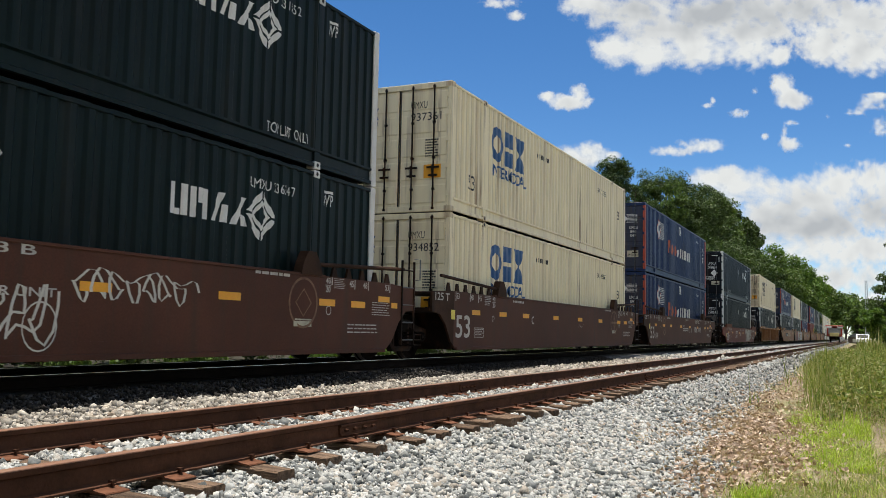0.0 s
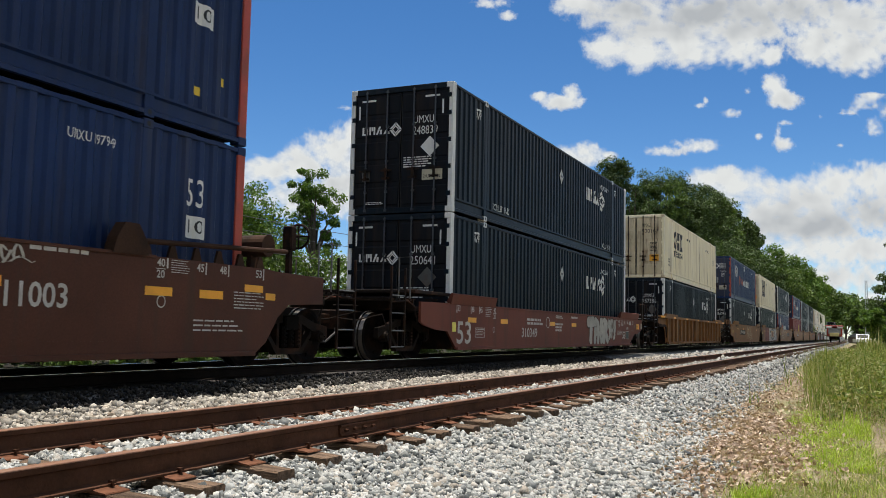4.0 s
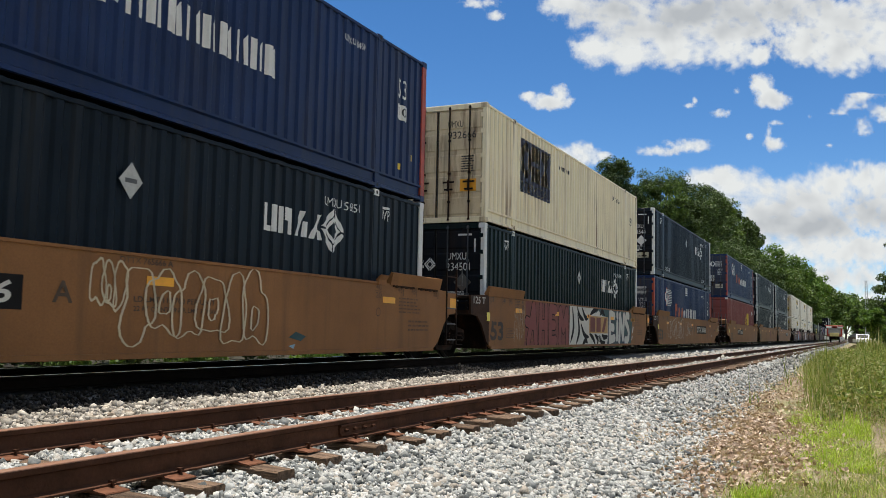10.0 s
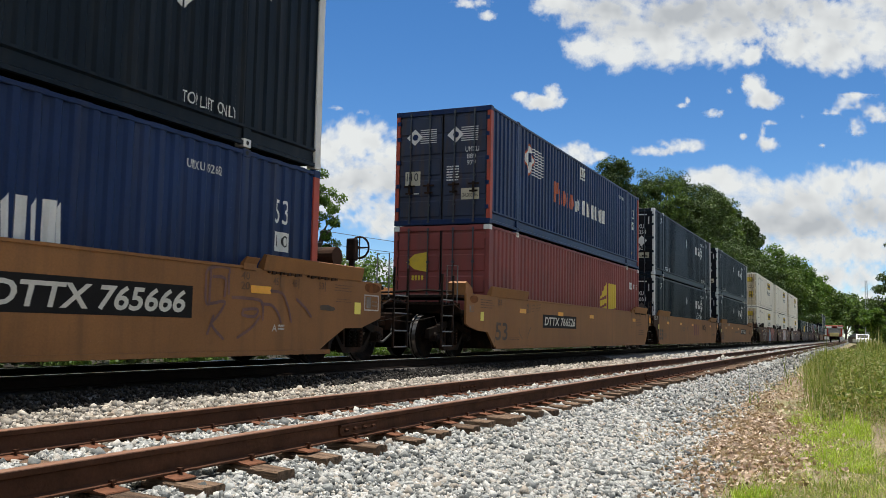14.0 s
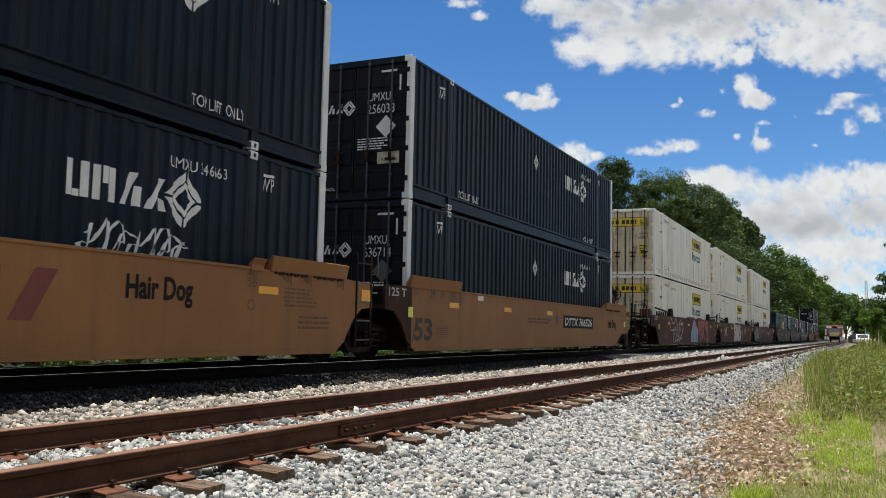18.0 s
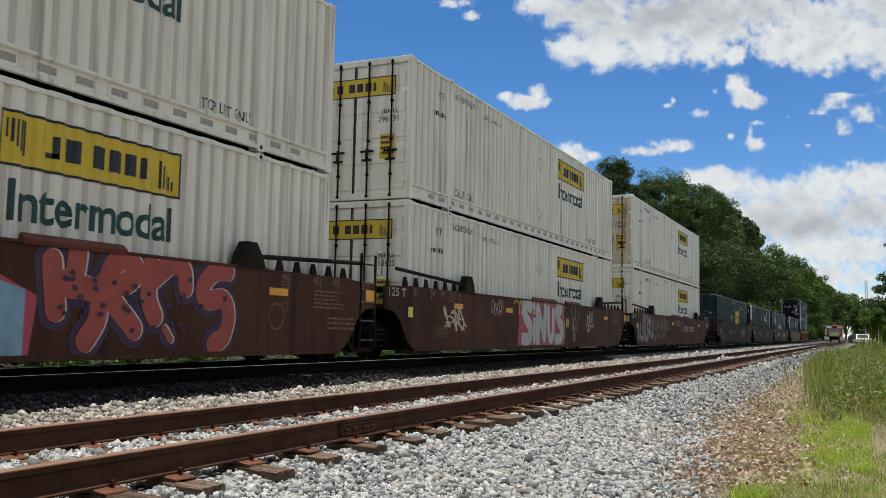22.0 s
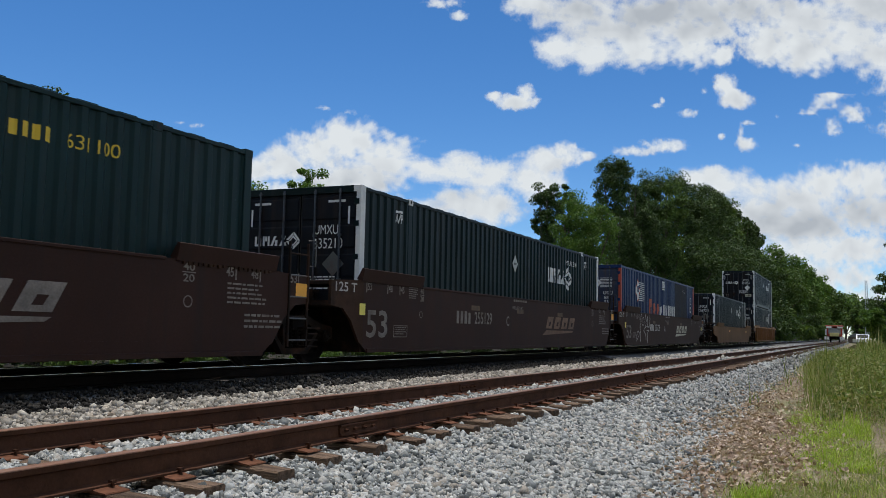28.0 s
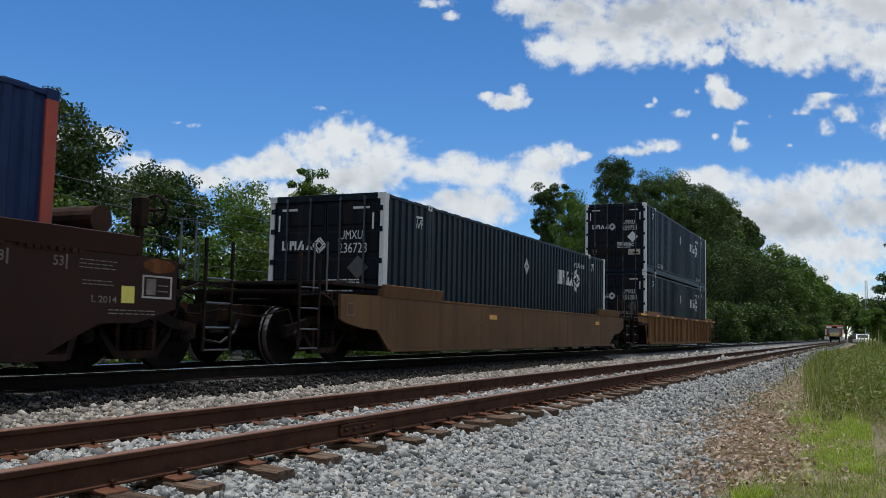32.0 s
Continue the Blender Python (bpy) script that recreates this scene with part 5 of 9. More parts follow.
def ladder(car, y0, y1, mat, low=0.35, high=1.95):
    for sx in (1, -1):
        x = sx * (SIDE_X + 0.0)
        l = new("ladder")
        l.parent = car
        for y in (y0, y1):
            bm = bmesh.new()
            box(bm, x - 0.018, x + 0.018, y - 0.022, y + 0.022, low, high, 0.006)
            part("stile", bm, mat, l)
        for k in range(5):
            z = low + 0.1 + k * 0.33
            bm = bmesh.new()
            rod(bm, (x, y0, z), (x, y1, z), 0.014, 6)
            part("rung", bm, M["steel"] if k < 4 else mat, l)
        bm = bmesh.new()
        pipe(bm, [(x + sx * 0.02, y1 + 0.02, 1.6), (x + sx * 0.1, y1 + 0.06, 1.6), (x + sx * 0.1, y1 + 0.06, high + 0.05), (x, y1, high + 0.05)], 0.012)
        part("grab_iron", bm, M["steel"], l)
        bm = bmesh.new()
        box(bm, x - 0.15, x + 0.03, y1 - 0.02, y1 + 0.36, 0.62, 0.65)
        for k in range(3):
            box(bm, x - 0.15, x + 0.03, y1, y1 + 0.3, 0.34 + 0.1 * k, 0.36 + 0.1 * k)
        part("step", bm, M["castiron"], l)


def coupler_end(car, y, s, paint, style):
    """Draft sill, coupler, air hose, crossover platform with tall grab irons and the uncoupling lever."""
    def seg(a, b):
        return min(y + s * a, y + s * b), max(y + s * a, y + s * b)
    bm = bmesh.new()
    box(bm, -0.33, 0.33, *seg(1.9, 2.95), 0.62, 1.0, 0.02)
    part("draft_sill", bm, M["gear"], car)
    bm = bmesh.new()
    box(bm, -0.11, 0.11, *seg(2.9, 3.45), 0.72, 0.92, 0.02)
    prism(bm, [(-0.2, y + s * 3.3), (0.14, y + s * 3.3), (0.22, y + s * 3.5), (0.1, y + s * 3.68), (0.02, y + s * 3.55), (-0.2, y + s * 3.62)], 2, 0.66, 0.98)
    part("coupler", bm, M["castiron"], car, "rusty knuckle coupler")
    bm = bmesh.new()
    pts = [(0.32, y + s * 3.0, 0.75), (0.36, y + s * 3.15, 0.55), (0.3, y + s * 3.4, 0.38), (0.15, y + s * 3.6, 0.42)]
    pipe(bm, pts, 0.026, 8)
    part("air_hose", bm, M["gasket"], car)
    bm = bmesh.new()
    box(bm, -1.42, 1.42, *seg(1.95, 2.0), 1.1, 1.24)
    plat = part("crossover_platform", bm, M["castiron"], car, "open steel grating platform")
    for k in range(7):
        a = 2.02 + k * 0.15
        bm = bmesh.new()
        box(bm, -1.4, 1.4, *seg(a, a + 0.09), 1.2, 1.235)
        part("slat", bm, M["castiron"], plat)
    for sx in (1, -1):
        l = new("end_ladder")
        l.parent = car
        x = sx * 1.45
        for a in (2.42, 2.98):
            bm = bmesh.new()
            box(bm, x - 0.02, x + 0.02, *seg(a - 0.022, a + 0.022), 0.30, 1.82, 0.006)
            part("stile", bm, M["gear"], l)
        for z in (0.32, 0.62, 0.95, 1.28):
            bm = bmesh.new()
            rod(bm, (x, y + s * 2.42, z), (x, y + s * 2.98, z), 0.015, 6)
            part("rung", bm, M["steel"], l)
        bm = bmesh.new()
        pipe(bm, [(x, y + s * 2.2, 1.24), (x, y + s * 2.2, 2.05), (x - sx * 0.25, y + s * 2.2, 2.05), (x - sx * 0.25, y + s * 2.2, 1.24)], 0.014)
        part("grab_iron", bm, M["steel"], l)
        bm = bmesh.new()
        pipe(bm, [(x, y + s * 1.85, 0.75), (x, y + s * 2.0, 1.1), (x, y + s * 2.3, 1.2), (x, y + s * 3.0, 1.15)], 0.016)
        part("brake_pipe", bm, M["castiron"], l)
        bm = bmesh.new()
        pipe(bm, [(sx * 0.3, y + s * 3.1, 0.85), (sx * 0.8, y + s * 3.14, 0.80), (sx * 1.35, y + s * 3.12, 0.92), (sx * 1.42, y + s * 3.1, 0.7)], 0.013)
        part("uncoupling_lever", bm, M["castiron"], l)
    if s > 0 and style in ("flap", "pipe"):
        bm = bmesh.new()
        rod(bm, (-0.45, y + 0.85, 1.88), (1.15, y + 0.85, 1.88), 0.17, 18)
        for x in (-0.2, 0.85):
            box(bm, x - 0.04, x + 0.04, y + 0.76, y + 0.94, 1.43, 1.76)
        part("air_reservoir", bm, M["ends"], car, "fat horizontal air reservoir on the end platform")
        hand_brake(car, y + 1.95, 2.14, 0.2)
    elif s < 0 and style == "rib":
        hand_brake(car, y - 2.75, 1.78, 0.22)
    elif s < 0 and style != "bare":
        bm = bmesh.new()
        prism(bm, [(y - 1.72, 1.43), (y - 1.30, 1.43), (y - 1.30, 1.52), (y - 1.36, 1.62), (y - 1.66, 1.74), (y - 1.72, 1.70)], 0, 1.02, 1.44)
        part("valve_box", bm, paint, car, "small box with a sloped lid on the end platform")
        bm = bmesh.new()
        pipe(bm, [(-1.2, y - 1.2, 1.5), (0.3, y - 1.3, 1.56), (1.2, y - 1.9, 1.5)], 0.03)
        part("train_pipe", bm, M["gear"], car)


def hand_brake(car, y, z, r):
    bm = bmesh.new()
    c = Vector((0.95, y, z))
    n = 16
    ringp = [c + Vector((r * math.cos(k * math.tau / n), 0, r * math.sin(k * math.tau / n))) for k in range(n + 1)]
    pipe(bm, ringp, 0.02)
    for k in range(4):
        rod(bm, c, ringp[k * 4], 0.014, 6)
    rod(bm, c, c + Vector((0, -0.25, 0)), 0.03, 8)
    box(bm, 0.86, 1.04, y - 0.34, y - 0.18, z - 0.26, z + 0.14, 0.02)
    box(bm, 0.91, 0.99, y - 0.30, y - 0.22, 1.2, z - 0.25)
    part("hand_brake", bm, M["gear"], car, "hand brake wheel and housing")

# ---------------------------------------------------------------- the train, unit by unit
MOVING = []


def place(ob, i, z):
    ob.matrix_basis = pose(X_MAIN, FRONTS[i] - RUN[0][1], z)
    MOVING.append((ob, i, z))


LOW = RAIL_MAIN + FLOOR
HIGHER = LOW + HIGH + 0.028
BR, TN = M["brown"], M["tan"]
CARS = [
    ("brown", BR, ("joint", "joint"), "pipe"), ("brown", BR, ("joint", "joint"), "pipe"), ("brown", BR, ("joint", "coupler"), "pipe"),
    ("oxide", M["oxide"], ("coupler", "coupler"), "flap"), ("ribbed", M["tandark"], ("coupler", "coupler"), "rib"),
    ("tan", M["tanold"], ("coupler", "joint"), "flap"), ("tan", M["tanold"], ("joint", "joint"), "flap"), ("tan", M["tanold"], ("joint", "coupler"), "flap"),
    ("tan", TN, ("coupler", "joint"), "flap"), ("tan", TN, ("joint", "joint"), "flap"), ("tan", TN, ("joint", "coupler"), "flap"),
    ("dark", M["darkbrown"], ("coupler", "joint"), "pipe"), ("dark", M["darkbrown"], ("joint", "joint"), "pipe"), ("dark", M["darkbrown"], ("joint", "coupler"), "pipe"),
    ("brown", M["brown_grimy"], ("coupler", "joint"), "flap"), ("brown", M["brown_grimy"], ("joint", "joint"), "flap"), ("brown", M["brown_grimy"], ("joint", "coupler"), "flap"),
    ("tan", M["tandeep"], ("coupler", "coupler"), "flap"), ("ribbed", M["tandark"], ("coupler", "coupler"), "rib"),
]
CAR_LABEL = {"brown": "red-brown steel well car with white stencils carrying containers", "oxide": "red oxide well car with silver graffiti carrying containers",
             "ribbed": "mustard yellow well car with ribbed sides carrying containers", "tan": "weathered mustard yellow well car carrying containers",
             "dark": "grimy dark brown well car with graffiti carrying containers"}
WELLS = []
for i, (kind, paint, ends, style) in enumerate(CARS):
    car = well_car(CAR_LABEL[kind], paint, ends, style, dark=M["ends"] if kind != "dark" else M["castiron"], low=0.26 if kind == "oxide" else 0.24 if i == 17 else 0.0)
    car["group"] = "well cars of the train"
    place(car, i, RAIL_MAIN)
    WELLS.append(car)

N_ = "dark navy corrugated container with white marks and white corner posts"
G_ = "dark green corrugated container with white marks and white corner posts"
C_ = "cream white corrugated container with blue lettering and rust stains"
K_ = "cream white corrugated container with black lettering"
P_ = "royal blue corrugated container with orange corner posts"
J_ = "dusty white corrugated container with a yellow panel"
LOADS = [
    (0, 1, dark_box(G_, M["darkgreen"], "231552")), (0, 0, dark_box(G_, M["darkgreen"], "236347", False)),
    (1, 1, cream_box(C_, "blue", "937361")), (1, 0, cream_box(C_, "blue", "934852")),
    (2, 1, blue_box(P_, "890049")), (2, 0, blue_box(P_, "897949")),
    (3, 1, dark_box(N_, M["navy"], "248839")), (3, 0, dark_box(N_, M["navy"], "250641", False, shift=0.14)),
    (4, 1, cream_box(K_, "black", "930167")), (4, 0, dark_box(N_, M["navy"], "257386", False)),
    (5, 1, blue_box(P_, "884517")), (5, 0, dark_box(N_, M["navy"], "256251", False)),
    (6, 1, cream_box(K_, "panel", "932666")), (6, 0, dark_box(G_, M["darkgreen"], "234501", False)),
    (7, 1, dark_box(N_, M["navy"], "253544")), (7, 0, blue_box(P_, "892682")),
    (8, 1, blue_box(P_, "880979")), (8, 0, red_box("faded red corrugated container with a yellow panel", "939158")),
    (9, 1, dark_box(N_, M["navy"], "267350")), (9, 0, dark_box(N_, M["navy"], "246663", False)),
    (10, 1, dark_box(N_, M["navy"], "256038", shift=-0.28)), (10, 0, dark_box(N_, M["navy"], "636714", False, shift=-0.28)),
    (11, 1, white_box(J_, "288855", True)), (11, 0, white_box(J_, "254637", True)),
    (12, 1, white_box(J_, "296131", False)), (12, 0, white_box(J_, "254625", False)),
    (13, 1, white_box(J_, "245637", True)), (13, 0, white_box(J_, "261115", False)),
    (14, 0, green_box("bottle green corrugated container with yellow and cream lettering", "631100")),
    (15, 0, dark_box(G_, M["darkgreen"], "635210", False)),
    (16, 0, blue_box(P_ + ", partly blackened", "882538", True)),
    (17, 0, dark_box(N_, M["navy"], "236728", False)),
    (18, 1, dark_box(N_, M["navy"], "259754")), (18, 0, dark_box(N_, M["navy"], "251288", False)),
]
for i, level, c in LOADS:
    c["group"] = "containers on the train"
    place(c, i, HIGHER if level else LOW)

# ---------------------------------------------------------------- stencils and paint on the cars' sides
M["stencil"] = surface("dark_brown_stencil_paint", (0.060, 0.036, 0.020), 0.6, vary=0.25, scale=3, stain=(0.3, 0.16, 0.05), amount=0.4, bump=0)
M["stencil_white"] = surface("worn_white_stencil_paint", (0.52, 0.49, 0.45), 0.6, vary=0.2, scale=4, stain=(0.1, 0.05, 0.03), amount=0.6, bump=0)
M["stencil_faded"] = surface("faded_orange_brown_stencil_paint", (0.20, 0.115, 0.07), 0.7, vary=0.35, scale=5, stain=(0.08, 0.035, 0.02), amount=0.8, bump=0)
M["stencil_tan"] = surface("nearly_worn_off_brown_stencil", (0.135, 0.066, 0.028), 0.7, vary=0.3, scale=5, stain=(0.06, 0.034, 0.02), amount=0.6, bump=0)
M["stencil_bold"] = surface("black_brown_stencil_paint", (0.035, 0.022, 0.014), 0.6, vary=0.25, scale=3, stain=(0.2, 0.1, 0.04), amount=0.3, bump=0)
M["stencil_dim"] = surface("grimy_grey_stencil_paint", (0.21, 0.18, 0.155), 0.7, vary=0.3, scale=5, stain=(0.08, 0.04, 0.03), amount=0.7, bump=0)
M["spray_steel"] = surface("dark_silver_spray_paint", (0.17, 0.165, 0.16), 0.5, vary=0.3, scale=3, stain=(0.06, 0.04, 0.03), amount=0.6, bump=0)
M["spray_silver"] = surface("silver_spray_paint", (0.40, 0.365, 0.31), 0.5, 0.0, vary=0.25, scale=1.5, stain=(0.10, 0.07, 0.05), amount=0.4, bump=0)
M["spray_silver_pale"] = surface("pale_silver_spray_paint", (0.52, 0.50, 0.47), 0.5, vary=0.18, scale=1.5, stain=(0.3, 0.27, 0.24), amount=0.4, bump=0)
M["spray_white"] = surface("white_spray_paint", (0.60, 0.58, 0.52), 0.6, vary=0.15, scale=2, stain=(0.3, 0.25, 0.2), amount=0.4, bump=0)
M["spray_black"] = surface("black_spray_paint", (0.011, 0.010, 0.010), 0.7, spec=0.15, vary=0.2, bump=0)
M["spray_red"] = surface("dull_red_spray_paint", (0.22, 0.045, 0.038), 0.6, vary=0.2, scale=2, stain=(0.1, 0.04, 0.03), amount=0.5, bump=0)
M["spray_pink"] = surface("crimson_spray_paint", (0.45, 0.06, 0.09), 0.6, vary=0.15, bump=0)
M["spray_blue"] = surface("pale_blue_spray_paint", (0.22, 0.36, 0.46), 0.6, vary=0.2, bump=0)
M["spray_cream"] = surface("pale_cream_spray_paint", (0.55, 0.46, 0.30), 0.6, vary=0.2, scale=2, bump=0)
M["spray_coral"] = surface("coral_red_spray_paint", (0.40, 0.075, 0.05), 0.6, vary=0.2, scale=2, stain=(0.16, 0.03, 0.05), amount=0.5, bump=0)
M["spray_plum"] = surface("dark_purple_spray_paint", (0.045, 0.02, 0.05), 0.6, vary=0.3, bump=0)
M["spray_ghost"] = surface("faded_purple_spray_paint", (0.14, 0.066, 0.058), 0.65, vary=0.35, scale=2, stain=(0.2, 0.09, 0.035), amount=0.5, bump=0)
M["spray_teal"] = surface("teal_spray_paint", (0.016, 0.062, 0.068), 0.6, vary=0.2, bump=0)
M["spray_yellow"] = surface("yellow_spray_paint", (0.55, 0.38, 0.08), 0.6, vary=0.2, bump=0)
M["spray_brown"] = surface("faded_brown_spray_paint", (0.115, 0.058, 0.036), 0.75, vary=0.45, scale=4, stain=(0.26, 0.19, 0.13), amount=0.4, bump=0)
M["spray_faded"] = surface("faded_pale_spray_paint", (0.36, 0.29, 0.215), 0.75, vary=0.3, scale=3, stain=(0.13, 0.07, 0.05), amount=0.5, bump=0)
M["spray_tan"] = surface("tan_panel_paint", (0.48, 0.27, 0.09), 0.6, vary=0.15, bump=0)
M["spray_maroon"] = surface("maroon_panel_paint", (0.17, 0.035, 0.022), 0.6, vary=0.15, bump=0)
FACE = SIDE_X + 0.006


def flat(car, shapes, mat, box_, lift=0.0, name="painted_mark", label=""):
    """Unit-square shapes laid into a box (y0, y1, z0, z1) of the car's side."""
    y0, y1, z0, z1 = box_
    return polys(car, name, shapes, M[mat], "flat", (y0, z0), (y1 - y0, z1 - z0), FACE + lift, label)


def say(car, text, mat, box_, lift=0.0, bold=0.014, shear=0.0):
    y0, y1, z0, z1 = box_
    return words(car, text, M[mat], "flat", (y0, z0), (y1 - y0, z1 - z0), FACE + lift, bold, shear)


def ribbon(pts, w):
    """A brush stroke along unit-square points, as quads that share their mitred ends."""
    n = len(pts)
    closed = n > 3 and pts[0] == pts[-1]
    side = []
    for i in range(n):
        p = pts[i - 1] if i else (pts[-2] if closed else pts[0])
        q = pts[i + 1] if i < n - 1 else (pts[1] if closed else pts[-1])
        dx, dy = q[0] - p[0], q[1] - p[1]
        d = math.hypot(dx, dy) or 1
        side.append((-dy / d * w, dx / d * w))
    out = []
    for i in range(n - 1):
        (ax, ay), (bx, by) = pts[i], pts[i + 1]
        (u, v), (s, t) = side[i], side[i + 1]
        out.append([(ax + u, ay + v), (bx + s, by + t), (bx - s, by - t), (ax - u, ay - v)])
    return out


def scrawl(seed, loops, w=0.02):
    """A looping spray-can line from one side to the other."""
    r = random.Random(seed)
    k = [r.uniform(0, 6.28) for _ in range(4)]
    pts = []
    n = loops * 12
    for i in range(n + 1):
        u = i / n
        x = 0.06 + 0.86 * u + 0.55 / loops * math.sin(loops * 6.28 * u + k[0])
        y = 0.5 + 0.30 * math.sin(loops * 6.28 * u + k[1]) + 0.17 * math.sin(loops * 2.3 * 6.28 * u + k[2])
        pts.append((min(1, max(0, x)), min(1, max(0, y))))
    return ribbon(pts, w)


def blob(cx, cy, rx, ry, seed, n=18, rough=0.22, square=0.7):
    r = random.Random(seed)
    a, b, c = r.uniform(0, 6.28), r.uniform(0, 6.28), r.uniform(0, 6.28)
    out = []
    for k in range(n):
        t = k * math.tau / n
        q = 1 + rough * (math.sin(2 * t + a) * 0.5 + math.sin(3 * t + b) * 0.4 + math.sin(5 * t + c) * 0.25)
        co, si = math.cos(t), math.sin(t)
        co = math.copysign(abs(co) ** square, co)
        si = math.copysign(abs(si) ** square, si)
        out.append((cx + rx * q * co, cy + ry * q * si))
    return out


def throw_up(car, n, box_, fill, line, seed, back=None, w=0.035, name="graffiti"):
    """Fat leaning strokes in a row, outlined in a dark colour: illegible bubble graffiti."""
    r = random.Random(seed)
    y0, y1, z0, z1 = box_
    sq = (z1 - z0) / (y1 - y0)
    if back:
        flat(car, [blob(0.5, 0.5, 0.52, 0.52, seed, 30, 0.06, 0.4)], back, box_, -0.002, name, "spray-painted backing colour")
    cuts, holes = [], []
    for i in range(n):
        c = (i + 0.5) / n + r.uniform(-0.06, 0.06) / n
        rx, ry = r.uniform(0.50, 0.62) / n, r.uniform(0.40, 0.47)
        z = 0.5 + r.uniform(-0.03, 0.03)
        flat(car, [blob(c, z, rx + 0.9 * w * sq, ry + w, seed * 20 + i, 30, 0.30, 0.62)], line, box_, 0.0007 * (2 * i), name, "dark spray-painted outline")
        flat(car, [blob(c, z, rx, ry, seed * 20 + i, 30, 0.30, 0.62)], fill, box_, 0.0007 * (2 * i + 1), name, "spray-painted bubble shape")
        cuts += ribbon([(c - 0.1 / n, z + r.uniform(0.1, 0.3)), (c + 0.12 / n, z + 0.02), (c - 0.02 / n, z - 0.16)], 0.007)
        holes.append(blob(c + r.uniform(-0.2, 0.2) / n, z - r.uniform(0.22, 0.32), 0.07 / n, 0.07, seed * 20 + i + 9, 12, 0.3))
        if i % 2:
            holes.append(blob(c + 0.12 / n, z + 0.24, 0.08 / n, 0.05, seed * 20 + i + 11, 12, 0.3))
    flat(car, cuts, line, box_, 0.0007 * (2 * n + 1), name, "thin dark spray-can line")
    flat(car, holes, line, box_, 0.0007 * (2 * n + 2), name, "dark spray-painted hole of the shapes")


def bubble_lines(car, box_, mat, seed, n, w=0.007):
    """Pale closed outlines of fat lobes, drawn over one another: bubble graffiti that was never filled."""
    r = random.Random(seed)
    s = []
    for i in range(n):
        c = (i + 0.5) / n
        p = blob(c, 0.5 + r.uniform(-0.06, 0.06), 0.62 / n, r.uniform(0.36, 0.46), seed * 10 + i, 26, 0.32, 0.8)
        s += ribbon(p + p[:1], w)
        if i % 2:
            q = blob(c, r.uniform(0.35, 0.65), 0.2 / n, 0.13, seed * 10 + i + 50, 14, 0.3)
            s += ribbon(q + q[:1], w)
    flat(car, s, mat, box_, 0.002, "graffiti", "pale outlines of bubble graffiti")


def eased(pts, n=5):
    """A line of points rounded into a smooth curve."""
    if len(pts) < 3:
        return pts
    p = [pts[0]] + list(pts) + [pts[-1]]
    out = []
    for a, b, c, d in zip(p, p[1:], p[2:], p[3:]):
        for k in range(n):
            t = k / n
            out.append(tuple(0.5 * (2 * b[i] + (c[i] - a[i]) * t + (2 * a[i] - 5 * b[i] + 4 * c[i] - d[i]) * t * t + (3 * b[i] - a[i] - 3 * c[i] + d[i]) * t ** 3) for i in (0, 1)))
    return out + [pts[-1]]


def brush(car, strokes, w, mat, lift, label, soft=True, taper=False, name="graffiti"):
    """Brush strokes in metres along and up the car's side, one object; each coat lies a hair over the last."""
    bm = bmesh.new()
    k = 0
    runs = [eased(st) for st in strokes] if soft else [[a, b] for st in strokes for a, b in zip(st, st[1:])]

    def put(y, z, along=0.0):
        return bm.verts.new((FACE + lift + 0.0007 * k + 0.0006 * along, min(max(y, -0.18), LEN + 0.4), min(max(z, 0.275), 1.475)))
    for st in runs:
        n = len(st)
        left, right = [], []
        # the inner side of a bend is kept from folding over itself
        bend = [0.0] * n
        for i in range(1, n - 1):
            (ay, az), (by_, bz), (cy, cz) = st[i - 1], st[i], st[i + 1]
            turn = math.atan2((by_ - ay) * (cz - bz) - (bz - az) * (cy - by_), (by_ - ay) * (cy - by_) + (bz - az) * (cz - bz))
            step = 0.5 * (math.hypot(by_ - ay, bz - az) + math.hypot(cy - by_, cz - bz))
            bend[i] = turn / max(step, 1e-4)
        for i, (y, z) in enumerate(st):
            a, b = st[max(i - 1, 0)], st[min(i + 1, n - 1)]
            d = math.hypot(b[0] - a[0], b[1] - a[1]) or 1.0
            wide = w * (math.sin(math.pi * (0.06 + 0.88 * i / (n - 1))) if taper else 1.0)
            reach_ = {1: wide, -1: wide}
            for j in range(max(0, i - 8), min(n, i + 9)):
                if abs(bend[j]) > 1e-3:
                    side = 1 if bend[j] > 0 else -1
                    reach_[side] = min(reach_[side], 0.9 / abs(bend[j]) + math.hypot(st[j][0] - y, st[j][1] - z))
            p, q = reach_[1] / d, reach_[-1] / d
            left.append(put(y - (b[1] - a[1]) * p, z + (b[0] - a[0]) * p, i / (n - 1)))
            right.append(put(y + (b[1] - a[1]) * q, z - (b[0] - a[0]) * q, i / (n - 1)))
        for i in range(n - 1):
            bm.faces.new((left[i], left[i + 1], right[i + 1], right[i]))
        if not taper:
            for (y, z), (py, pz), va, vb in ((st[0], st[1], left[0], right[0]), (st[-1], st[-2], right[-1], left[-1])):
                t0 = math.atan2(z - pz, y - py)
                bm.faces.new([va] + [put(y + w * math.cos(t0 - 1.57 + 3.14 * q / 7), z + w * math.sin(t0 - 1.57 + 3.14 * q / 7)) for q in range(1, 7)][::1 if (va is right[-1] or va is left[0]) else -1] + [vb])
        k += 1
    return part(name, bm, M[mat], car, label)


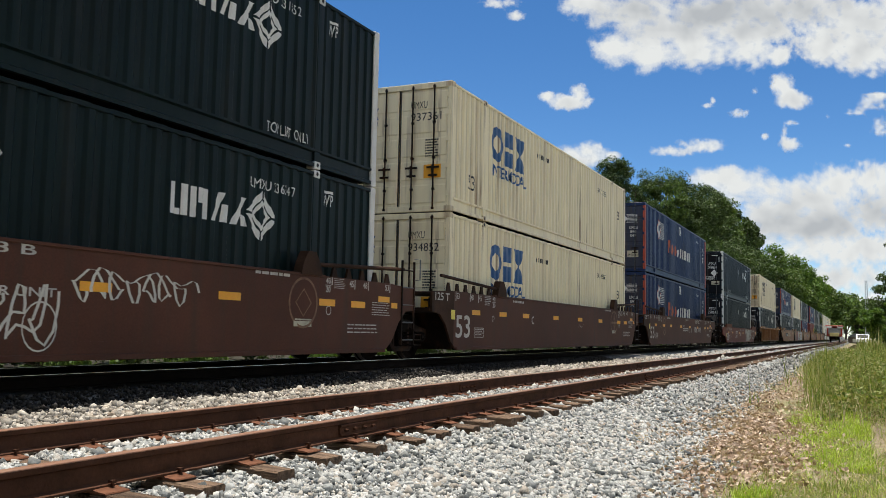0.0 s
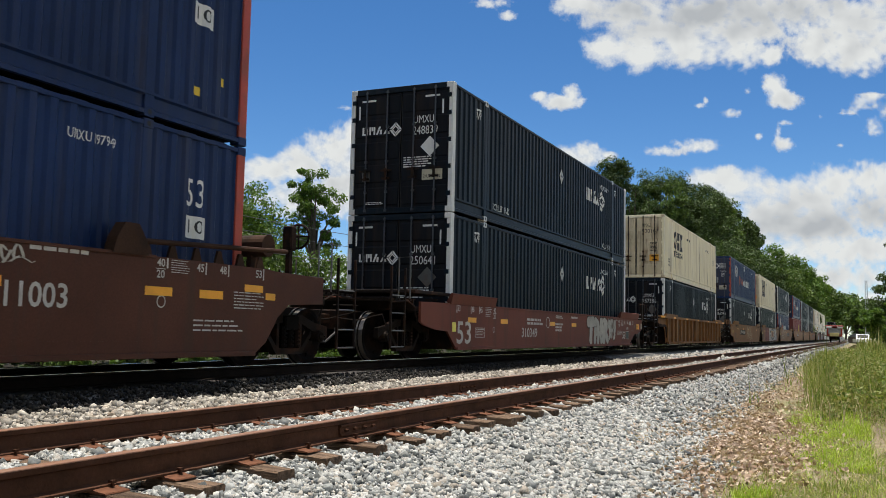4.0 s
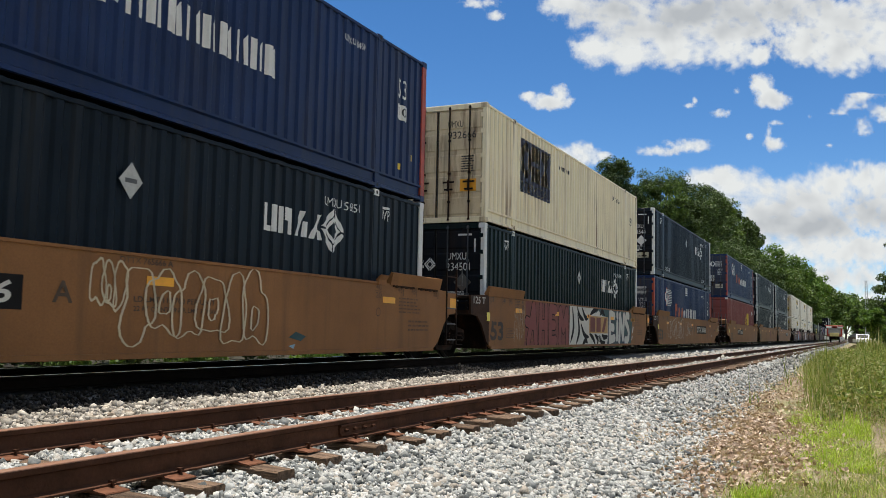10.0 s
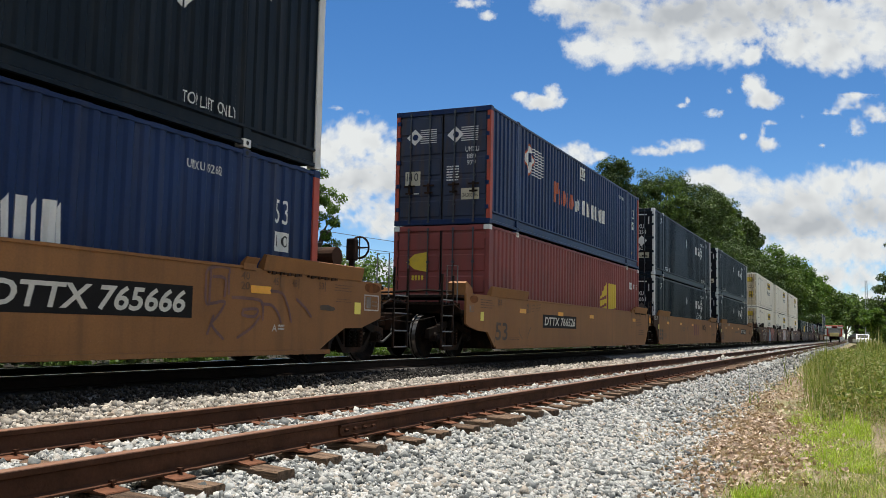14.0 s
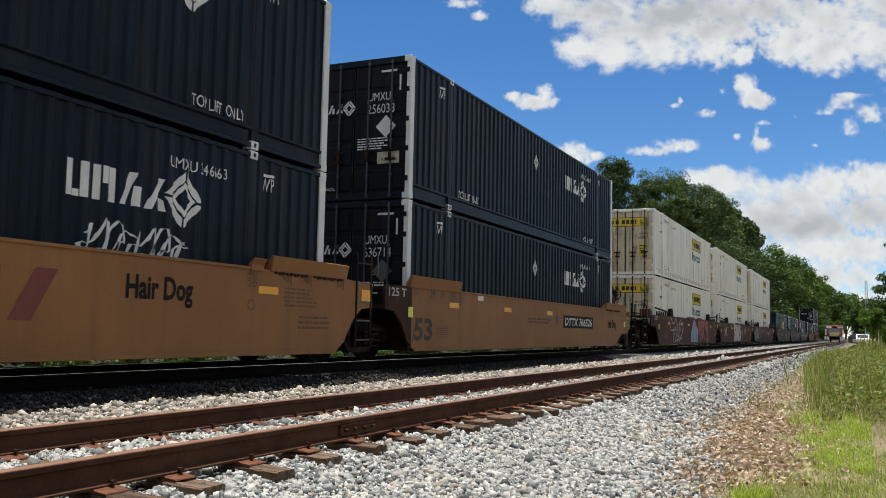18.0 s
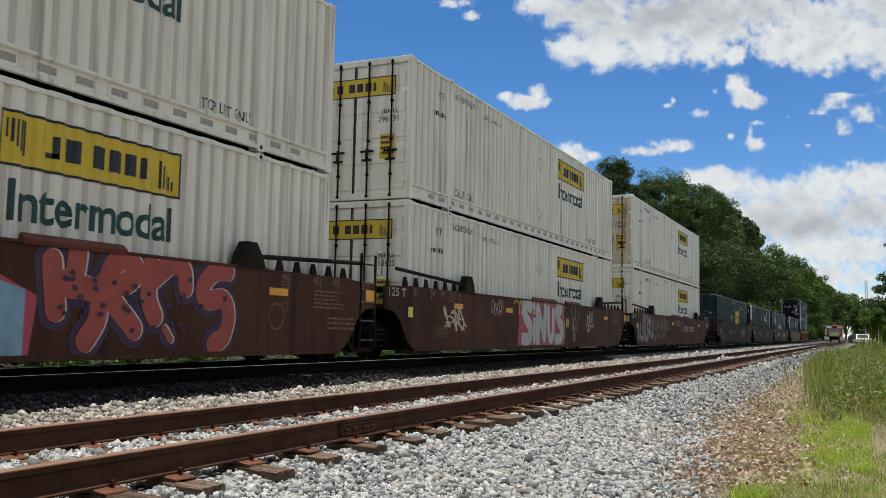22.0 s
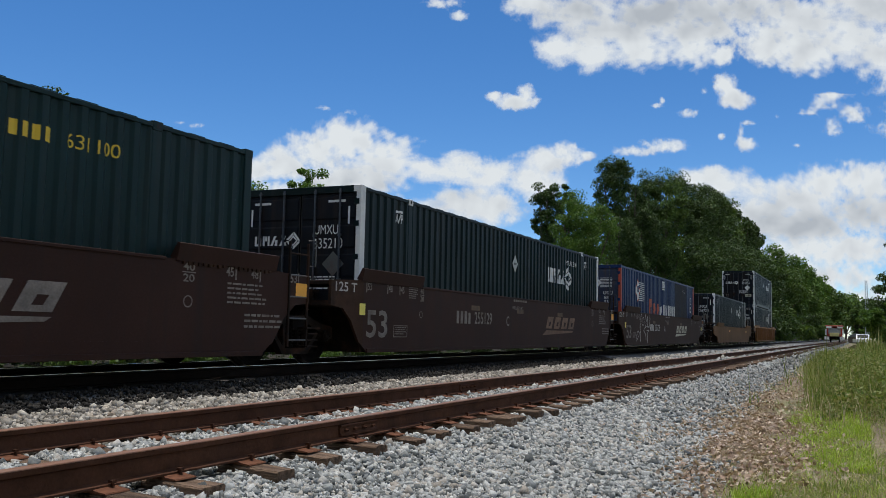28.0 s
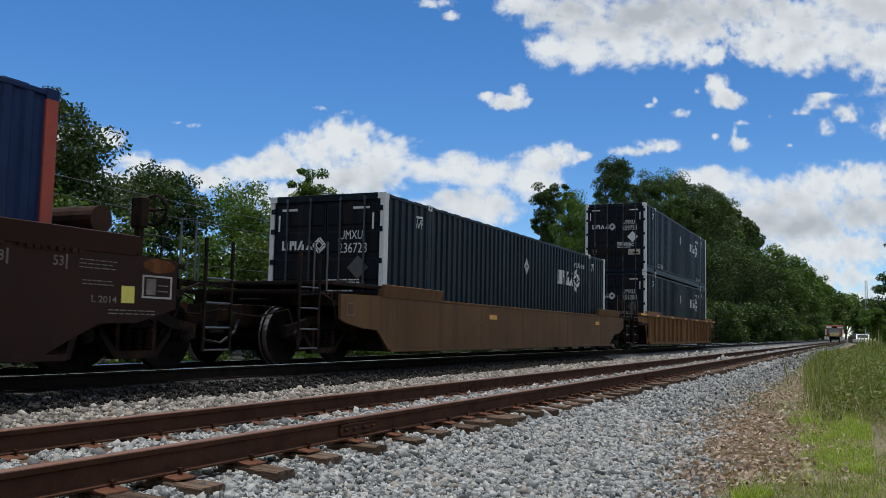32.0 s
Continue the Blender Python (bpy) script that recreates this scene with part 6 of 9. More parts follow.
def splash(car, pts, mat, lift, label):
    """One sprayed patch with a straight-edged outline, in metres on the car's side."""
    bm = bmesh.new()
    bm.faces.new([bm.verts.new((FACE + lift, y, z)) for y, z in pts])
    return part("graffiti", bm, M[mat], car, label)


def front_marks(car, mat, big=True, shift=0.0, low=0.0):
    d = shift
    for t, y in (("53", -0.08), ("48", 0.70), ("45", 1.18)):
        say(car, t, mat, (y + d, y + d + 0.15, 1.32 - low, 1.45 - low))
        flat(car, [rect(0, 0, 1, 1)], mat, (y + d - 0.05, y + d - 0.02, 1.28 - low, 1.47 - low))
    flat(car, lines(6, 3, 0.42), mat, (1.52 + d, 1.90 + d, 1.22 - low, 1.46 - low), name="small_print")
    say(car, "40", mat, (2.02 + d, 2.18 + d, 1.345 - low, 1.45 - low))
    say(car, "20", mat, (2.02 + d, 2.18 + d, 1.20 - low, 1.305 - low))
    flat(car, [rect(0, 0, 1, 1)], mat, (2.0 + d, 2.2 + d, 1.318 - low, 1.332 - low))
    flat(car, ring(14, 0.8, 1), mat, (1.99 + d, 2.13 + d, 0.87 - low, 1.01 - low))
    if big:
        say(car, "53", mat, (-0.10 + d, 0.68 + d, 0.49 - low / 2, 0.98 - low / 2))
    flat(car, [rect(0, 0, 1, 0.06), rect(0, 0.94, 1, 1), rect(0, 0.06, 0.03, 0.94), rect(0.97, 0.06, 1, 0.94)], mat, (0.92 + d, 1.48 + d, 0.50, 0.72), name="print_box")
    flat(car, lines(4, 5, 0.42), mat, (0.97 + d, 1.43 + d, 0.53, 0.69), name="small_print")
    tape(car, (-0.35 + d, 0.88 - low), (0.2, 0.2), M["reflector_yellow"])


def end_marks_front(car, mat, prints):
    """Marks on a side whose front wing stays bare: load lines, tag, framed label and rust patch."""
    flat(car, [rect(0, 0, 0.12, 1)], mat, (0.07, 0.25, 1.25, 1.43))
    say(car, "53", mat, (0.12, 0.31, 1.27, 1.39))
    say(car, "53", mat, (-0.09, 0.71, 0.43, 0.86))
    brush(car, [[(-0.16, 0.40), (-0.05, 0.62), (0.02, 0.86)]], 0.014, mat, 0.001, "", name="painted_mark")
    flat(car, lines(4, 6, 0.4), prints, (-1.04, -0.21, 1.14, 1.37), name="small_print")
    flat(car, lines(2, 5, 0.4), prints, (0.79, 1.62, 0.42, 0.50), name="small_print")
    say(car, "40", mat, (2.12, 2.28, 1.27, 1.39))
    say(car, "20", mat, (2.12, 2.28, 1.14, 1.24))
    flat(car, [rect(0, 0, 1, 1)], mat, (2.34, 2.37, 1.14, 1.39))
    flat(car, lines(6, 3, 0.4), prints, (2.48, 2.72, 1.16, 1.39), name="small_print")
    flat(car, lines(5, 9, 0.3), prints, (2.85, 3.25, 1.20, 1.40), name="small_print")
    brush(car, [[(1.53, 0.73), (1.58, 0.60), (1.77, 0.48)], [(2.42, 0.76), (2.24, 0.60), (2.19, 0.49)]], 0.011, mat, 0.001, "rust lines of a welded repair", name="weld_scar")
    tape(car, (-1.04, 0.88), (0.2, 0.2), M["reflector_yellow"])
    flat(car, [blob(0.5, 0.5, 0.5, 0.5, 4, square=0.95, rough=0.1)], "rusty_label", (-1.66, -1.2, 1.26, 1.44), name="rust_patch", label="rust-orange patch of bare primer")
    label_frame(car, (-1.71, -1.43, 1.07, 1.22), "stencil_dim", "stencil_dim")


def label_frame(car, b, line, inner):
    flat(car, [rect(0, 0, 1, 0.08), rect(0, 0.92, 1, 1), rect(0, 0.08, 0.06, 0.92), rect(0.94, 0.08, 1, 0.92)], line, b, 0.001, "label_frame", "thin-framed inspection label")
    y0, y1, z0, z1 = b
    w, h = y1 - y0, z1 - z0
    flat(car, [rect(0.14, 0.15, 0.45, 0.85), rect(0.52, 0.55, 0.86, 0.6), rect(0.52, 0.3, 0.86, 0.35)], inner, (y0, y1, z0, z1), 0.002, "small_print")


def end_marks_rear(car, mat, prints, d=0.0):
    """Marks on a side that ends at a coupler: load lines, faint print, tag, framed label and rust patch."""
    say(car, "40", mat, (13.86 + d, 14.06 + d, 1.30, 1.41))
    say(car, "20", mat, (13.86 + d, 14.06 + d, 1.16, 1.27))
    for t, y in (("45", 14.62), ("48", 15.11), ("53", 15.87)):
        say(car, t, mat, (y + d, y + d + 0.14, 1.26, 1.37))
        flat(car, [rect(0, 0, 1, 1)], mat, (y + d + 0.17, y + d + 0.195, 1.23, 1.39))
    flat(car, lines(3, 8, 0.3), prints, (16.35, 16.98, 1.23, 1.36), name="small_print")
    flat(car, lines(2, 9, 0.3), prints, (16.40, 16.90, 1.05, 1.13), name="small_print")
    tape(car, (17.0, 0.89), (0.21, 0.2), M["reflector_yellow"])
    flat(car, [blob(0.5, 0.5, 0.5, 0.5, 7, square=0.95, rough=0.08)], "rusty_label", (17.34, 17.88, 1.27, 1.45), name="rust_patch", label="rust-orange patch of bare primer")
    label_frame(car, (17.33, 17.85, 0.96, 1.24), "stencil_white", "stencil_dim")


def rear_marks(car, mat, low=0.0, d=0.0):
    say(car, "40", mat, (14.5 + d, 14.72 + d, 1.345 - low, 1.45 - low))
    say(car, "20", mat, (14.5 + d, 14.72 + d, 1.20 - low, 1.305 - low))
    flat(car, [rect(0, 0, 1, 1)], mat, (14.48 + d, 14.74 + d, 1.318 - low, 1.332 - low))
    for t, y in (("45", 15.36 + d), ("48", 15.92 + d), ("53", 16.9 + d)):
        say(car, t, mat, (y, y + 0.17, 1.32 - low, 1.45 - low))
        flat(car, [rect(0, 0, 1, 1)], mat, (y + 0.2, y + 0.23, 1.28 - low, 1.47 - low))
    flat(car, lines(5, 8, 0.42), mat, (15.4 + d, 16.3 + d, 0.92 - low, 1.24 - low), name="small_print")
    flat(car, lines(3, 9, 0.42), mat, (15.8 + d, 16.75 + d, 0.58 - low / 2, 0.82 - low / 2), name="small_print")
    flat(car, ring(14, 0.8, 1), mat, (14.52 + d, 14.70 + d, 0.87 - low, 1.03 - low))
    tape(car, (17.05, 1.12 - low), (0.35, 0.2), M["reflector"])


def tapes(car, ys, z=1.0, mat="reflector"):
    for y in ys:
        tape(car, (y, z), (0.48, 0.11), M[mat])


def plate_number(car, number, y, z0=0.77, z1=1.13, letter=""):
    flat(car, [rect(0, 0, 1, 1)], "spray_black", (y, y + 3.2, z0, z1), -0.001, "number_panel", "black painted number panel")
    say(car, "DTTX " + number, "spray_white", (y + 0.14, y + 3.06, z0 + 0.06, z1 - 0.06), 0.002, 0.022, 0.18)
    if letter:
        say(car, letter, "stencil", (y - 0.75, y - 0.5, z0 + 0.09, z1 - 0.04))


def load_print(car, mat, y, seed=4):
    flat(car, lines(2, seed, 0.6), mat, (y, y + 1.4, 0.80, 1.0), name="small_print")
    flat(car, ring(16, 0.86, 1), mat, (y + 1.55, y + 1.88, 0.76, 1.07))


def slant_mark(car, y, mat="decal_cream"):
    """The railway's mark: four leaning blocks over a wedge."""
    s = []
    for i in range(4):
        x = 0.09 + i * 0.225
        s.append([(x, 0.36), (x + 0.165, 0.36), (x + 0.225, 1), (x + 0.06, 1)])
    s.append([(0.0, 0.0), (0.9, 0.16), (0.93, 0.26), (0.10, 0.26)])
    flat(car, s, mat, (y, y + 3.1, 0.57, 1.08))
    q = [[(x + 0.075, 0.5), (x + 0.125, 0.5), (x + 0.15, 0.72), (x + 0.10, 0.72)] for x in (0.09, 0.315, 0.54, 0.765)]
    flat(car, q, "brown_grimy", (y, y + 3.1, 0.57, 1.08), 0.002)


def road_number(car, number, y, letter, mat="stencil_white"):
    flat(car, bars(4, 0.25, seed=3), mat, (y, y + 0.85, 0.80, 1.07))
    say(car, number, mat, (y + 1.0, y + 2.05, 0.80, 1.07))
    if letter:
        say(car, letter, mat, (y - 1.0 if y > 9 else y + 3.0, y - 0.8 if y > 9 else y + 3.2, 0.78, 1.02))


W1, W2, W3, W4, W5, W6, W7, W8, W9, W10, W11, W12, W13, W14, W15, W16, W17, W18, W19 = WELLS
# first brown set
for k, w in enumerate((W1, W2, W3)):
    front_marks(w, "stencil_white")
    say(w, "40", "stencil_white", (14.19, 14.33, 1.36, 1.46))
    say(w, "20", "stencil_white", (14.19, 14.33, 1.22, 1.32))
    flat(w, [rect(0, 0, 0.8, 0.06), rect(0.86, 0.1, 1, 1)], "stencil_white", (14.17, 14.39, 1.33, 1.47))
    flat(w, lines(6, 8, 0.34), "stencil_white", (14.44, 14.79, 1.28, 1.46), name="small_print")
    for t, y in (("45", 14.93), ("48", 15.40), ("53", 16.20)):
        say(w, t, "stencil_white", (y, y + 0.14, 1.34, 1.45))
        flat(w, [rect(0, 0, 1, 1)], "stencil_white", (y + 0.17, y + 0.195, 1.31, 1.47))
    flat(w, lines(6, 9 + k, 0.34), "stencil_white", (15.72, 16.40, 0.86, 1.12), name="small_print")
    flat(w, lines(3, 4 + k, 0.34), "stencil_white", (14.90, 15.94, 0.53, 0.72), name="small_print")
    flat(w, ring(14, 0.8, 1), "stencil_white", (14.21, 14.37, 0.85, 1.01))
    tape(w, (15.95, 1.13), (0.43, 0.1), M["reflector"])
    tape(w, (16.45, 1.03), (0.24, 0.1), M["reflector"])
    tapes(w, (0.78, 2.47, 4.13, 6.66, 9.1, 11.5, 14.0, 15.0))
    flat(w, lines(1, 7 + k, 0.9), "stencil_white", (3.4, 4.3, 1.36, 1.42), name="small_print")
    flat(w, lines(1, 17 + k, 0.9), "stencil_white", (12.3, 13.2, 1.40, 1.45), name="small_print")
flat(W1, scrawl(3, 7, 0.010), "spray_white", (8.9, 11.1, 0.86, 1.30), name="graffiti", label="pale scrawled spray-can line")
flat(W1, scrawl(4, 3, 0.02) + [[(0.5 + 0.5 * a, 0.7 * b) for a, b in s] for s in ring(20, 0.93, 1.0)], "spray_white", (7.9, 8.82, 0.33, 1.1), name="graffiti", label="pale scrawled spray-can line")
flat(W1, ring(24, 0.9, 1.0, 1, 1) + ring(4, 0.5, 0.56), "decal_faint", (13.15, 13.96, 0.63, 1.43), name="round_emblem")
flat(W1, [rect(0, 0, 0.9, 0.7), rect(0.05, 0.8, 0.9, 1)], "decal_cream", (13.3, 13.85, 0.66, 0.78), 0.001, "emblem_band")
say(W1, "55500 PER UNIT", "stencil_white", (7.2, 8.79, 0.91, 1.01))
say(W1, "003 B", "stencil_white", (7.6, 8.5, 1.34, 1.45))
flat(W2, ring(24, 0.9, 1.0, 1, 1) + ring(4, 0.5, 0.56) + [rect(0.46, 0.1, 0.54, 0.9), rect(0.1, 0.46, 0.9, 0.54)], "decal_faint", (13.1, 14.05, 0.63, 1.43), name="round_emblem")
flat(W2, [rect(0, 0, 0.9, 0.7), rect(0.05, 0.8, 0.9, 1)], "decal_cream", (13.3, 13.85, 0.66, 0.76), 0.001, "emblem_band")
say(W2, "C", "stencil_white", (4.82, 5.0, 0.85, 1.06))
flat(W2, [blob(0.5, 0.5, 0.03, 0.03, 1), blob(0.3, 0.6, 0.02, 0.03, 2)] + ribbon([(0.1, 0.3), (0.4, 0.6), (0.6, 0.4), (0.9, 0.7)], 0.01), "spray_silver", (9.0, 9.8, 0.65, 1.05), name="graffiti", label="small pale spray mark")
road_number(W3, "211003", 10.78, "A")
load_print(W3, "stencil_white", 7.45)
say(W3, "LD LMT", "stencil_white", (7.45, 7.95, 1.06, 1.14))
say(W3, "211003 A", "stencil_white", (8.1, 8.86, 1.36, 1.44))
flat(W3, scrawl(8, 9, 0.012), "spray_silver", (10.8, 12.4, 1.22, 1.45), name="graffiti", label="faint pale scrawl")
flat(W3, ring(24, 0.84, 1.0) + ring(4, 0.45, 0.55), "decal_faint", (2.45, 3.2, 0.62, 1.40), name="round_emblem")
# red oxide car with its silver bubble shapes
front_marks(W4, "stencil_white", low=0.26)
say(W4, "40", "stencil_white", (14.16, 14.32, 1.03, 1.14))
say(W4, "20", "stencil_white", (14.16, 14.32, 0.88, 0.99))
flat(W4, [rect(0, 0, 0.8, 0.06), rect(0.86, 0.1, 1, 1)], "stencil_white", (14.14, 14.37, 0.96, 1.15))
flat(W4, lines(6, 8, 0.34), "stencil_white", (14.48, 14.89, 0.92, 1.12), name="small_print")
for t, y in (("45", 14.95), ("48", 15.42), ("53", 16.22)):
    say(W4, t, "stencil_white", (y, y + 0.15, 1.0, 1.12))
    flat(W4, [rect(0, 0, 1, 1)], "stencil_white", (y + 0.17, y + 0.20, 0.98, 1.15))
flat(W4, [blob(0.65, 0.5, 0.36, 0.5, 3), rect(0.0, 0.45, 0.2, 0.55)], "spray_silver_pale", (15.72, 16.03, 0.96, 1.13), name="graffiti", label="small pale spray mark")
say(W4, "L 73-4", "stencil_white", (15.36, 15.65, 0.81, 0.89))
say(W4, "E", "stencil_faded", (15.84, 16.02, 0.60, 0.77), shear=0.15)
flat(W4, lines(4, 5, 0.34), "stencil_white", (14.0, 14.72, 0.58, 0.75), name="small_print")
flat(W4, lines(1, 6, 0.6), "stencil_white", (13.75, 14.11, 1.10, 1.14), name="small_print")
flat(W4, lines(1, 3, 0.6), "stencil_dim", (16.1, 16.55, 0.74, 0.78), name="small_print")
tape(W4, (16.97, 0.83), (0.48, 0.2), M["reflector"])
label_frame(W4, (16.99, 17.2, 0.85, 1.01), "stencil", "stencil")
tape(W4, (17.72, 0.86), (0.17, 0.2), M["decal_cream"])
label_frame(W4, (16.58, 16.76, 0.88, 0.97), "stencil_dim", "stencil_dim")
for letter, w in (([[(10.2, 1.0), (10.8, 1.02)], [(10.55, 0.95), (10.5, 0.45)]], 0.17), ([[(11.1, 1.03), (11.0, 0.43)], [(11.1, 1.0), (11.4, 0.9), (11.25, 0.7)], [(11.42, 0.62), (11.38, 0.42)]], 0.15), ([[(11.75, 1.03), (11.7, 0.7), (11.8, 0.43)], [(12.0, 1.02), (12.05, 0.44)]], 0.15),
                  ([[(12.21, 1.03), (12.16, 0.43)], [(12.26, 1.02), (12.51, 0.92), (12.31, 0.72), (12.61, 0.44)]], 0.15), ([[(12.76, 0.90), (12.80, 1.08), (12.86, 0.92), (12.94, 1.08), (12.98, 0.86)], [(12.81, 1.02), (12.84, 0.84)]], 0.085), ([[(13.11, 1.08), (13.17, 0.98), (13.26, 1.09)], [(13.18, 0.98), (13.20, 0.84)]], 0.075),
                  ([[(13.48, 0.86), (13.50, 1.08), (13.57, 0.96), (13.66, 1.08), (13.68, 0.86)]], 0.075), ([[(12.99, 0.76), (12.87, 0.72), (12.97, 0.60), (12.85, 0.50)]], 0.085), ([[(13.10, 0.76), (13.28, 0.76)], [(13.20, 0.74), (13.18, 0.54)]], 0.07), ([[(13.66, 0.76), (13.50, 0.72), (13.62, 0.60), (13.48, 0.50)]], 0.085)):
    brush(W4, letter, w + 0.025, "spray_black", 0.0, "black spray-painted outline")
    brush(W4, letter, w, "spray_silver", 0.0025, "silver spray-painted letter")
for y, z in ((11.1, 0.85), (12.05, 0.95), (12.55, 0.9), (11.85, 0.55)):
    brush(W4, [[(y - 0.05, z), (y, z + 0.04), (y + 0.05, z)], [(y, z + 0.06), (y, z - 0.06)]], 0.01, "spray_black", 0.006, "thin black spray-can line")
say(W4, "310349", "stencil_white", (4.0, 5.21, 0.51, 0.75))
load_print(W4, "stencil_white", 4.4, 6)
flat(W4, lines(3, 12, 0.6), "stencil_white", (6.8, 7.5, 0.65, 0.91), name="small_print")
flat(W4, lines(2, 13, 0.6), "stencil_white", (6.83, 7.5, 1.03, 1.13), name="small_print")
flat(W4, lines(1, 14, 0.8), "stencil_white", (8.3, 9.0, 1.06, 1.13), name="small_print")
say(W4, "53", "stencil_white", (14.74, 15.16, 0.47, 0.73), shear=0.18)
flat(W4, [rect(0, 0, 1, 1)], "green", (15.24, 15.7, 0.48, 0.72), name="print_box", label="dark green filled print box")
flat(W4, [rect(0, 0, 1, 0.05), rect(0, 0.95, 1, 1), rect(0, 0.05, 0.02, 0.95), rect(0.98, 0.05, 1, 0.95)], "stencil_white", (15.22, 15.72, 0.46, 0.74), 0.001, name="print_box")
tapes(W4, (6.28, 8.38, 2.5, 0.5), 0.83)
# ribbed cars
for w in (W5, W19):
    say(w, "20", "stencil", (2.2, 2.42, 1.16, 1.27)).location.x = -0.10
    say(w, "40", "stencil", (2.2, 2.42, 1.0, 1.11)).location.x = -0.10
    flat(w, bars(4, 0.3, seed=5), "stencil", (2.75, 3.55, 0.95, 1.13)).location.x = -0.10
    flat(w, lines(2, 4), "stencil", (4.15, 4.8, 0.95, 1.13), name="small_print").location.x = -0.10
# old mustard set
for w in (W6, W7, W8, W9, W10, W11, W18):
    if w is W18:
        label_frame(w, (-1.66, -1.40, 0.86, 1.08), "stencil_dim", "stencil_tan")
        flat(w, lines(3, 6, 0.4), "stencil_tan", (3.2, 4.4, 0.78, 1.0), name="small_print")
        tapes(w, (4.8, 14.09), 0.92)
        continue
    if w in (W6, W9):
        end_marks_front(w, "stencil", "stencil_tan")
    else:
        front_marks(w, "stencil", big=False)
        say(w, "53", "stencil_bold", (-0.09, 0.73, 0.43, 0.88), bold=0.03)
        brush(w, [[(-0.16, 0.42), (-0.06, 0.66), (0.0, 0.88)]], 0.016, "stencil_bold", 0.001, "", name="painted_mark")
    if w in (W8, W11):
        end_marks_rear(w, "stencil_tan", "stencil_tan")
    else:
        rear_marks(w, "stencil_tan", d=-0.68)
    tapes(w, (1.57, 4.8, 8.1, 14.09) if w is not W11 else (1.57, 4.8, 8.1), 1.12)
say(W8, "A", "stencil_white", (14.63, 14.75, 0.58, 0.68))
flat(W8, lines(2, 3, 0.6), "stencil_white", (14.78, 14.94, 0.585, 0.68), name="small_print")
flat(W8, [blob(0.5, 0.5, 0.5, 0.5, 9)], "stencil", (15.9, 16.35, 0.92, 1.01), name="stain", label="dark smudge round a small label")
plate_number(W6, "765666", 3.12)
say(W6, "A", "stencil", (6.7, 6.98, 0.86, 1.10))
TAG = [[(0.45, 1.44), (0.62, 1.46), (0.58, 1.30)], [(0.44, 1.36), (0.70, 1.40)], [(0.72, 1.32), (0.80, 1.47), (0.92, 1.35), (0.76, 1.38)], [(0.95, 1.28), (0.98, 1.46), (1.08, 1.40), (0.98, 1.37), (1.12, 1.26)], [(1.15, 1.45), (1.30, 1.46), (1.22, 1.38), (1.34, 1.30)],
       [(1.34, 1.47), (1.46, 1.46), (1.40, 1.30), (1.55, 1.28)], [(1.58, 1.45), (1.78, 1.44), (1.66, 1.33), (1.86, 1.29)], [(0.60, 1.33), (1.84, 1.38)], [(0.9, 1.42), (1.5, 1.36)], [(1.1, 1.31), (1.12, 1.25)]]
brush(W6, TAG, 0.017, "spray_black", 0.001, "black scrawled spray-can tag", soft=False)
SCRAWL = [[(3.42, 1.22), (3.47, 1.43), (3.60, 1.24), (3.64, 1.44)], [(3.76, 1.40), (3.70, 1.28), (3.80, 1.24), (3.86, 1.38), (3.76, 1.40)], [(3.98, 1.41), (3.92, 1.28), (4.02, 1.23), (4.08, 1.38), (3.98, 1.41)], [(4.18, 1.44), (4.16, 1.21)], [(4.32, 1.40), (4.18, 1.32), (4.36, 1.20)],
          [(4.42, 1.22), (4.48, 1.40), (4.58, 1.26), (4.64, 1.40)], [(4.76, 1.39), (4.70, 1.25), (4.88, 1.24), (4.86, 1.40), (4.76, 1.39)]]
brush(W6, SCRAWL, 0.013, "stencil", 0.001, "dark scrawled spray-can tag")
bubble_lines(W6, (7.25, 7.75, 0.78, 1.40), "spray_cream", 6, 3, 0.025)
bubble_lines(W6, (7.75, 10.5, 0.33, 1.46), "spray_cream", 7, 6)
say(W6, "LD LMT 118,700 PER UNIT", "stencil", (7.9, 9.4, 0.90, 0.98), 0.001)
say(W6, "22 FT CONTAINER LMT 37,000", "stencil", (7.9, 9.4, 0.79, 0.86), 0.001)
say(W6, "DTTX 765666 A", "stencil", (7.65, 8.55, 1.365, 1.44), 0.001)
flat(W6, [[(0, 0.5), (0.4, 1), (1, 0.6), (0.7, 0.2)]], "spray_teal", (11.15, 11.62, 0.40, 0.58), name="graffiti", label="teal paint splash")
flat(W6, [[(0, 0.3), (0.5, 0.5), (0.4, 0.0)]], "spray_blue", (11.15, 11.5, 0.32, 0.46), name="graffiti", label="pale teal paint splash")
# the fully painted unit
RED_LETTERS = [[[(2.55, 0.38), (2.95, 1.33), (3.15, 0.38)], [(2.4, 0.92), (3.0, 0.82)]], [[(3.5, 0.38), (3.55, 1.34)], [(3.55, 0.85), (3.95, 0.85)], [(3.98, 1.34), (4.0, 0.38)]],
               [[(4.4, 1.33), (4.38, 0.4)], [(4.4, 1.32), (4.85, 1.28)], [(4.38, 0.85), (4.75, 0.85)], [(4.38, 0.41), (4.85, 0.43)]], [[(5.25, 0.4), (5.3, 1.28), (5.6, 0.75), (5.9, 1.28), (5.95, 0.4)]]]
splash(W7, [(2.25, 0.28), (2.35, 1.0), (2.3, 1.46), (6.15, 1.46), (6.3, 0.9), (6.1, 0.28)], "spray_maroon", -0.003, "dark red spray-painted ground")
for letter in RED_LETTERS:
    brush(W7, letter, 0.165, "spray_black", -0.001, "black spray-painted outline", soft=False)
    brush(W7, letter, 0.135, "spray_red", 0.002, "dull red spray-painted letter", soft=False)
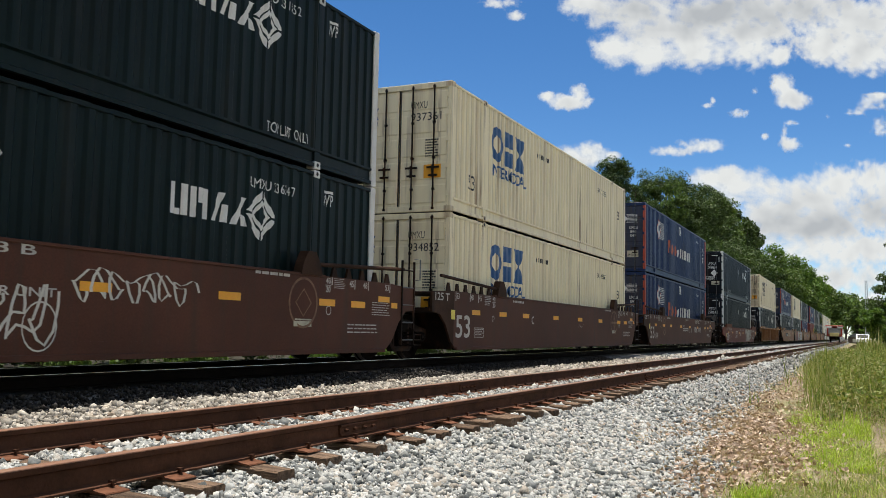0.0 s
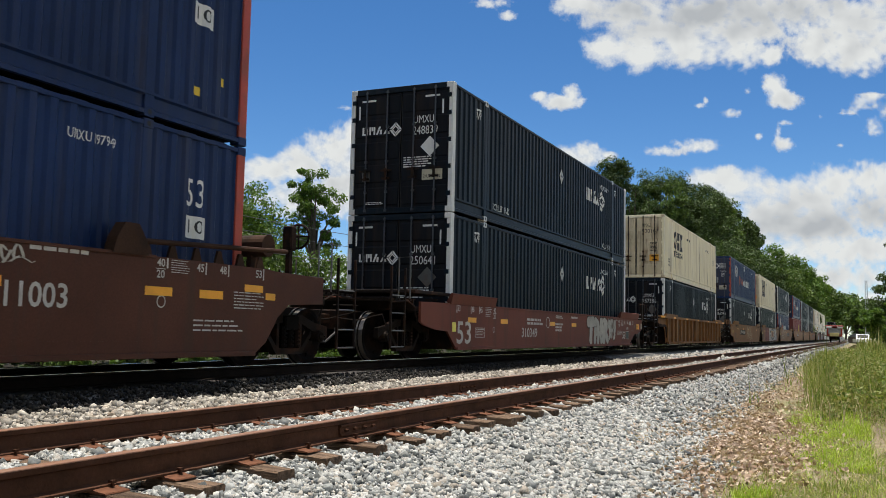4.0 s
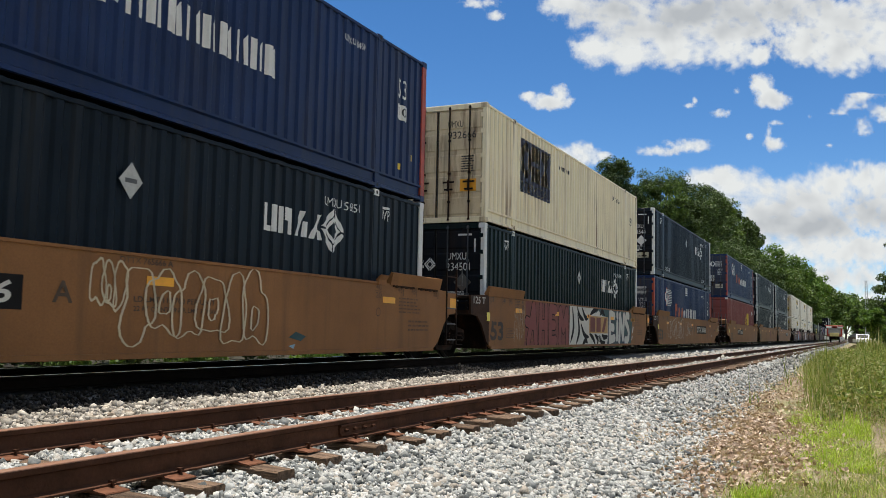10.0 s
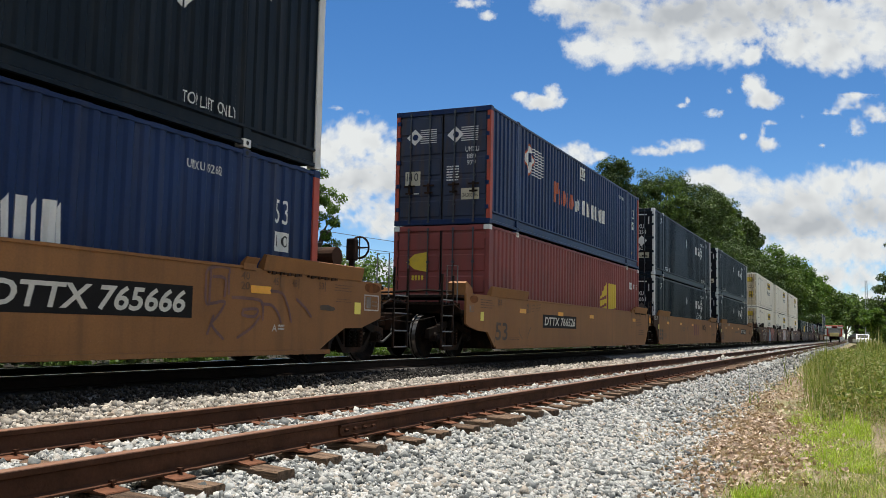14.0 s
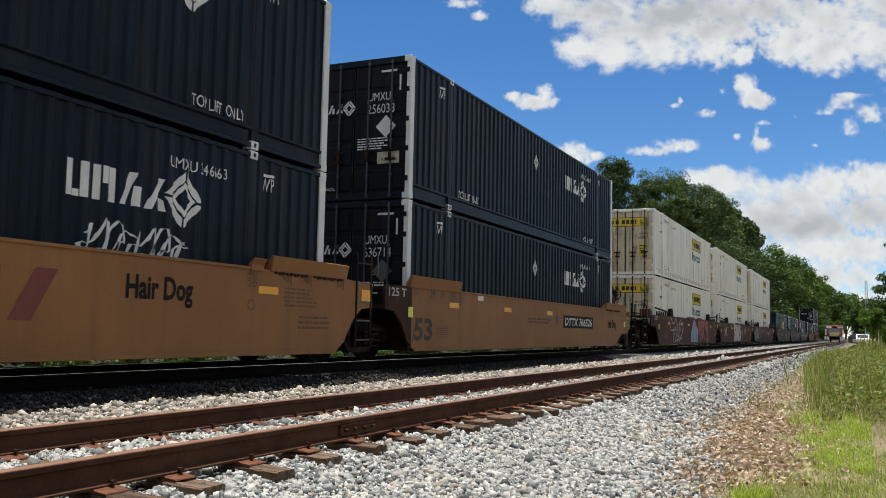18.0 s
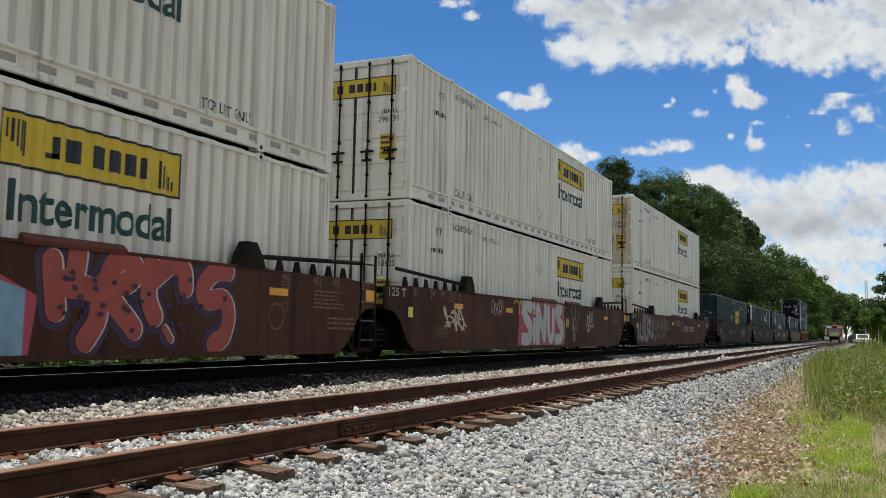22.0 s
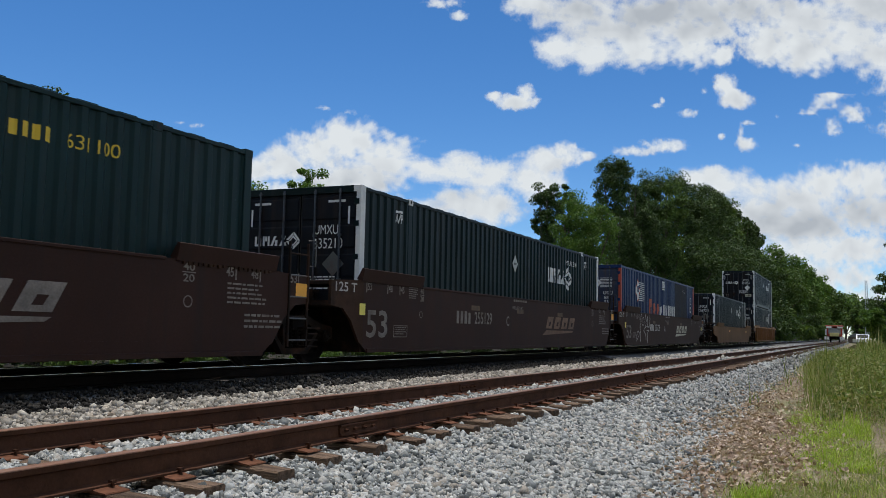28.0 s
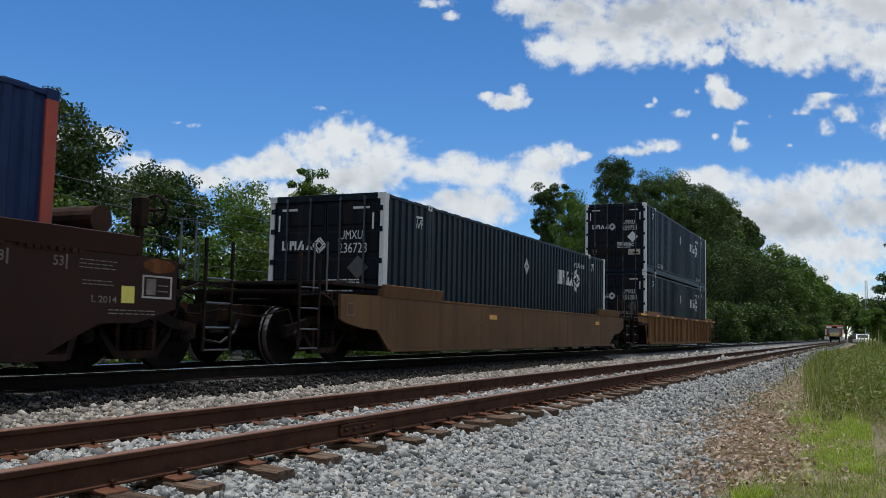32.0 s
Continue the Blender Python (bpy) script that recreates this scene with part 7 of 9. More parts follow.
splash(W7, [(6.2, 0.28), (6.15, 1.46), (14.15, 1.46), (14.3, 1.0), (14.1, 0.28)], "spray_teal", -0.003, "dark teal spray-painted ground")
splash(W7, [(6.2, 0.29), (6.25, 1.45), (8.9, 1.45), (9.15, 1.30), (9.5, 1.40), (10.0, 1.22), (10.75, 1.2), (10.78, 0.60), (10.6, 0.29)], "spray_white", -0.001, "white spray-painted ground")
for horn in ([(6.3, 0.35), (6.62, 0.8), (6.5, 1.42)], [(6.9, 0.30), (7.22, 0.7), (7.05, 1.25)], [(7.0, 1.44), (7.3, 1.15), (7.75, 1.05)], [(7.5, 1.45), (7.95, 1.12), (8.33, 1.22)], [(7.4, 0.95), (7.8, 0.6), (8.33, 0.52)],
             [(7.6, 0.30), (7.95, 0.42), (8.2, 0.34)], [(8.4, 0.62), (8.8, 0.5), (9.1, 0.29)], [(9.0, 0.62), (9.42, 0.45), (9.3, 0.29)], [(9.55, 0.55), (9.9, 0.34), (10.35, 0.36)], [(9.9, 0.6), (10.25, 0.52), (10.7, 0.56)],
             [(8.45, 1.24), (8.95, 1.38), (9.45, 1.45)], [(9.65, 1.24), (9.95, 1.38), (10.3, 1.24)]):
    brush(W7, [horn], 0.085, "spray_black", 0.0005, "black spray-painted horn shape", taper=True)
for eye in ([(9.35, 0.50), (9.6, 0.57), (9.85, 0.46), (9.6, 0.39), (9.35, 0.50)], [(10.05, 0.42), (10.35, 0.53), (10.65, 0.45)]):
    brush(W7, [eye], 0.014, "spray_black", 0.003, "thin black spray-can line")
flat(W7, [rect(0, 0, 1, 1)], "spray_tan", (8.34, 10.65, 0.65, 1.20), 0.006, "painted_panel", "tan panel over the graffiti")
flat(W7, [rect(0.05, 0.08, 0.30, 0.92)], "spray_maroon", (8.34, 10.65, 0.65, 1.20), 0.009, "painted_mark")
flat(W7, [rect(0.37, 0.08, 0.60, 0.92)], "spray_maroon", (8.34, 10.65, 0.65, 1.20), 0.009, "painted_mark")
flat(W7, [[(0.66, 0.08), (0.80, 0.08), (0.95, 0.92), (0.81, 0.92)]], "spray_maroon", (8.34, 10.65, 0.65, 1.20), 0.009, "painted_mark")
for letter in ([[(11.0, 1.34), (10.98, 0.85), (10.96, 0.42)], [(11.0, 1.33), (11.55, 1.26)], [(10.98, 0.88), (11.45, 0.85)], [(10.96, 0.43), (11.6, 0.50)]], [[(12.0, 1.0), (11.97, 0.5)], [(12.0, 1.30), (12.02, 1.28)]],
               [[(12.3, 0.42), (12.42, 1.30)], [(12.42, 1.30), (12.85, 0.5)], [(12.85, 0.5), (13.0, 1.30)]], [[(13.72, 1.30), (13.42, 1.32), (13.27, 1.1), (13.55, 0.92), (13.75, 0.7), (13.6, 0.45), (13.2, 0.42)]]):
    brush(W7, letter, 0.175, "spray_plum", 0.0005, "dark purple spray-painted edge", soft=len(letter) == 1)
    brush(W7, letter, 0.14, "spray_white", 0.0045, "white spray-painted letter", soft=len(letter) == 1)
for q in ([(14.3, 0.72), (14.42, 0.98), (14.55, 0.9), (14.4, 0.66)], [(14.2, 0.45), (14.28, 0.6), (14.38, 0.55), (14.28, 0.4)]):
    splash(W7, q, "spray_white", 0.003, "white spray-painted diamond")
tape(W7, (11.03, 1.12), (0.45, 0.11), M["reflector"]).location.x = 0.008
tape(W7, (14.29, 1.12), (0.40, 0.11), M["reflector"])
say(W7, "125 T", "stencil_white", (-1.15, -0.45, 1.26, 1.42))
flat(W7, scrawl(31, 6, 0.008), "spray_faded", (1.4, 2.3, 0.35, 1.35), name="graffiti", label="faint thin spray-can line")
# third of the set
OLD_LINES = [[(13.58, 1.32), (13.57, 1.44), (13.16, 1.40), (13.11, 1.18), (13.13, 0.95), (13.24, 0.94), (13.52, 0.97), (13.37, 0.77), (13.26, 0.66), (13.51, 0.47)], [(13.29, 0.77), (13.18, 0.54)], [(13.68, 1.04), (14.24, 1.03), (14.38, 0.96), (14.39, 0.75)],
             [(13.19, 0.95), (13.20, 1.37)], [(13.58, 1.32), (13.59, 1.09)], [(13.82, 0.49), (14.13, 0.63), (14.32, 0.79)], [(14.35, 0.97), (14.59, 0.96), (14.76, 0.85), (14.84, 0.72)], [(14.57, 1.17), (14.86, 1.14), (15.02, 0.94), (15.11, 0.73)],
             [(13.92, 0.88), (14.25, 0.89), (14.19, 0.79), (13.92, 0.80), (13.92, 0.86)], [(15.24, 1.07), (15.48, 0.95), (15.65, 0.82)], [(13.25, 1.30), (13.50, 1.28), (13.50, 1.05)]]
brush(W8, OLD_LINES, 0.022, "spray_ghost", 0.0005, "faded purple spray-can lines")
plate_number(W8, "765666", 9.66, 0.74, 1.15, "B")
bubble_lines(W8, (1.9, 4.5, 0.45, 1.44), "spray_white", 41, 5, 0.0055)
bubble_lines(W8, (4.4, 5.7, 0.45, 1.44), "spray_white", 43, 3, 0.008)
bubble_lines(W8, (6.5, 8.1, 0.55, 1.42), "spray_white", 44, 3, 0.007)
flat(W8, lines(2, 5, 0.6), "stencil", (6.97, 8.44, 0.80, 1.02), 0.001, "small_print")
flat(W8, bars(6, 0.3, seed=9), "stencil", (4.81, 5.47, 1.31, 1.44))
say(W8, "125 T", "stencil_white", (-1.15, -0.45, 1.26, 1.42))
# clean mustard set
polys(LOADS[19][2], "graffiti", scrawl(91, 7, 0.012), M["decal_white"], "side", (10.85, 0.98), (2.1, 0.62), None, "thin white scribble")
plate_number(W9, "766526", 3.42)
plate_number(W11, "766526", 9.61, 0.79, 1.15, "B")
say(W10, "125 T", "stencil_white", (-1.15, -0.45, 1.26, 1.42))
say(W11, "125 T", "stencil_white", (-1.15, -0.45, 1.26, 1.42))
say(W10, "C", "stencil", (6.8, 7.05, 0.88, 1.1))
flat(W10, [rect(0.02, 0, 0.28, 1), rect(0.36, 0, 0.60, 1), [(0.66, 0), (0.82, 0), (1, 1), (0.84, 1)]], "spray_maroon", (8.68, 10.5, 0.66, 1.22))
say(W10, "Hair Dog", "spray_black", (11.5, 12.68, 0.86, 1.24), 0.0, 0.03, 0.0)
flat(W10, scrawl(51, 3, 0.015), "stencil", (5.0, 6.4, 0.8, 1.05), name="graffiti", label="faint dark scrawl")
polys(W11, "paper_label", [rect(0, 0, 1, 1)], M["decal_white"], "flat", (3.12, 1.33), (0.32, 0.11), FACE)
say(W11, "Hair Dog", "spray_black", (14.72, 15.8, 0.76, 1.12), 0.0, 0.03, 0.0)
flat(W11, lines(2, 5, 0.6), "stencil", (6.5, 8.4, 0.85, 1.02), name="small_print")
# dark set under the white containers
for w in (W12, W13, W14):
    front_marks(w, "stencil_faded", big=False)
    rear_marks(w, "stencil_faded")
    for y0, y1 in ((6.9, 8.9), (9.85, 11.3)):
        bm = bmesh.new()
        prism(bm, [(SIDE_X - 0.06, 1.45), (SIDE_X + 0.035, 1.45), (SIDE_X + 0.06, 1.50), (SIDE_X - 0.02, 1.57)], 1, y0, y1)
        part("guide_strip", bm, M["oxide"], w, "long sloped container guide strip")
    tapes(w, (1.8, 4.9, 6.9, 14.2), 1.11)
    say(w, "125 T", "decal_cream", (-1.15, -0.45, 1.26, 1.42))
say(W12, "DTTX 723232", "stencil_dim", (3.09, 5.86, 0.84, 1.03))
say(W12, "A", "stencil_faded", (6.2, 6.4, 0.80, 1.05))
flat(W12, ring(18, 0.88, 1), "stencil_faded", (6.63, 6.99, 0.78, 1.12))
for st in ([(2.25, 1.45), (2.2, 1.2), (2.45, 0.9), (2.55, 0.86), (3.75, 0.9)], [(2.35, 1.45), (3.1, 1.15), (3.7, 1.45)], [(3.75, 1.42), (3.7, 0.95), (3.95, 0.5), (4.1, 1.0), (3.85, 1.3)], [(2.95, 0.85), (3.1, 0.35), (3.6, 0.3), (3.15, 0.85)], [(4.25, 0.9), (4.3, 0.5)],
           [(4.4, 1.1), (4.65, 1.25), (4.5, 0.6), (4.6, 0.35), (4.2, 0.45), (3.7, 0.33)], [(4.75, 1.38), (5.1, 1.2), (5.45, 1.25)], [(4.7, 0.5), (5.4, 0.8), (5.5, 1.4)], [(4.8, 0.45), (5.3, 0.5)]):
    brush(W12, [st], 0.02, "spray_white", 0.002, "white angular spray-can line")
flat(W12, [[(0.0, 0.0), (0.0, 0.45), (0.35, 1.0), (0.55, 1.0), (0.75, 0.75), (1.0, 0.55), (0.96, 0.0)]], "spray_pink", (7.8, 10.1, 0.26, 1.46), -0.001, "graffiti", "crimson spray-painted edge")
flat(W12, [[(0.05, 0.0), (0.05, 0.42), (0.38, 0.95), (0.5, 0.95), (0.68, 0.72), (0.93, 0.6), (0.93, 0.0)]], "spray_blue", (7.8, 10.1, 0.26, 1.46), 0.001, "graffiti", "pale blue spray-painted shape")
flat(W12, ribbon([(0.3, 0.0), (0.32, 0.3), (0.2, 0.35), (0.45, 0.75)], 0.015) + ribbon([(0.75, 0.0), (0.7, 0.45), (0.55, 0.7)], 0.015), "spray_black", (7.8, 10.1, 0.26, 1.46), 0.003, "graffiti", "dark spray-painted line")
flat(W12, [[(0.25, 0.5), (0.55, 0.7), (0.7, 0.6), (0.6, 0.55)]], "spray_yellow", (7.8, 10.1, 0.26, 1.46), 0.004, "graffiti", "yellow spray-painted streak")
for letter in ([[(10.25, 1.30), (10.33, 0.78)], [(10.6, 1.40), (10.55, 1.15), (10.35, 1.05)], [(10.4, 1.05), (10.85, 1.0), (10.93, 0.72), (10.76, 0.45)]], [[(11.0, 1.1), (11.35, 1.12), (11.5, 1.28), (11.3, 1.40), (11.08, 1.25), (11.12, 0.95), (11.4, 0.68), (11.5, 0.58)]],
               [[(11.75, 1.38), (11.72, 0.98), (11.84, 0.74)], [(11.8, 1.2), (12.1, 1.40), (12.33, 1.34), (12.38, 1.12)]], [[(13.22, 1.38), (12.95, 1.36), (12.72, 1.16), (12.78, 0.98), (13.13, 1.0), (13.27, 0.8), (13.18, 0.5), (12.97, 0.40)]], [[(12.02, 0.60), (12.14, 0.46)]]):
    w = 0.05 if len(letter[0]) == 2 and len(letter) == 1 else 0.135
    brush(W12, letter, w + 0.09, "spray_plum", -0.001, "dark purple spray-painted haze")
    brush(W12, [[(a + 0.022, b + 0.004) for a, b in st] for st in letter], w + 0.006, "spray_white", 0.002, "white spray-can edge of the letter")
    brush(W12, letter, w, "spray_coral", 0.0055, "coral red spray-painted letter")
r_ = random.Random(12)
flat(W12, [blob(r_.uniform(0.05, 0.95), r_.uniform(0.15, 0.85), 0.012, 0.03, k, 10, 0.3) for k in range(40)], "spray_plum", (10.2, 13.4, 0.40, 1.40), 0.0105, "graffiti", "dark purple spray dots")
SINUS = [([[(6.68, 1.30), (6.45, 1.38), (6.2, 1.24), (6.35, 1.0), (6.65, 0.82), (6.7, 0.57), (6.45, 0.44), (6.18, 0.47)]], 0.18), ([[(7.02, 0.95), (7.02, 0.42)], [(6.97, 1.36), (6.98, 1.30)]], 0.11), ([[(7.32, 0.42), (7.3, 1.30)], [(7.3, 1.30), (7.85, 0.5)], [(7.85, 0.5), (7.93, 1.30)]], 0.15),
         ([[(8.2, 1.30), (8.25, 0.62), (8.45, 0.44), (8.62, 0.62), (8.62, 1.22)]], 0.13), ([[(9.32, 1.30), (9.12, 1.36), (8.97, 1.2), (9.15, 0.98), (9.42, 0.8), (9.40, 0.57), (9.12, 0.44), (8.93, 0.47)]], 0.17)]
for letter, w in SINUS:
    brush(W13, letter, w + 0.20, "spray_yellow", -0.0045, "yellow spray-painted rim")
    brush(W13, letter, w + 0.14, "spray_pink", -0.002, "crimson spray-painted ground")
brush(W13, [[(5.85, 0.35), (5.92, 0.7), (5.98, 1.1)]], 0.1, "spray_pink", -0.002, "crimson spray-painted ground")
for letter, w in SINUS:
    brush(W13, letter, w + 0.016, "spray_plum", 0.002, "thin dark edge of the letter")
    brush(W13, letter, w, "spray_silver_pale", 0.005, "pale silver spray-painted letter")
r_ = random.Random(5)
flat(W13, [blob(r_.uniform(0.0, 1.0), r_.choice((r_.uniform(0.9, 0.98), r_.uniform(0.5, 0.95))) if r_.random() < 0.5 else 0.95, 0.008, 0.03, k, 9, 0.3) for k in range(26)], "spray_yellow", (5.45, 9.85, 0.3, 1.47), 0.0005, "graffiti", "yellow spray-paint flecks")
flat(W12, ring(18, 0.9, 1), "stencil_faded", (14.2, 14.6, 0.6, 1.0))
flat(W13, scrawl(71, 4, 0.02), "spray_silver", (3.95, 4.75, 0.98, 1.42), name="graffiti", label="pale scrawled spray-can line")
flat(W13, scrawl(72, 3, 0.03) + ribbon([(0.1, 0.2), (0.5, 0.45), (0.9, 0.1)], 0.03), "spray_cream", (1.2, 2.5, 0.6, 1.2), name="graffiti", label="pale yellow scrawled spray-can line")
flat(W13, ribbon([(0.1, 0.9), (0.45, 0.0)], 0.012) + ribbon([(0.3, 1), (0.47, 0.0)], 0.012) + ribbon([(0.6, 1), (0.5, 0.0)], 0.012) + ribbon([(0.9, 0.85), (0.53, 0.0)], 0.012) + ring(12, 0.3, 0.34), "spray_silver", (10.2, 11.3, 0.40, 1.45), name="graffiti", label="faint fan of pale lines")
flat(W13, scrawl(74, 3, 0.03), "spray_silver", (12.0, 12.9, 0.63, 1.40), name="graffiti", label="faint pale scrawl")
flat(W13, [rect(0.05, 0.05, 0.95, 0.95)], "spray_tan", (9.85, 10.2, 0.80, 1.08), 0.001, "graffiti", "small tan spray mark")
for st in ([(-0.05, 0.92), (-0.1, 0.7), (0.0, 0.5)], [(0.3, 1.02), (0.28, 0.7), (0.35, 0.55), (0.7, 0.45)], [(0.85, 1.38), (0.8, 0.9), (0.92, 0.5)], [(1.2, 1.40), (1.12, 0.9), (1.3, 0.45)], [(1.55, 1.35), (1.78, 1.2), (1.55, 0.95), (1.8, 0.7), (1.55, 0.45)], [(2.08, 1.3), (2.05, 0.8), (2.42, 0.55)], [(2.62, 1.2), (2.68, 0.62)]):
    brush(W14, [st], 0.125, "spray_faded", 0.0, "pale edge of a spray-painted shape")
    brush(W14, [st], 0.10, "spray_steel", 0.0025, "dark silver spray-painted shape")
    brush(W14, [[(a - 0.05, b + 0.03) for a, b in st]], 0.012, "spray_white", 0.0045, "white highlight line")
flat(W14, [blob(0.5, 0.5, 0.5, 0.5, 87, 30, 0.12, 0.6)], "spray_faded", (4.95, 6.15, 0.86, 1.26), -0.002, "graffiti", "pale faded spray-painted rim")
flat(W14, [blob(0.5, 0.5, 0.47, 0.43, 87, 30, 0.12, 0.6)], "spray_brown", (4.95, 6.15, 0.86, 1.26), -0.001, "graffiti", "faded brown spray-painted shape")
throw_up(W14, 4, (2.75, 5.35, 0.38, 1.42), "spray_brown", "spray_faded", 17, w=0.013)
for k, (y, z, a, b) in enumerate(((3.02, 0.72, 0.09, 0.16), (3.68, 0.78, 0.11, 0.13), (4.02, 1.16, 0.10, 0.11), (4.36, 0.66, 0.12, 0.12))):
    flat(W14, [blob(0.5, 0.5, 0.5, 0.5, 90 + k, 18, 0.2)], "spray_black", (y - a, y + a, z - b, z + b), 0.0085, "graffiti", "dark gap in the spray-painted shapes")
say(W14, "DTTX 723232", "stencil_white", (9.87, 12.85, 0.82, 1.08))
say(W14, "B", "stencil", (9.07, 9.36, 0.80, 1.01))
flat(W14, scrawl(84, 5, 0.014), "spray_faded", (7.6, 9.7, 0.98, 1.40), name="graffiti", label="faint pale scrawl")
# last brown set
for w, num, let, y in ((W15, "255129", "B", 3.8), (W16, "255129", "C", 3.8), (W17, "255129", "A", 4.0)):
    front_marks(w, "stencil_dim")
    if w is W17:
        end_marks_rear(w, "stencil_dim", "stencil_dim", 0.12)
        say(w, "L 2014", "stencil_dim", (16.55, 16.93, 0.88, 0.96))
        flat(w, lines(2, 4, 0.34), "stencil_dim", (16.81, 17.6, 0.73, 0.81), name="small_print")
    else:
        rear_marks(w, "stencil_dim")
    tapes(w, (4.6, 7.55, 10.9), 1.1, "reflector_dirty")
    slant_mark(w, 9.58, {W15: "stencil_dim", W16: "stencil_faded", W17: "decal_cream"}[w])
    flat(w, lines(1, 3, 0.8), "stencil_dim", (7.3, 8.3, 1.38, 1.45), name="small_print")
    say(w, "WELL LD LMT", "stencil_dim", (7.2, 8.0, 1.2, 1.28))
    road_number(w, num, y, let, "stencil_dim" if w is not W17 else "stencil_white")
flat(W17, ribbon([(0.0, 0.05), (0.03, 0.9), (0.08, 1.0)], 0.014) + ribbon([(0.42, 1.0), (0.5, 0.8), (0.45, 0.55), (0.25, 0.45), (0.45, 0.3), (0.5, 0.1)], 0.014) + ribbon([(0.62, 0.95), (0.64, 0.6)], 0.014) + ribbon([(0.52, 0.57), (0.76, 0.57)], 0.014)
     + ribbon([(0.55, 0.45), (0.75, 0.45), (0.64, 0.38), (0.62, 0.0)], 0.014) + ribbon([(0.85, 1.0), (0.82, 0.55), (0.92, 0.5), (1.0, 0.65)], 0.014) + [[(a * 0.2 + 0.12, b * 0.3 + 0.6) for a, b in s] for s in ring(16, 0.85, 1.0)], "spray_white", (2.25, 4.3, 0.30, 1.44), 0.002, "graffiti", "white spray-can line drawing")
flat(W17, ribbon([(0.1, 0.0), (0.0, 0.3), (0.4, 0.9), (0.9, 0.7), (0.6, 0.4), (0.1, 0.0)], 0.03), "spray_white", (1.55, 2.15, 0.40, 0.82), name="graffiti", label="white spray-can line drawing")
for w in (W2, W3, W16, W17):
    say(w, "125 T", "stencil_white", (-1.15, -0.45, 1.26, 1.42))

# ---------------------------------------------------------------- plants
M["leaf"] = scattered("broadleaf_foliage", [(0.035, 0.065, 0.014), (0.065, 0.115, 0.024), (0.095, 0.155, 0.032), (0.125, 0.19, 0.042), (0.055, 0.10, 0.022)], 0.55, 0.30, fine=3)
M["leaf_light"] = scattered("light_green_foliage", [(0.05, 0.10, 0.015), (0.085, 0.16, 0.026), (0.12, 0.20, 0.035), (0.07, 0.13, 0.02)], 0.55, 0.35, fine=3)
M["leaf_dark"] = scattered("dark_foliage", [(0.028, 0.052, 0.013), (0.048, 0.085, 0.020), (0.070, 0.115, 0.027), (0.040, 0.072, 0.017)], 0.6, 0.22, fine=3)
M["bark"] = surface("grey_brown_bark", (0.10, 0.078, 0.058), 0.9, vary=0.35, scale=3, fine=20, grain=(4, 4, 0.5), bump=0.6)


def leaf_cloud(r, centres, radii, per, size, droop=0.25, simple=False):
    """Leaves round the ends of the boughs: loose quads of uneven size and tilt."""
    n = len(centres) * per
    c = np.repeat(centres, per, 0)
    rad = np.repeat(radii, per)[:, None]
    d = r.normal(size=(n, 3))
    d /= np.linalg.norm(d, axis=1, keepdims=True)
    p = c + d * rad * r.uniform(0.25, 1.0, (n, 1)) ** 0.6 * np.array([1, 1, 0.75])
    nrm = d * 0.6 + r.normal(size=(n, 3)) * 0.7 + np.array([0, 0, 0.5])
    nrm /= np.linalg.norm(nrm, axis=1, keepdims=True)
    a = np.cross(nrm, r.normal(size=(n, 3)))
    a /= np.linalg.norm(a, axis=1, keepdims=True) + 1e-9
    b = np.cross(nrm, a)
    s = size * r.uniform(0.55, 1.25, (n, 1))
    a, b = a * s, b * s * 0.55
    tip = nrm * s * -droop
    if simple:
        return np.stack([p - a, p + a * 0.6 - b * 1.3, p + a + tip + b], 1)
    return np.stack([p - a, p - b + tip * 0.3, p + a + tip, p + b + tip * 0.3], 1)


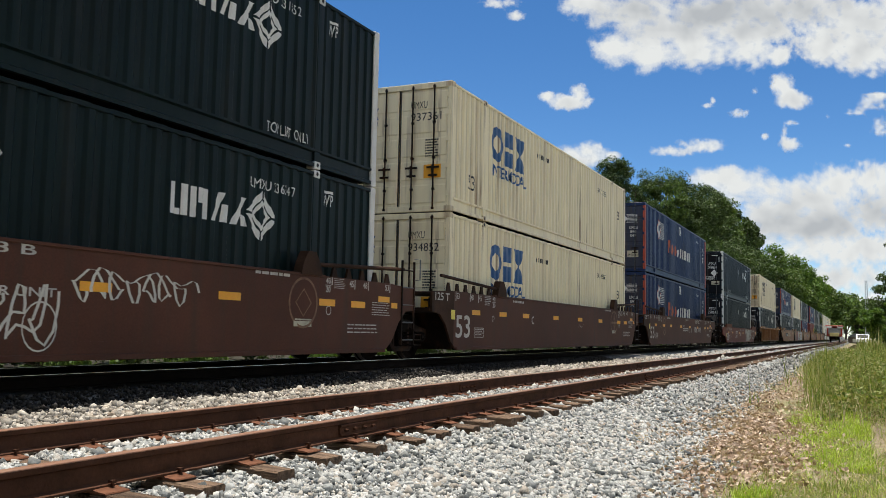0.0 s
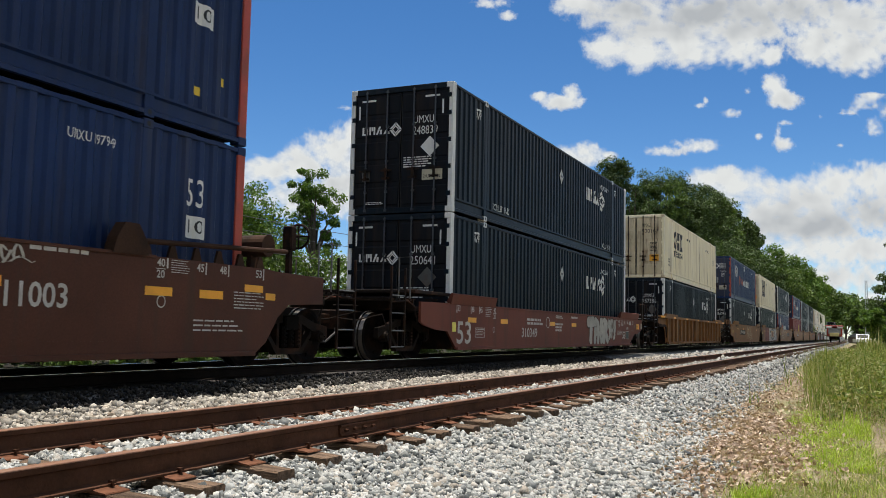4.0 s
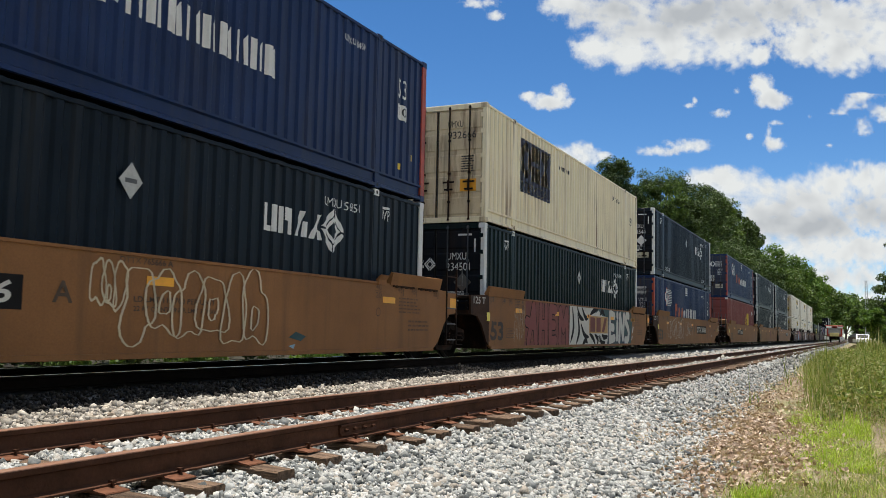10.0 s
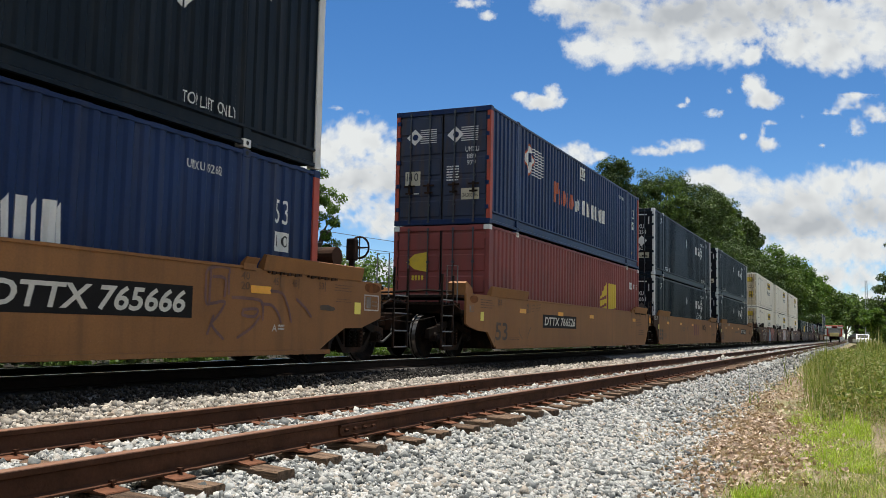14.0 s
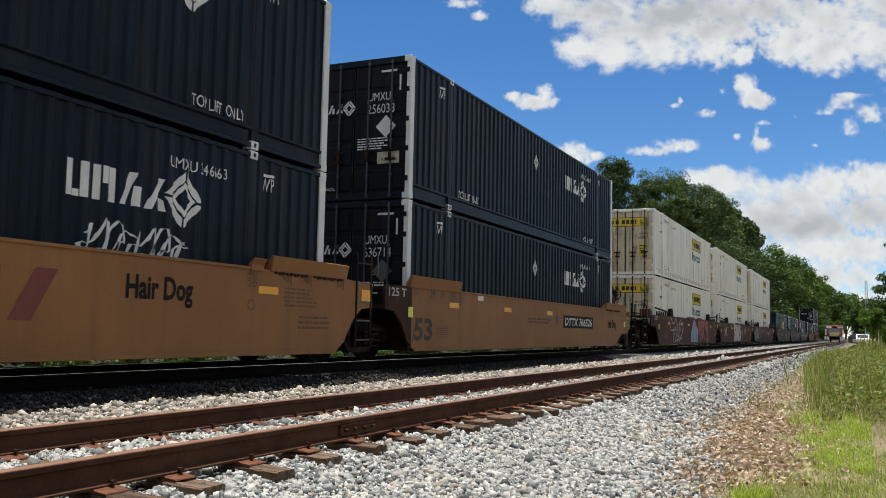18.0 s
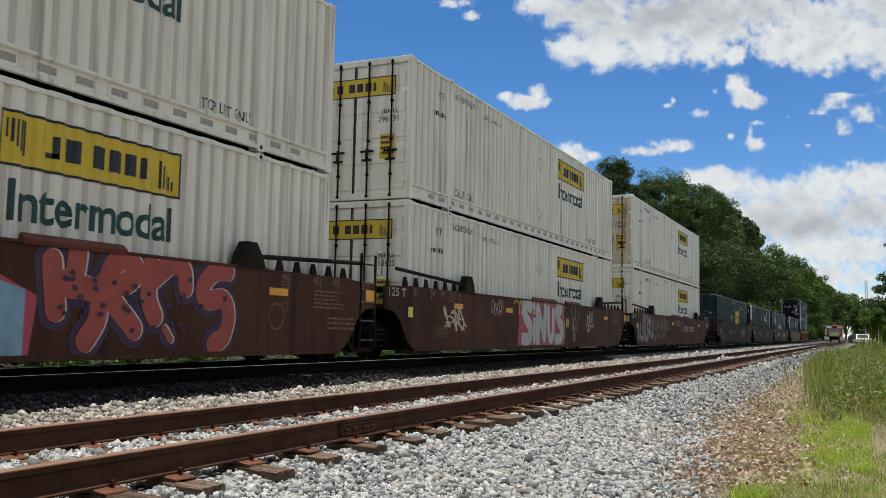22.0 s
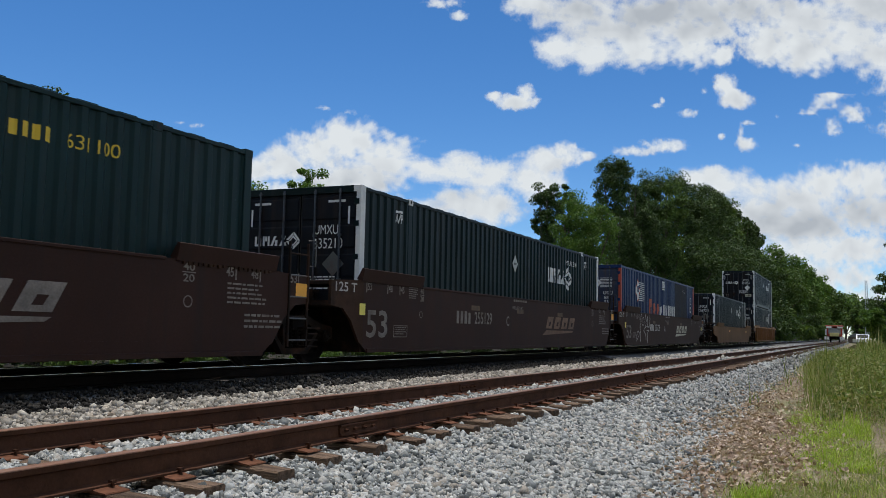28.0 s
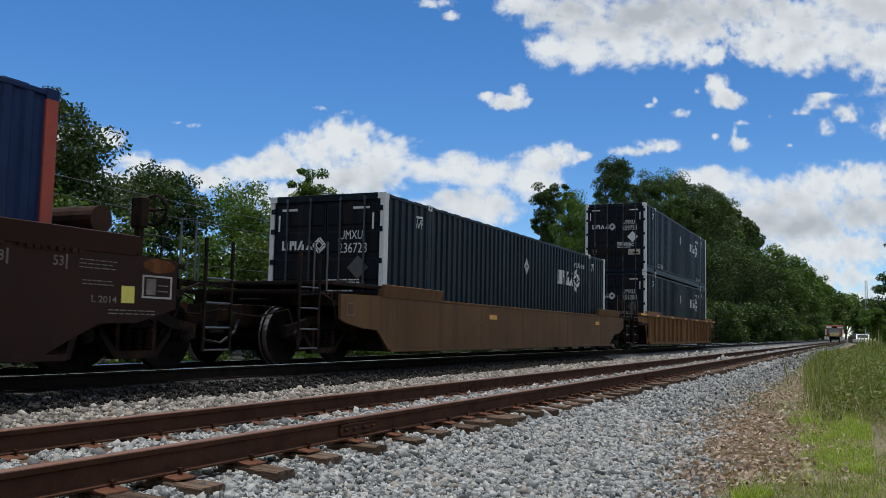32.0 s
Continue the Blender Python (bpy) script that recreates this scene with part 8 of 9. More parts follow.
def tree(label, x, y, top, wide, seed, leaf="leaf", size=0.16, boughs=90, per=80, low=0.25, base=None, name="tree", bough_r=None):
    """A tapered forked trunk with limbs and a crown of many small leaves in uneven clumps."""
    r = np.random.default_rng(seed)
    z0 = soil(x, y) if base is None else base
    h = top - z0
    t = thing(name, label, "tree" if name == "tree" else "shrub", pose(x, y, z0), group="trees behind the railway")
    lobes = [(r.normal(0, wide * 0.30), r.normal(0, wide * 0.30), h * r.uniform(low + 0.15, 0.80), r.uniform(0.45, 0.75)) for _ in range(7)] + [(0, 0, h * 0.82, 0.55)]
    cs = []
    while len(cs) < boughs:
        lx, ly, lz, lr = lobes[r.integers(len(lobes))]
        d = r.normal(size=3)
        d /= np.linalg.norm(d)
        q = np.array([lx, ly, lz]) + d * np.array([wide * lr, wide * lr, h * 0.26 * lr / 0.6]) * r.uniform(0.5, 1.0)
        if q[2] < h * low * r.uniform(0.6, 1.2) or q[2] > h * 0.985 - (bough_r or wide * 0.27) * 0.5:
            continue
        cs.append(q)
    cs = np.array(cs)
    rb = (bough_r or wide * 0.27) * r.uniform(0.6, 1.3, len(cs))
    crown = new("crown", quads("crown", leaf_cloud(r, cs, rb, per, size, simple=abs(y) > 55 or size > 0.3), M[leaf]))
    crown.parent = t
    bm = bmesh.new()
    fork = h * (low + 0.1)
    rod(bm, (0, 0, -0.3), (0.04 * h * 0.2, 0, fork), 0.026 * h, 8, 0.017 * h)
    part("trunk", bm, M["bark"], t)
    bm = bmesh.new()
    order = r.permutation(len(cs))[:14]
    for k in order:
        e = Vector(cs[k])
        m = Vector((e.x * 0.45, e.y * 0.45, fork + (e.z - fork) * 0.55))
        rod(bm, (0.03 * h * 0.2, 0, fork * 0.85), m, 0.012 * h, 5, 0.007 * h)
        rod(bm, m, e, 0.007 * h, 5, 0.002 * h)
    part("branchwork", bm, M["bark"], t)
    return t


T_ = "tall broadleaf tree with a dense green crown"
# beside the main line, seen between the containers
L_ = "leafy green tree with an uneven crown beyond the tracks"
tree(L_, -21.5, 19.2, 7.75, 2.5, 11, "leaf_dark", 0.072, 240, 190, 0.10)
tree(L_, -22.5, 16.0, 5.9, 2.4, 12, "leaf_dark", 0.072, 160, 170, 0.08)
tree(L_, -22.5, 24.6, 6.6, 1.9, 13, "leaf_dark", 0.072, 130, 160, 0.1)
tree(L_, -23.0, 30.2, 6.9, 2.2, 14, "leaf_light", 0.07, 110, 160, 0.1)
tree("slender tree with a small light green crown", -25.0, 38.6, 9.1, 1.3, 15, "leaf_light", 0.08, 60, 160, 0.4)
for k, (x, y, top, w) in enumerate([(-19, 13.5, 4.0, 2.2), (-19.5, 17, 4.3, 2.2), (-20, 21, 4.2, 2.2), (-20, 24.5, 3.9, 2.0), (-20.5, 28, 4.4, 2.2), (-21, 32, 4.3, 2.3), (-21.5, 36.5, 4.9, 2.4), (-22, 41, 4.4, 2.4), (-23, 46, 3.4, 2.2), (-24, 51, 3.0, 2.2), (-25, 57, 3.2, 2.5), (-24, 63, 4.5, 2.8)]):
    tree("dense green shrub at the edge of the railway", x, y, top, w, 30 + k, "leaf" if k % 3 else "leaf_light", 0.09, 60, 95, 0.02, name="shrub")
# weeds along the foot of the main line's far side
for k in range(13):
    tree("low dark undergrowth behind the main line", -16.2 - 0.4 * (k % 2), 8.5 + k * 2.9, 1.5 + 0.2 * (k % 3), 1.5, 480 + k, "leaf_dark", 0.08, 70, 70, 0.0, name="shrub")
for k in range(5):
    tree("low weedy shrub beside the main line", -14.4 - 0.3 * (k % 3), 9.5 + k * 4.3, 0.22 + 0.1 * (k % 2), 0.8, 60 + k, "leaf_light", 0.06, 24, 60, 0.0, name="shrub")
# the wood on the far side, growing away along the line; the nearest trees stand apart
for k, (x, y, top, w, lf, n, low) in enumerate([
        (-24, 73, 14.3, 1.75, "leaf_dark", 110, 0.2), (-23.5, 78, 14.6, 1.3, "leaf_dark", 60, 0.3), (-20, 70.4, 12.5, 3.0, "leaf_light", 190, 0.02), (-22.8, 92, 19.6, 2.9, "leaf_dark", 200, 0.05), (-22.3, 97, 18.0, 2.8, "leaf_dark", 130, 0.05),
        (-22, 104, 20.2, 3.0, "leaf_dark", 140, 0.05), (-20.5, 86, 12.5, 2.6, "leaf_dark", 120, 0.0), (-22.5, 115, 22.0, 4.0, "leaf", 170, 0.05), (-23, 131, 24.2, 5.0, "leaf_dark", 210, 0.05),
        (-22.3, 150, 25.6, 4.6, "leaf_dark", 190, 0.05), (-22.3, 168, 26.4, 4.6, "leaf", 190, 0.05), (-22, 193, 27.4, 4.2, "leaf_dark", 170, 0.05), (-21.5, 212, 27.0, 3.8, "leaf_dark", 130, 0.05)]):
    tree(T_, x, y, top, w, 100 + k, lf, 0.0012 * y, n, 230, low, bough_r=w * 0.28)
for k, (x, y, top, w, lf) in enumerate([
        (-19.5, 118, 14, 5, "leaf_dark"), (-19.5, 138, 16, 5.5, "leaf_dark"), (-19, 160, 17, 6, "leaf_dark"), (-18.5, 190, 17, 6, "leaf_dark"), (-20, 240, 24.5, 7.0, "leaf_light"), (-18.5, 225, 17, 6.5, "leaf"),
        (-19, 285, 25.0, 8.0, "leaf_light"), (-17.5, 265, 18, 7, "leaf_light"), (-18, 335, 26.5, 8.5, "leaf_light"), (-16.5, 310, 19, 7.5, "leaf"), (-17, 395, 27.0, 9.0, "leaf_light"), (-16.0, 365, 17, 8, "leaf"),
        (-15.5, 450, 25.0, 10.0, "leaf"), (-13.5, 520, 24, 11.0, "leaf_light")]):
    tree(T_, x - (0.5 if top > 15 else 0), y, top, w, 130 + k, lf, 0.0014 * y, 150, 115, 0.05, bough_r=w * 0.3)
for k in range(16):
    y = 56 + k * 11 + (k % 3)
    tree("dense dark undergrowth at the edge of the wood", -16.8 - (k % 2), y, 4.2 + 0.22 * k, 3.2 + 0.2 * k, 200 + k, "leaf_dark" if k % 3 else "leaf", 0.14 + 0.016 * k, 55, 100, 0.0, name="shrub")
# near side of the line, far along it
for k, (x, y, top, w, lf) in enumerate([(3.3, 95, 11.2, 2.4, "leaf_dark"), (2.7, 82, 4.0, 1.7, "leaf_light"), (8.5, 80, 9.5, 3.8, "leaf"), (6.0, 110, 8, 3.6, "leaf"), (4.2, 84, 5.2, 1.9, "leaf"), (7.2, 130, 13, 4.5, "leaf"), (10, 64, 9, 4, "leaf_dark"), (5.6, 70, 3.2, 1.8, "leaf_light")]):
    tree("broadleaf tree beside the line", x, y, top, w, 300 + k, lf, 0.105, 120, 180, 0.1)
for k, (x, y, top, w, lf) in enumerate([(-2, 560, 24, 12, "leaf"), (12, 520, 21, 11, "leaf"), (3, 640, 22, 12, "leaf_light"), (22, 480, 26, 12, "leaf"), (-9, 640, 30, 13, "leaf"), (8, 420, 15, 8, "leaf_light")]):
    tree("distant green tree on the horizon", x, y, top, w, 330 + k, lf, 1.0, 90, 45, 0.05)
# unseen wood on the camera's side, added to close off the low sky
for k in range(9):
    tree("added broadleaf tree out of view, closing off the low sky", 44 + 5 * (k % 3), -60 + k * 17, 13 + 3 * ((k * 7) % 4) / 3, 5.5, 360 + k, "leaf", 0.5, 80, 40, 0.06)

# unseen trees added behind the camera to block light on the end faces
for k in range(11):
    tree("added broadleaf tree behind the camera, blocking light from there", -20 - 2 * (k % 2), -6 - k * 13, 14 + (k * 5) % 4, 5.0, 400 + k, "leaf", 0.5, 70, 60, 0.02)
    tree("added broadleaf tree behind the camera, blocking light from there", 13 + 3 * (k % 3), -16 - k * 12, 15 + (k * 3) % 4, 5.0, 420 + k, "leaf", 0.5, 70, 60, 0.02)

# ---------------------------------------------------------------- grass, weeds and litter
M["grass"] = scattered("green_and_dry_grass", [(0.12, 0.19, 0.03), (0.18, 0.26, 0.05), (0.27, 0.29, 0.09), (0.34, 0.31, 0.15), (0.14, 0.22, 0.035)], 0.7, 0.35)
M["grass_green"] = scattered("fresh_green_grass", [(0.23, 0.34, 0.038), (0.33, 0.455, 0.055), (0.41, 0.51, 0.085), (0.27, 0.39, 0.045), (0.40, 0.39, 0.14)], 0.6, 0.4)
M["straw"] = scattered("dry_straw", [(0.40, 0.32, 0.19), (0.54, 0.45, 0.29), (0.33, 0.25, 0.15), (0.47, 0.41, 0.24)], 0.8, 0.2)
M["weed"] = scattered("tall_weeds", [(0.09, 0.14, 0.026), (0.16, 0.215, 0.045), (0.23, 0.26, 0.08), (0.32, 0.29, 0.14), (0.12, 0.175, 0.034)], 0.7, 0.35)
M["litter"] = scattered("dry_brown_leaves", [(0.32, 0.205, 0.145), (0.48, 0.355, 0.27), (0.60, 0.48, 0.385), (0.20, 0.125, 0.09), (0.68, 0.57, 0.475)], 0.85, 0.15)


def blades(spots, heights, width, r, lean=0.35):
    n = len(spots)
    t = r.uniform(0, math.tau, n)
    side = np.stack([np.cos(t), np.sin(t), np.zeros(n)], 1) * width * r.uniform(0.6, 1.3, (n, 1))
    way = np.stack([np.cos(t + 1.5), np.sin(t + 1.5), np.zeros(n)], 1) * r.normal(0, lean, (n, 1)) * heights[:, None]
    up = np.array([0, 0, 1.0]) * heights[:, None]
    mid = spots + up * 0.55 + way * 0.35
    tip = spots + up + way
    lower = np.stack([spots - side, spots + side, mid + side * 0.8, mid - side * 0.8], 1)
    upper = np.stack([mid - side * 0.8, mid + side * 0.8, tip + side * 0.1, tip - side * 0.1], 1)
    return np.concatenate([lower, upper])


def edge_of_grass(y):
    """The grass keeps off the strip of earth and leaves beside the gravel."""
    return float(np.interp(y, (5, 8.5, 10.4, 12.5, 14.5, 17.4, 20.7, 27, 43, 60, 120), (-0.9, -1.05, -0.62, -0.6, -0.88, -1.12, -0.95, -1.25, -2.2, -2.4, -2.5)))


def field(name, label, n, region, height, width, mat, seed, clump=0.5, lean=0.35, cat="grass", power=1.3):
    r = np.random.default_rng(seed)
    x0, x1, y0, y1 = region
    y = y0 + (y1 - y0) * r.random(n * 3) ** power
    x = r.uniform(0, 1, n * 3)
    x = x0 + (x1 - x0) * x
    keep = [i for i in range(n * 3) if noise.noise(Vector((x[i] * 0.9, y[i] * 0.7, seed))) > r.normal(0.0, clump) and (x[i] > edge_of_grass(y[i]) + 0.4 * noise.noise(Vector((0.0, y[i] * 0.7, 5.0))) + r.normal(0, 0.12) or (x[i] > toe(y[i]) + 0.3 and r.random() < 0.05))][:n]
    p = np.array([(x[i], y[i], soil(x[i], y[i]) - 0.02) for i in keep])
    h = height * r.lognormal(0, 0.35, len(p))
    ob = new(name, quads(name, blades(p, h, width, r, lean), M[mat]))
    return tagged(ob, label, cat, kind="stuff")


field("grass", "patchy green and dry grass on the verge", 20000, (-1.5, 1.6, 5.8, 22), 0.075, 0.004, "grass", 1, lean=0.9)
field("dry_grass", "dry straw-coloured grass on the verge", 4500, (-1.5, 1.8, 5.5, 12.5), 0.075, 0.004, "straw", 2, lean=1.4)
field("dry_grass", "sparse dry grass among the leaves", 3500, (-1.6, 1.8, 12, 30), 0.06, 0.004, "straw", 16, lean=1.4)
field("green_grass", "bright green patch of fresh grass", 8000, (-1.15, 0.1, 10.6, 18.8), 0.07, 0.006, "grass_green", 3, 0.35, 0.9)
field("grass", "short olive grass thinning out over the earth", 6000, (-1.5, 0.8, 7.6, 12.5), 0.05, 0.004, "grass", 21, 0.5, 1.1)
field("green_grass", "sparse bright grass among dry stalks", 1800, (-1.3, 0.8, 7.8, 11.5), 0.06, 0.004, "grass_green", 22, 0.4, 1.0)
field("green_grass", "bright green tuft of fresh grass", 700, (-1.05, -0.75, 8.0, 8.9), 0.09, 0.005, "grass_green", 13, 2.0, 0.6)
field("grass", "coarse green and yellow grass along the verge", 11000, (-2.4, 4.5, 19.5, 70), 0.20, 0.009, "grass", 4, lean=0.8)
field("dry_grass", "dry grass stalks among the weeds", 2200, (-2.0, 4.0, 15, 60), 0.40, 0.005, "straw", 7, 0.5, 0.4)
field("tall_weeds", "tall green and yellow weeds along the verge", 7000, (-2.4, 3.5, 19, 60), 0.62, 0.009, "weed", 5, 0.3, 0.4, "weeds", 1.1)
field("grass", "coarse grass closing up to the ballast far along the line", 7000, (-2.7, -0.4, 26, 120), 0.20, 0.012, "grass", 14, 1.0, 0.8)
field("dry_grass", "dry grass at the edge of the ballast", 1800, (-2.7, -0.4, 24, 120), 0.16, 0.012, "straw", 15, 1.0, 1.0)
field("tall_weeds", "tall green and yellow weeds along the verge", 6000, (-0.3, 12, 45, 140), 0.90, 0.03, "weed", 6, 0.4, 0.3, "weeds", 1.1)


def weed_leaves(name, n, region, seed):
    r = np.random.default_rng(seed)
    x0, x1, y0, y1 = region
    st = np.stack([r.uniform(x0, x1, n), y0 + (y1 - y0) * r.random(n) ** 1.1, np.zeros(n)], 1)
    if x0 > -5:
        st[:, 0] += [edge_of_grass(b) - x0 + 0.42 + 0.55 * noise.noise(Vector((0.0, b * 0.45, 4.0))) for b in st[:, 1]]
    st[:, 2] = [soil(a, b) for a, b in st[:, :2]]
    # the stand thins out and lowers towards its edges
    into = np.clip((st[:, 0] - (np.array([edge_of_grass(b) for b in st[:, 1]]) if x0 > -5 else x0)) / 1.1, 0, 1) * 0.6 + np.clip((st[:, 1] - y0) / 14, 0, 1) * 0.6
    hs = r.uniform(0.3, 1.0, n) * np.clip(into + 0.15 + r.normal(0, 0.15, n), 0.12, 1.0)
    k = 40
    c = np.repeat(st, k, 0)
    u = r.random((n * k, 1)) ** 0.8
    c = c + np.concatenate([r.normal(0, 0.07, (n * k, 2)), u * np.repeat(hs, k)[:, None]], 1)
    ob = new(name, quads(name, leaf_cloud(r, c, np.full(len(c), 0.03), 1, 0.045), M["weed"]))
    return tagged(ob, "leafy tall weeds along the verge", "weeds", kind="stuff")


weed_leaves("leafy_weeds", 1000, (-0.45, 3.0, 16.5, 55), 8)
ob = weed_leaves("leafy_weeds", 150, (-16.5, -14.4, 7, 60), 18)
ob["label"] = "dark green leafy weeds beyond the main line"
ob.data.materials[0] = M["leaf_dark"]
# dry leaves lying on the verge
r = np.random.default_rng(9)
n = 15000
y = np.concatenate([r.normal(12.6, 2.0, 8500).clip(8.0, 20), r.normal(18.5, 4.5, n - 11000).clip(9, 36), r.uniform(7, 38, 2500)])
lo, hi = np.array([toe(b) for b in y]) - 0.3, np.array([edge_of_grass(b) for b in y]) + 0.1
x = lo + (hi - lo) * r.normal(0.55, 0.30, n)
keep = np.array([noise.noise(Vector((a * 1.7, b * 0.9, 8.0))) > q for a, b, q in zip(x, y, r.normal(-0.08, 0.22, n))])
x, y = x[keep], y[keep]
n = len(x)
z = np.array([max(bed(a, b) if a < toe(b) + 0.3 else -9, soil(a, b)) for a, b in zip(x, y)]) + 0.02 + r.random(n) * 0.035
c = np.stack([x, y, z], 1)
lv = leaf_cloud(r, c, np.full(n, 0.01), 1, 0.042)
lv[:, :, 2] = c[:, None, 2] + (lv[:, :, 2] - c[:, None, 2]) * 0.8
tagged(new("dry_leaves", quads("dry_leaves", lv, M["litter"])), "scattered dry brown leaves on the verge", "leaf litter", kind="stuff")

# ---------------------------------------------------------------- brick tower, far things
M["brick"] = surface("red_brick", (0.30, 0.085, 0.05), 0.85, vary=0.25, scale=2, fine=30, bump=0.3, random=0.15)
M["mortar"] = surface("pale_mortar", (0.34, 0.26, 0.22), 0.9, vary=0.15)
M["roofing"] = surface("grey_roofing", (0.16, 0.165, 0.165), 0.7, vary=0.2)
M["glass"] = surface("dull_window_glass", (0.30, 0.32, 0.34), 0.12, vary=0.1, bump=0)
M["frame"] = surface("painted_window_frame", (0.55, 0.55, 0.52), 0.6, vary=0.1, bump=0)
tower = thing("brick_tower", "square red brick railway tower with a low hipped roof", "tower", pose(-40.0, 87.4, soil(-40, 87.4)))
TW, TD, TH = 3.7, 4.6, 9.6
bm = bmesh.new()
wins_x = (-2.65, -1.25)
z0, z1 = TH - 4.4, TH - 2.7
t = 0.3


def wall_with_windows(bm, length, along_x, off, wins, z0, z1, h):
    """A brick wall cut by openings, out of blocks."""
    cuts = [0.0] + [c for w in wins for c in (w - 0.28, w + 0.28)] + [length]
    def put(a, b, c, d):
        if along_x:
            box(bm, -length + a, -length + b, off, off + t, c, d)
        else:
            box(bm, off - t, off, a, b, c, d)
    put(0, length, 0, z0)
    put(0, length, z1, h)
    for i in range(0, len(cuts) - 1, 2):
        put(cuts[i], cuts[i + 1], z0, z1)


wall_with_windows(bm, TW, True, 0.0, (0.95, 2.55), z0, z1, TH)
part("wall", bm, M["brick"], tower)
bm = bmesh.new()
wall_with_windows(bm, TD - 0.61, False, 0.0, (1.0, 2.9), z0, z1, TH)
for v in bm.verts:
    v.co.y += 0.305
part("wall", bm, M["brick"], tower)
for args in ((-TW, -0.305, TD - t, TD), (-TW, -TW + t, 0.305, TD - t - 0.005)):
    bm = bmesh.new()
    box(bm, args[0], args[1], args[2], args[3], 0, TH)
    part("wall", bm, M["brick"], tower)
bm = bmesh.new()
box(bm, -TW - 0.06, 0.06, -0.06, 0.0 - 0.002, z0 - 0.28, z0 - 0.1)
box(bm, 0.002, 0.06, -0.06, TD, z0 - 0.28, z0 - 0.1)
part("stone_course", bm, M["mortar"], tower)
for wx in (0.95, 2.55):
    w = new("window")
    w.parent = tower
    bm = bmesh.new()
    box(bm, -TW + wx - 0.27, -TW + wx + 0.27, 0.12, 0.14, z0, z1)
    part("pane", bm, M["glass"], w)
    bm = bmesh.new()
    for a in (-0.27, 0.21):
        box(bm, -TW + wx + a, -TW + wx + a + 0.06, 0.08, 0.118, z0, z1)
    box(bm, -TW + wx - 0.205, -TW + wx + 0.205, 0.08, 0.118, (z0 + z1) / 2 - 0.03, (z0 + z1) / 2 + 0.03)
    part("window_frame", bm, M["frame"], w)
for wy in (1.305, 3.205):
    w = new("window")
    w.parent = tower
    bm = bmesh.new()
    box(bm, -0.14, -0.12, wy - 0.27, wy + 0.27, z0, z1)
    part("pane", bm, M["glass"], w)
    bm = bmesh.new()
    for a in (-0.27, 0.21):
        box(bm, -0.118, -0.08, wy + a, wy + a + 0.06, z0, z1)
    part("window_frame", bm, M["frame"], w)
bm = bmesh.new()
o = 0.5
base = [bm.verts.new(c) for c in ((-TW - o, -o, TH), (o, -o, TH), (o, TD + o, TH), (-TW - o, TD + o, TH))]
base2 = [bm.verts.new((c.co.x, c.co.y, TH + 0.14)) for c in base]
apex = bm.verts.new((-TW / 2, TD / 2, TH + 0.85))
bm.faces.new(base)
for i in range(4):
    bm.faces.new((base[i], base[(i + 1) % 4], base2[(i + 1) % 4], base2[i]))
    bm.faces.new((base2[i], base2[(i + 1) % 4], apex))
part("roof", bm, M["roofing"], tower)
bm = bmesh.new()
rod(bm, (-TW / 2, TD / 2, TH + 0.8), (-TW / 2, TD / 2, TH + 1.15), 0.14, 8, 0.1)
rod(bm, (-TW / 2, TD / 2, TH + 1.15), (-TW / 2, TD / 2, TH + 1.6), 0.16, 8, 0.01)
part("finial", bm, M["roofing"], tower)

# pole line and its wires behind the trees
M["pole"] = surface("weathered_pole_wood", (0.13, 0.10, 0.075), 0.9, vary=0.3, grain=(4, 4, 0.3), bump=0.4)
M["wire"] = surface("weathered_wire", (0.10, 0.10, 0.10), 0.6, 0.2, bump=0)
POLES = [(-19.0, 3.0), (-19.0, 47.0)]
for x, y in POLES:
    p = thing("utility_pole", "weathered wooden utility pole with a crossarm", "utility pole", pose(x, y, -0.495))
    bm = bmesh.new()
    rod(bm, (0, 0, -0.4), (0, 0, 6.2), 0.13, 10, 0.10)
    part("pole", bm, M["pole"], p)
    bm = bmesh.new()
    box(bm, -0.05, 0.05, -0.9, 0.9, 5.5, 5.62)
    part("crossarm", bm, M["pole"], p)
    for k in (-0.8, 0.0, 0.8):
        bm = bmesh.new()
        rod(bm, (0.0, k, 5.62), (0.0, k, 5.76), 0.04, 8, 0.025)
        part("insulator", bm, M["glass"], p)
for k, (dz, dx) in enumerate(((5.75, 0.0), (5.25, 0.06), (4.6, 0.1), (3.9, 0.12))):
    bm = bmesh.new()
    pts = []
    for i in range(17):
        u = i / 16
        pts.append((-19.0 + dx, 3 + 44 * u, -0.495 + dz - 0.75 * 4 * u * (1 - u)))
    tube(bm, pts, 0.012, 5)
    tagged(part("overhead_wire", bm, M["wire"], None), "slack overhead wire strung between poles", "wire", group="wires of the pole line")

# track machine standing on the near track, far off
M["mach_red"] = surface("red_machine_paint", (0.50, 0.05, 0.035), 0.5, vary=0.15)
M["mach_white"] = surface("white_machine_paint", (0.75, 0.74, 0.70), 0.5, vary=0.1)
M["mach_yellow"] = surface("pale_yellow_machine_paint", (0.62, 0.52, 0.22), 0.5, vary=0.15)
mach = thing("track_machine", "red and white rail maintenance machine parked on the siding", "rail vehicle", pose(X_NEAR + 0.3, 182.0, 0.0))
def mpart(name, mat, *boxes):
    bm = bmesh.new()
    for b in boxes:
        box(bm, *b, 0.03)
    part(name, bm, mat, mach)
mpart("chassis", M["under"], (-1.35, 1.35, 0, 7, 0.55, 1.1))
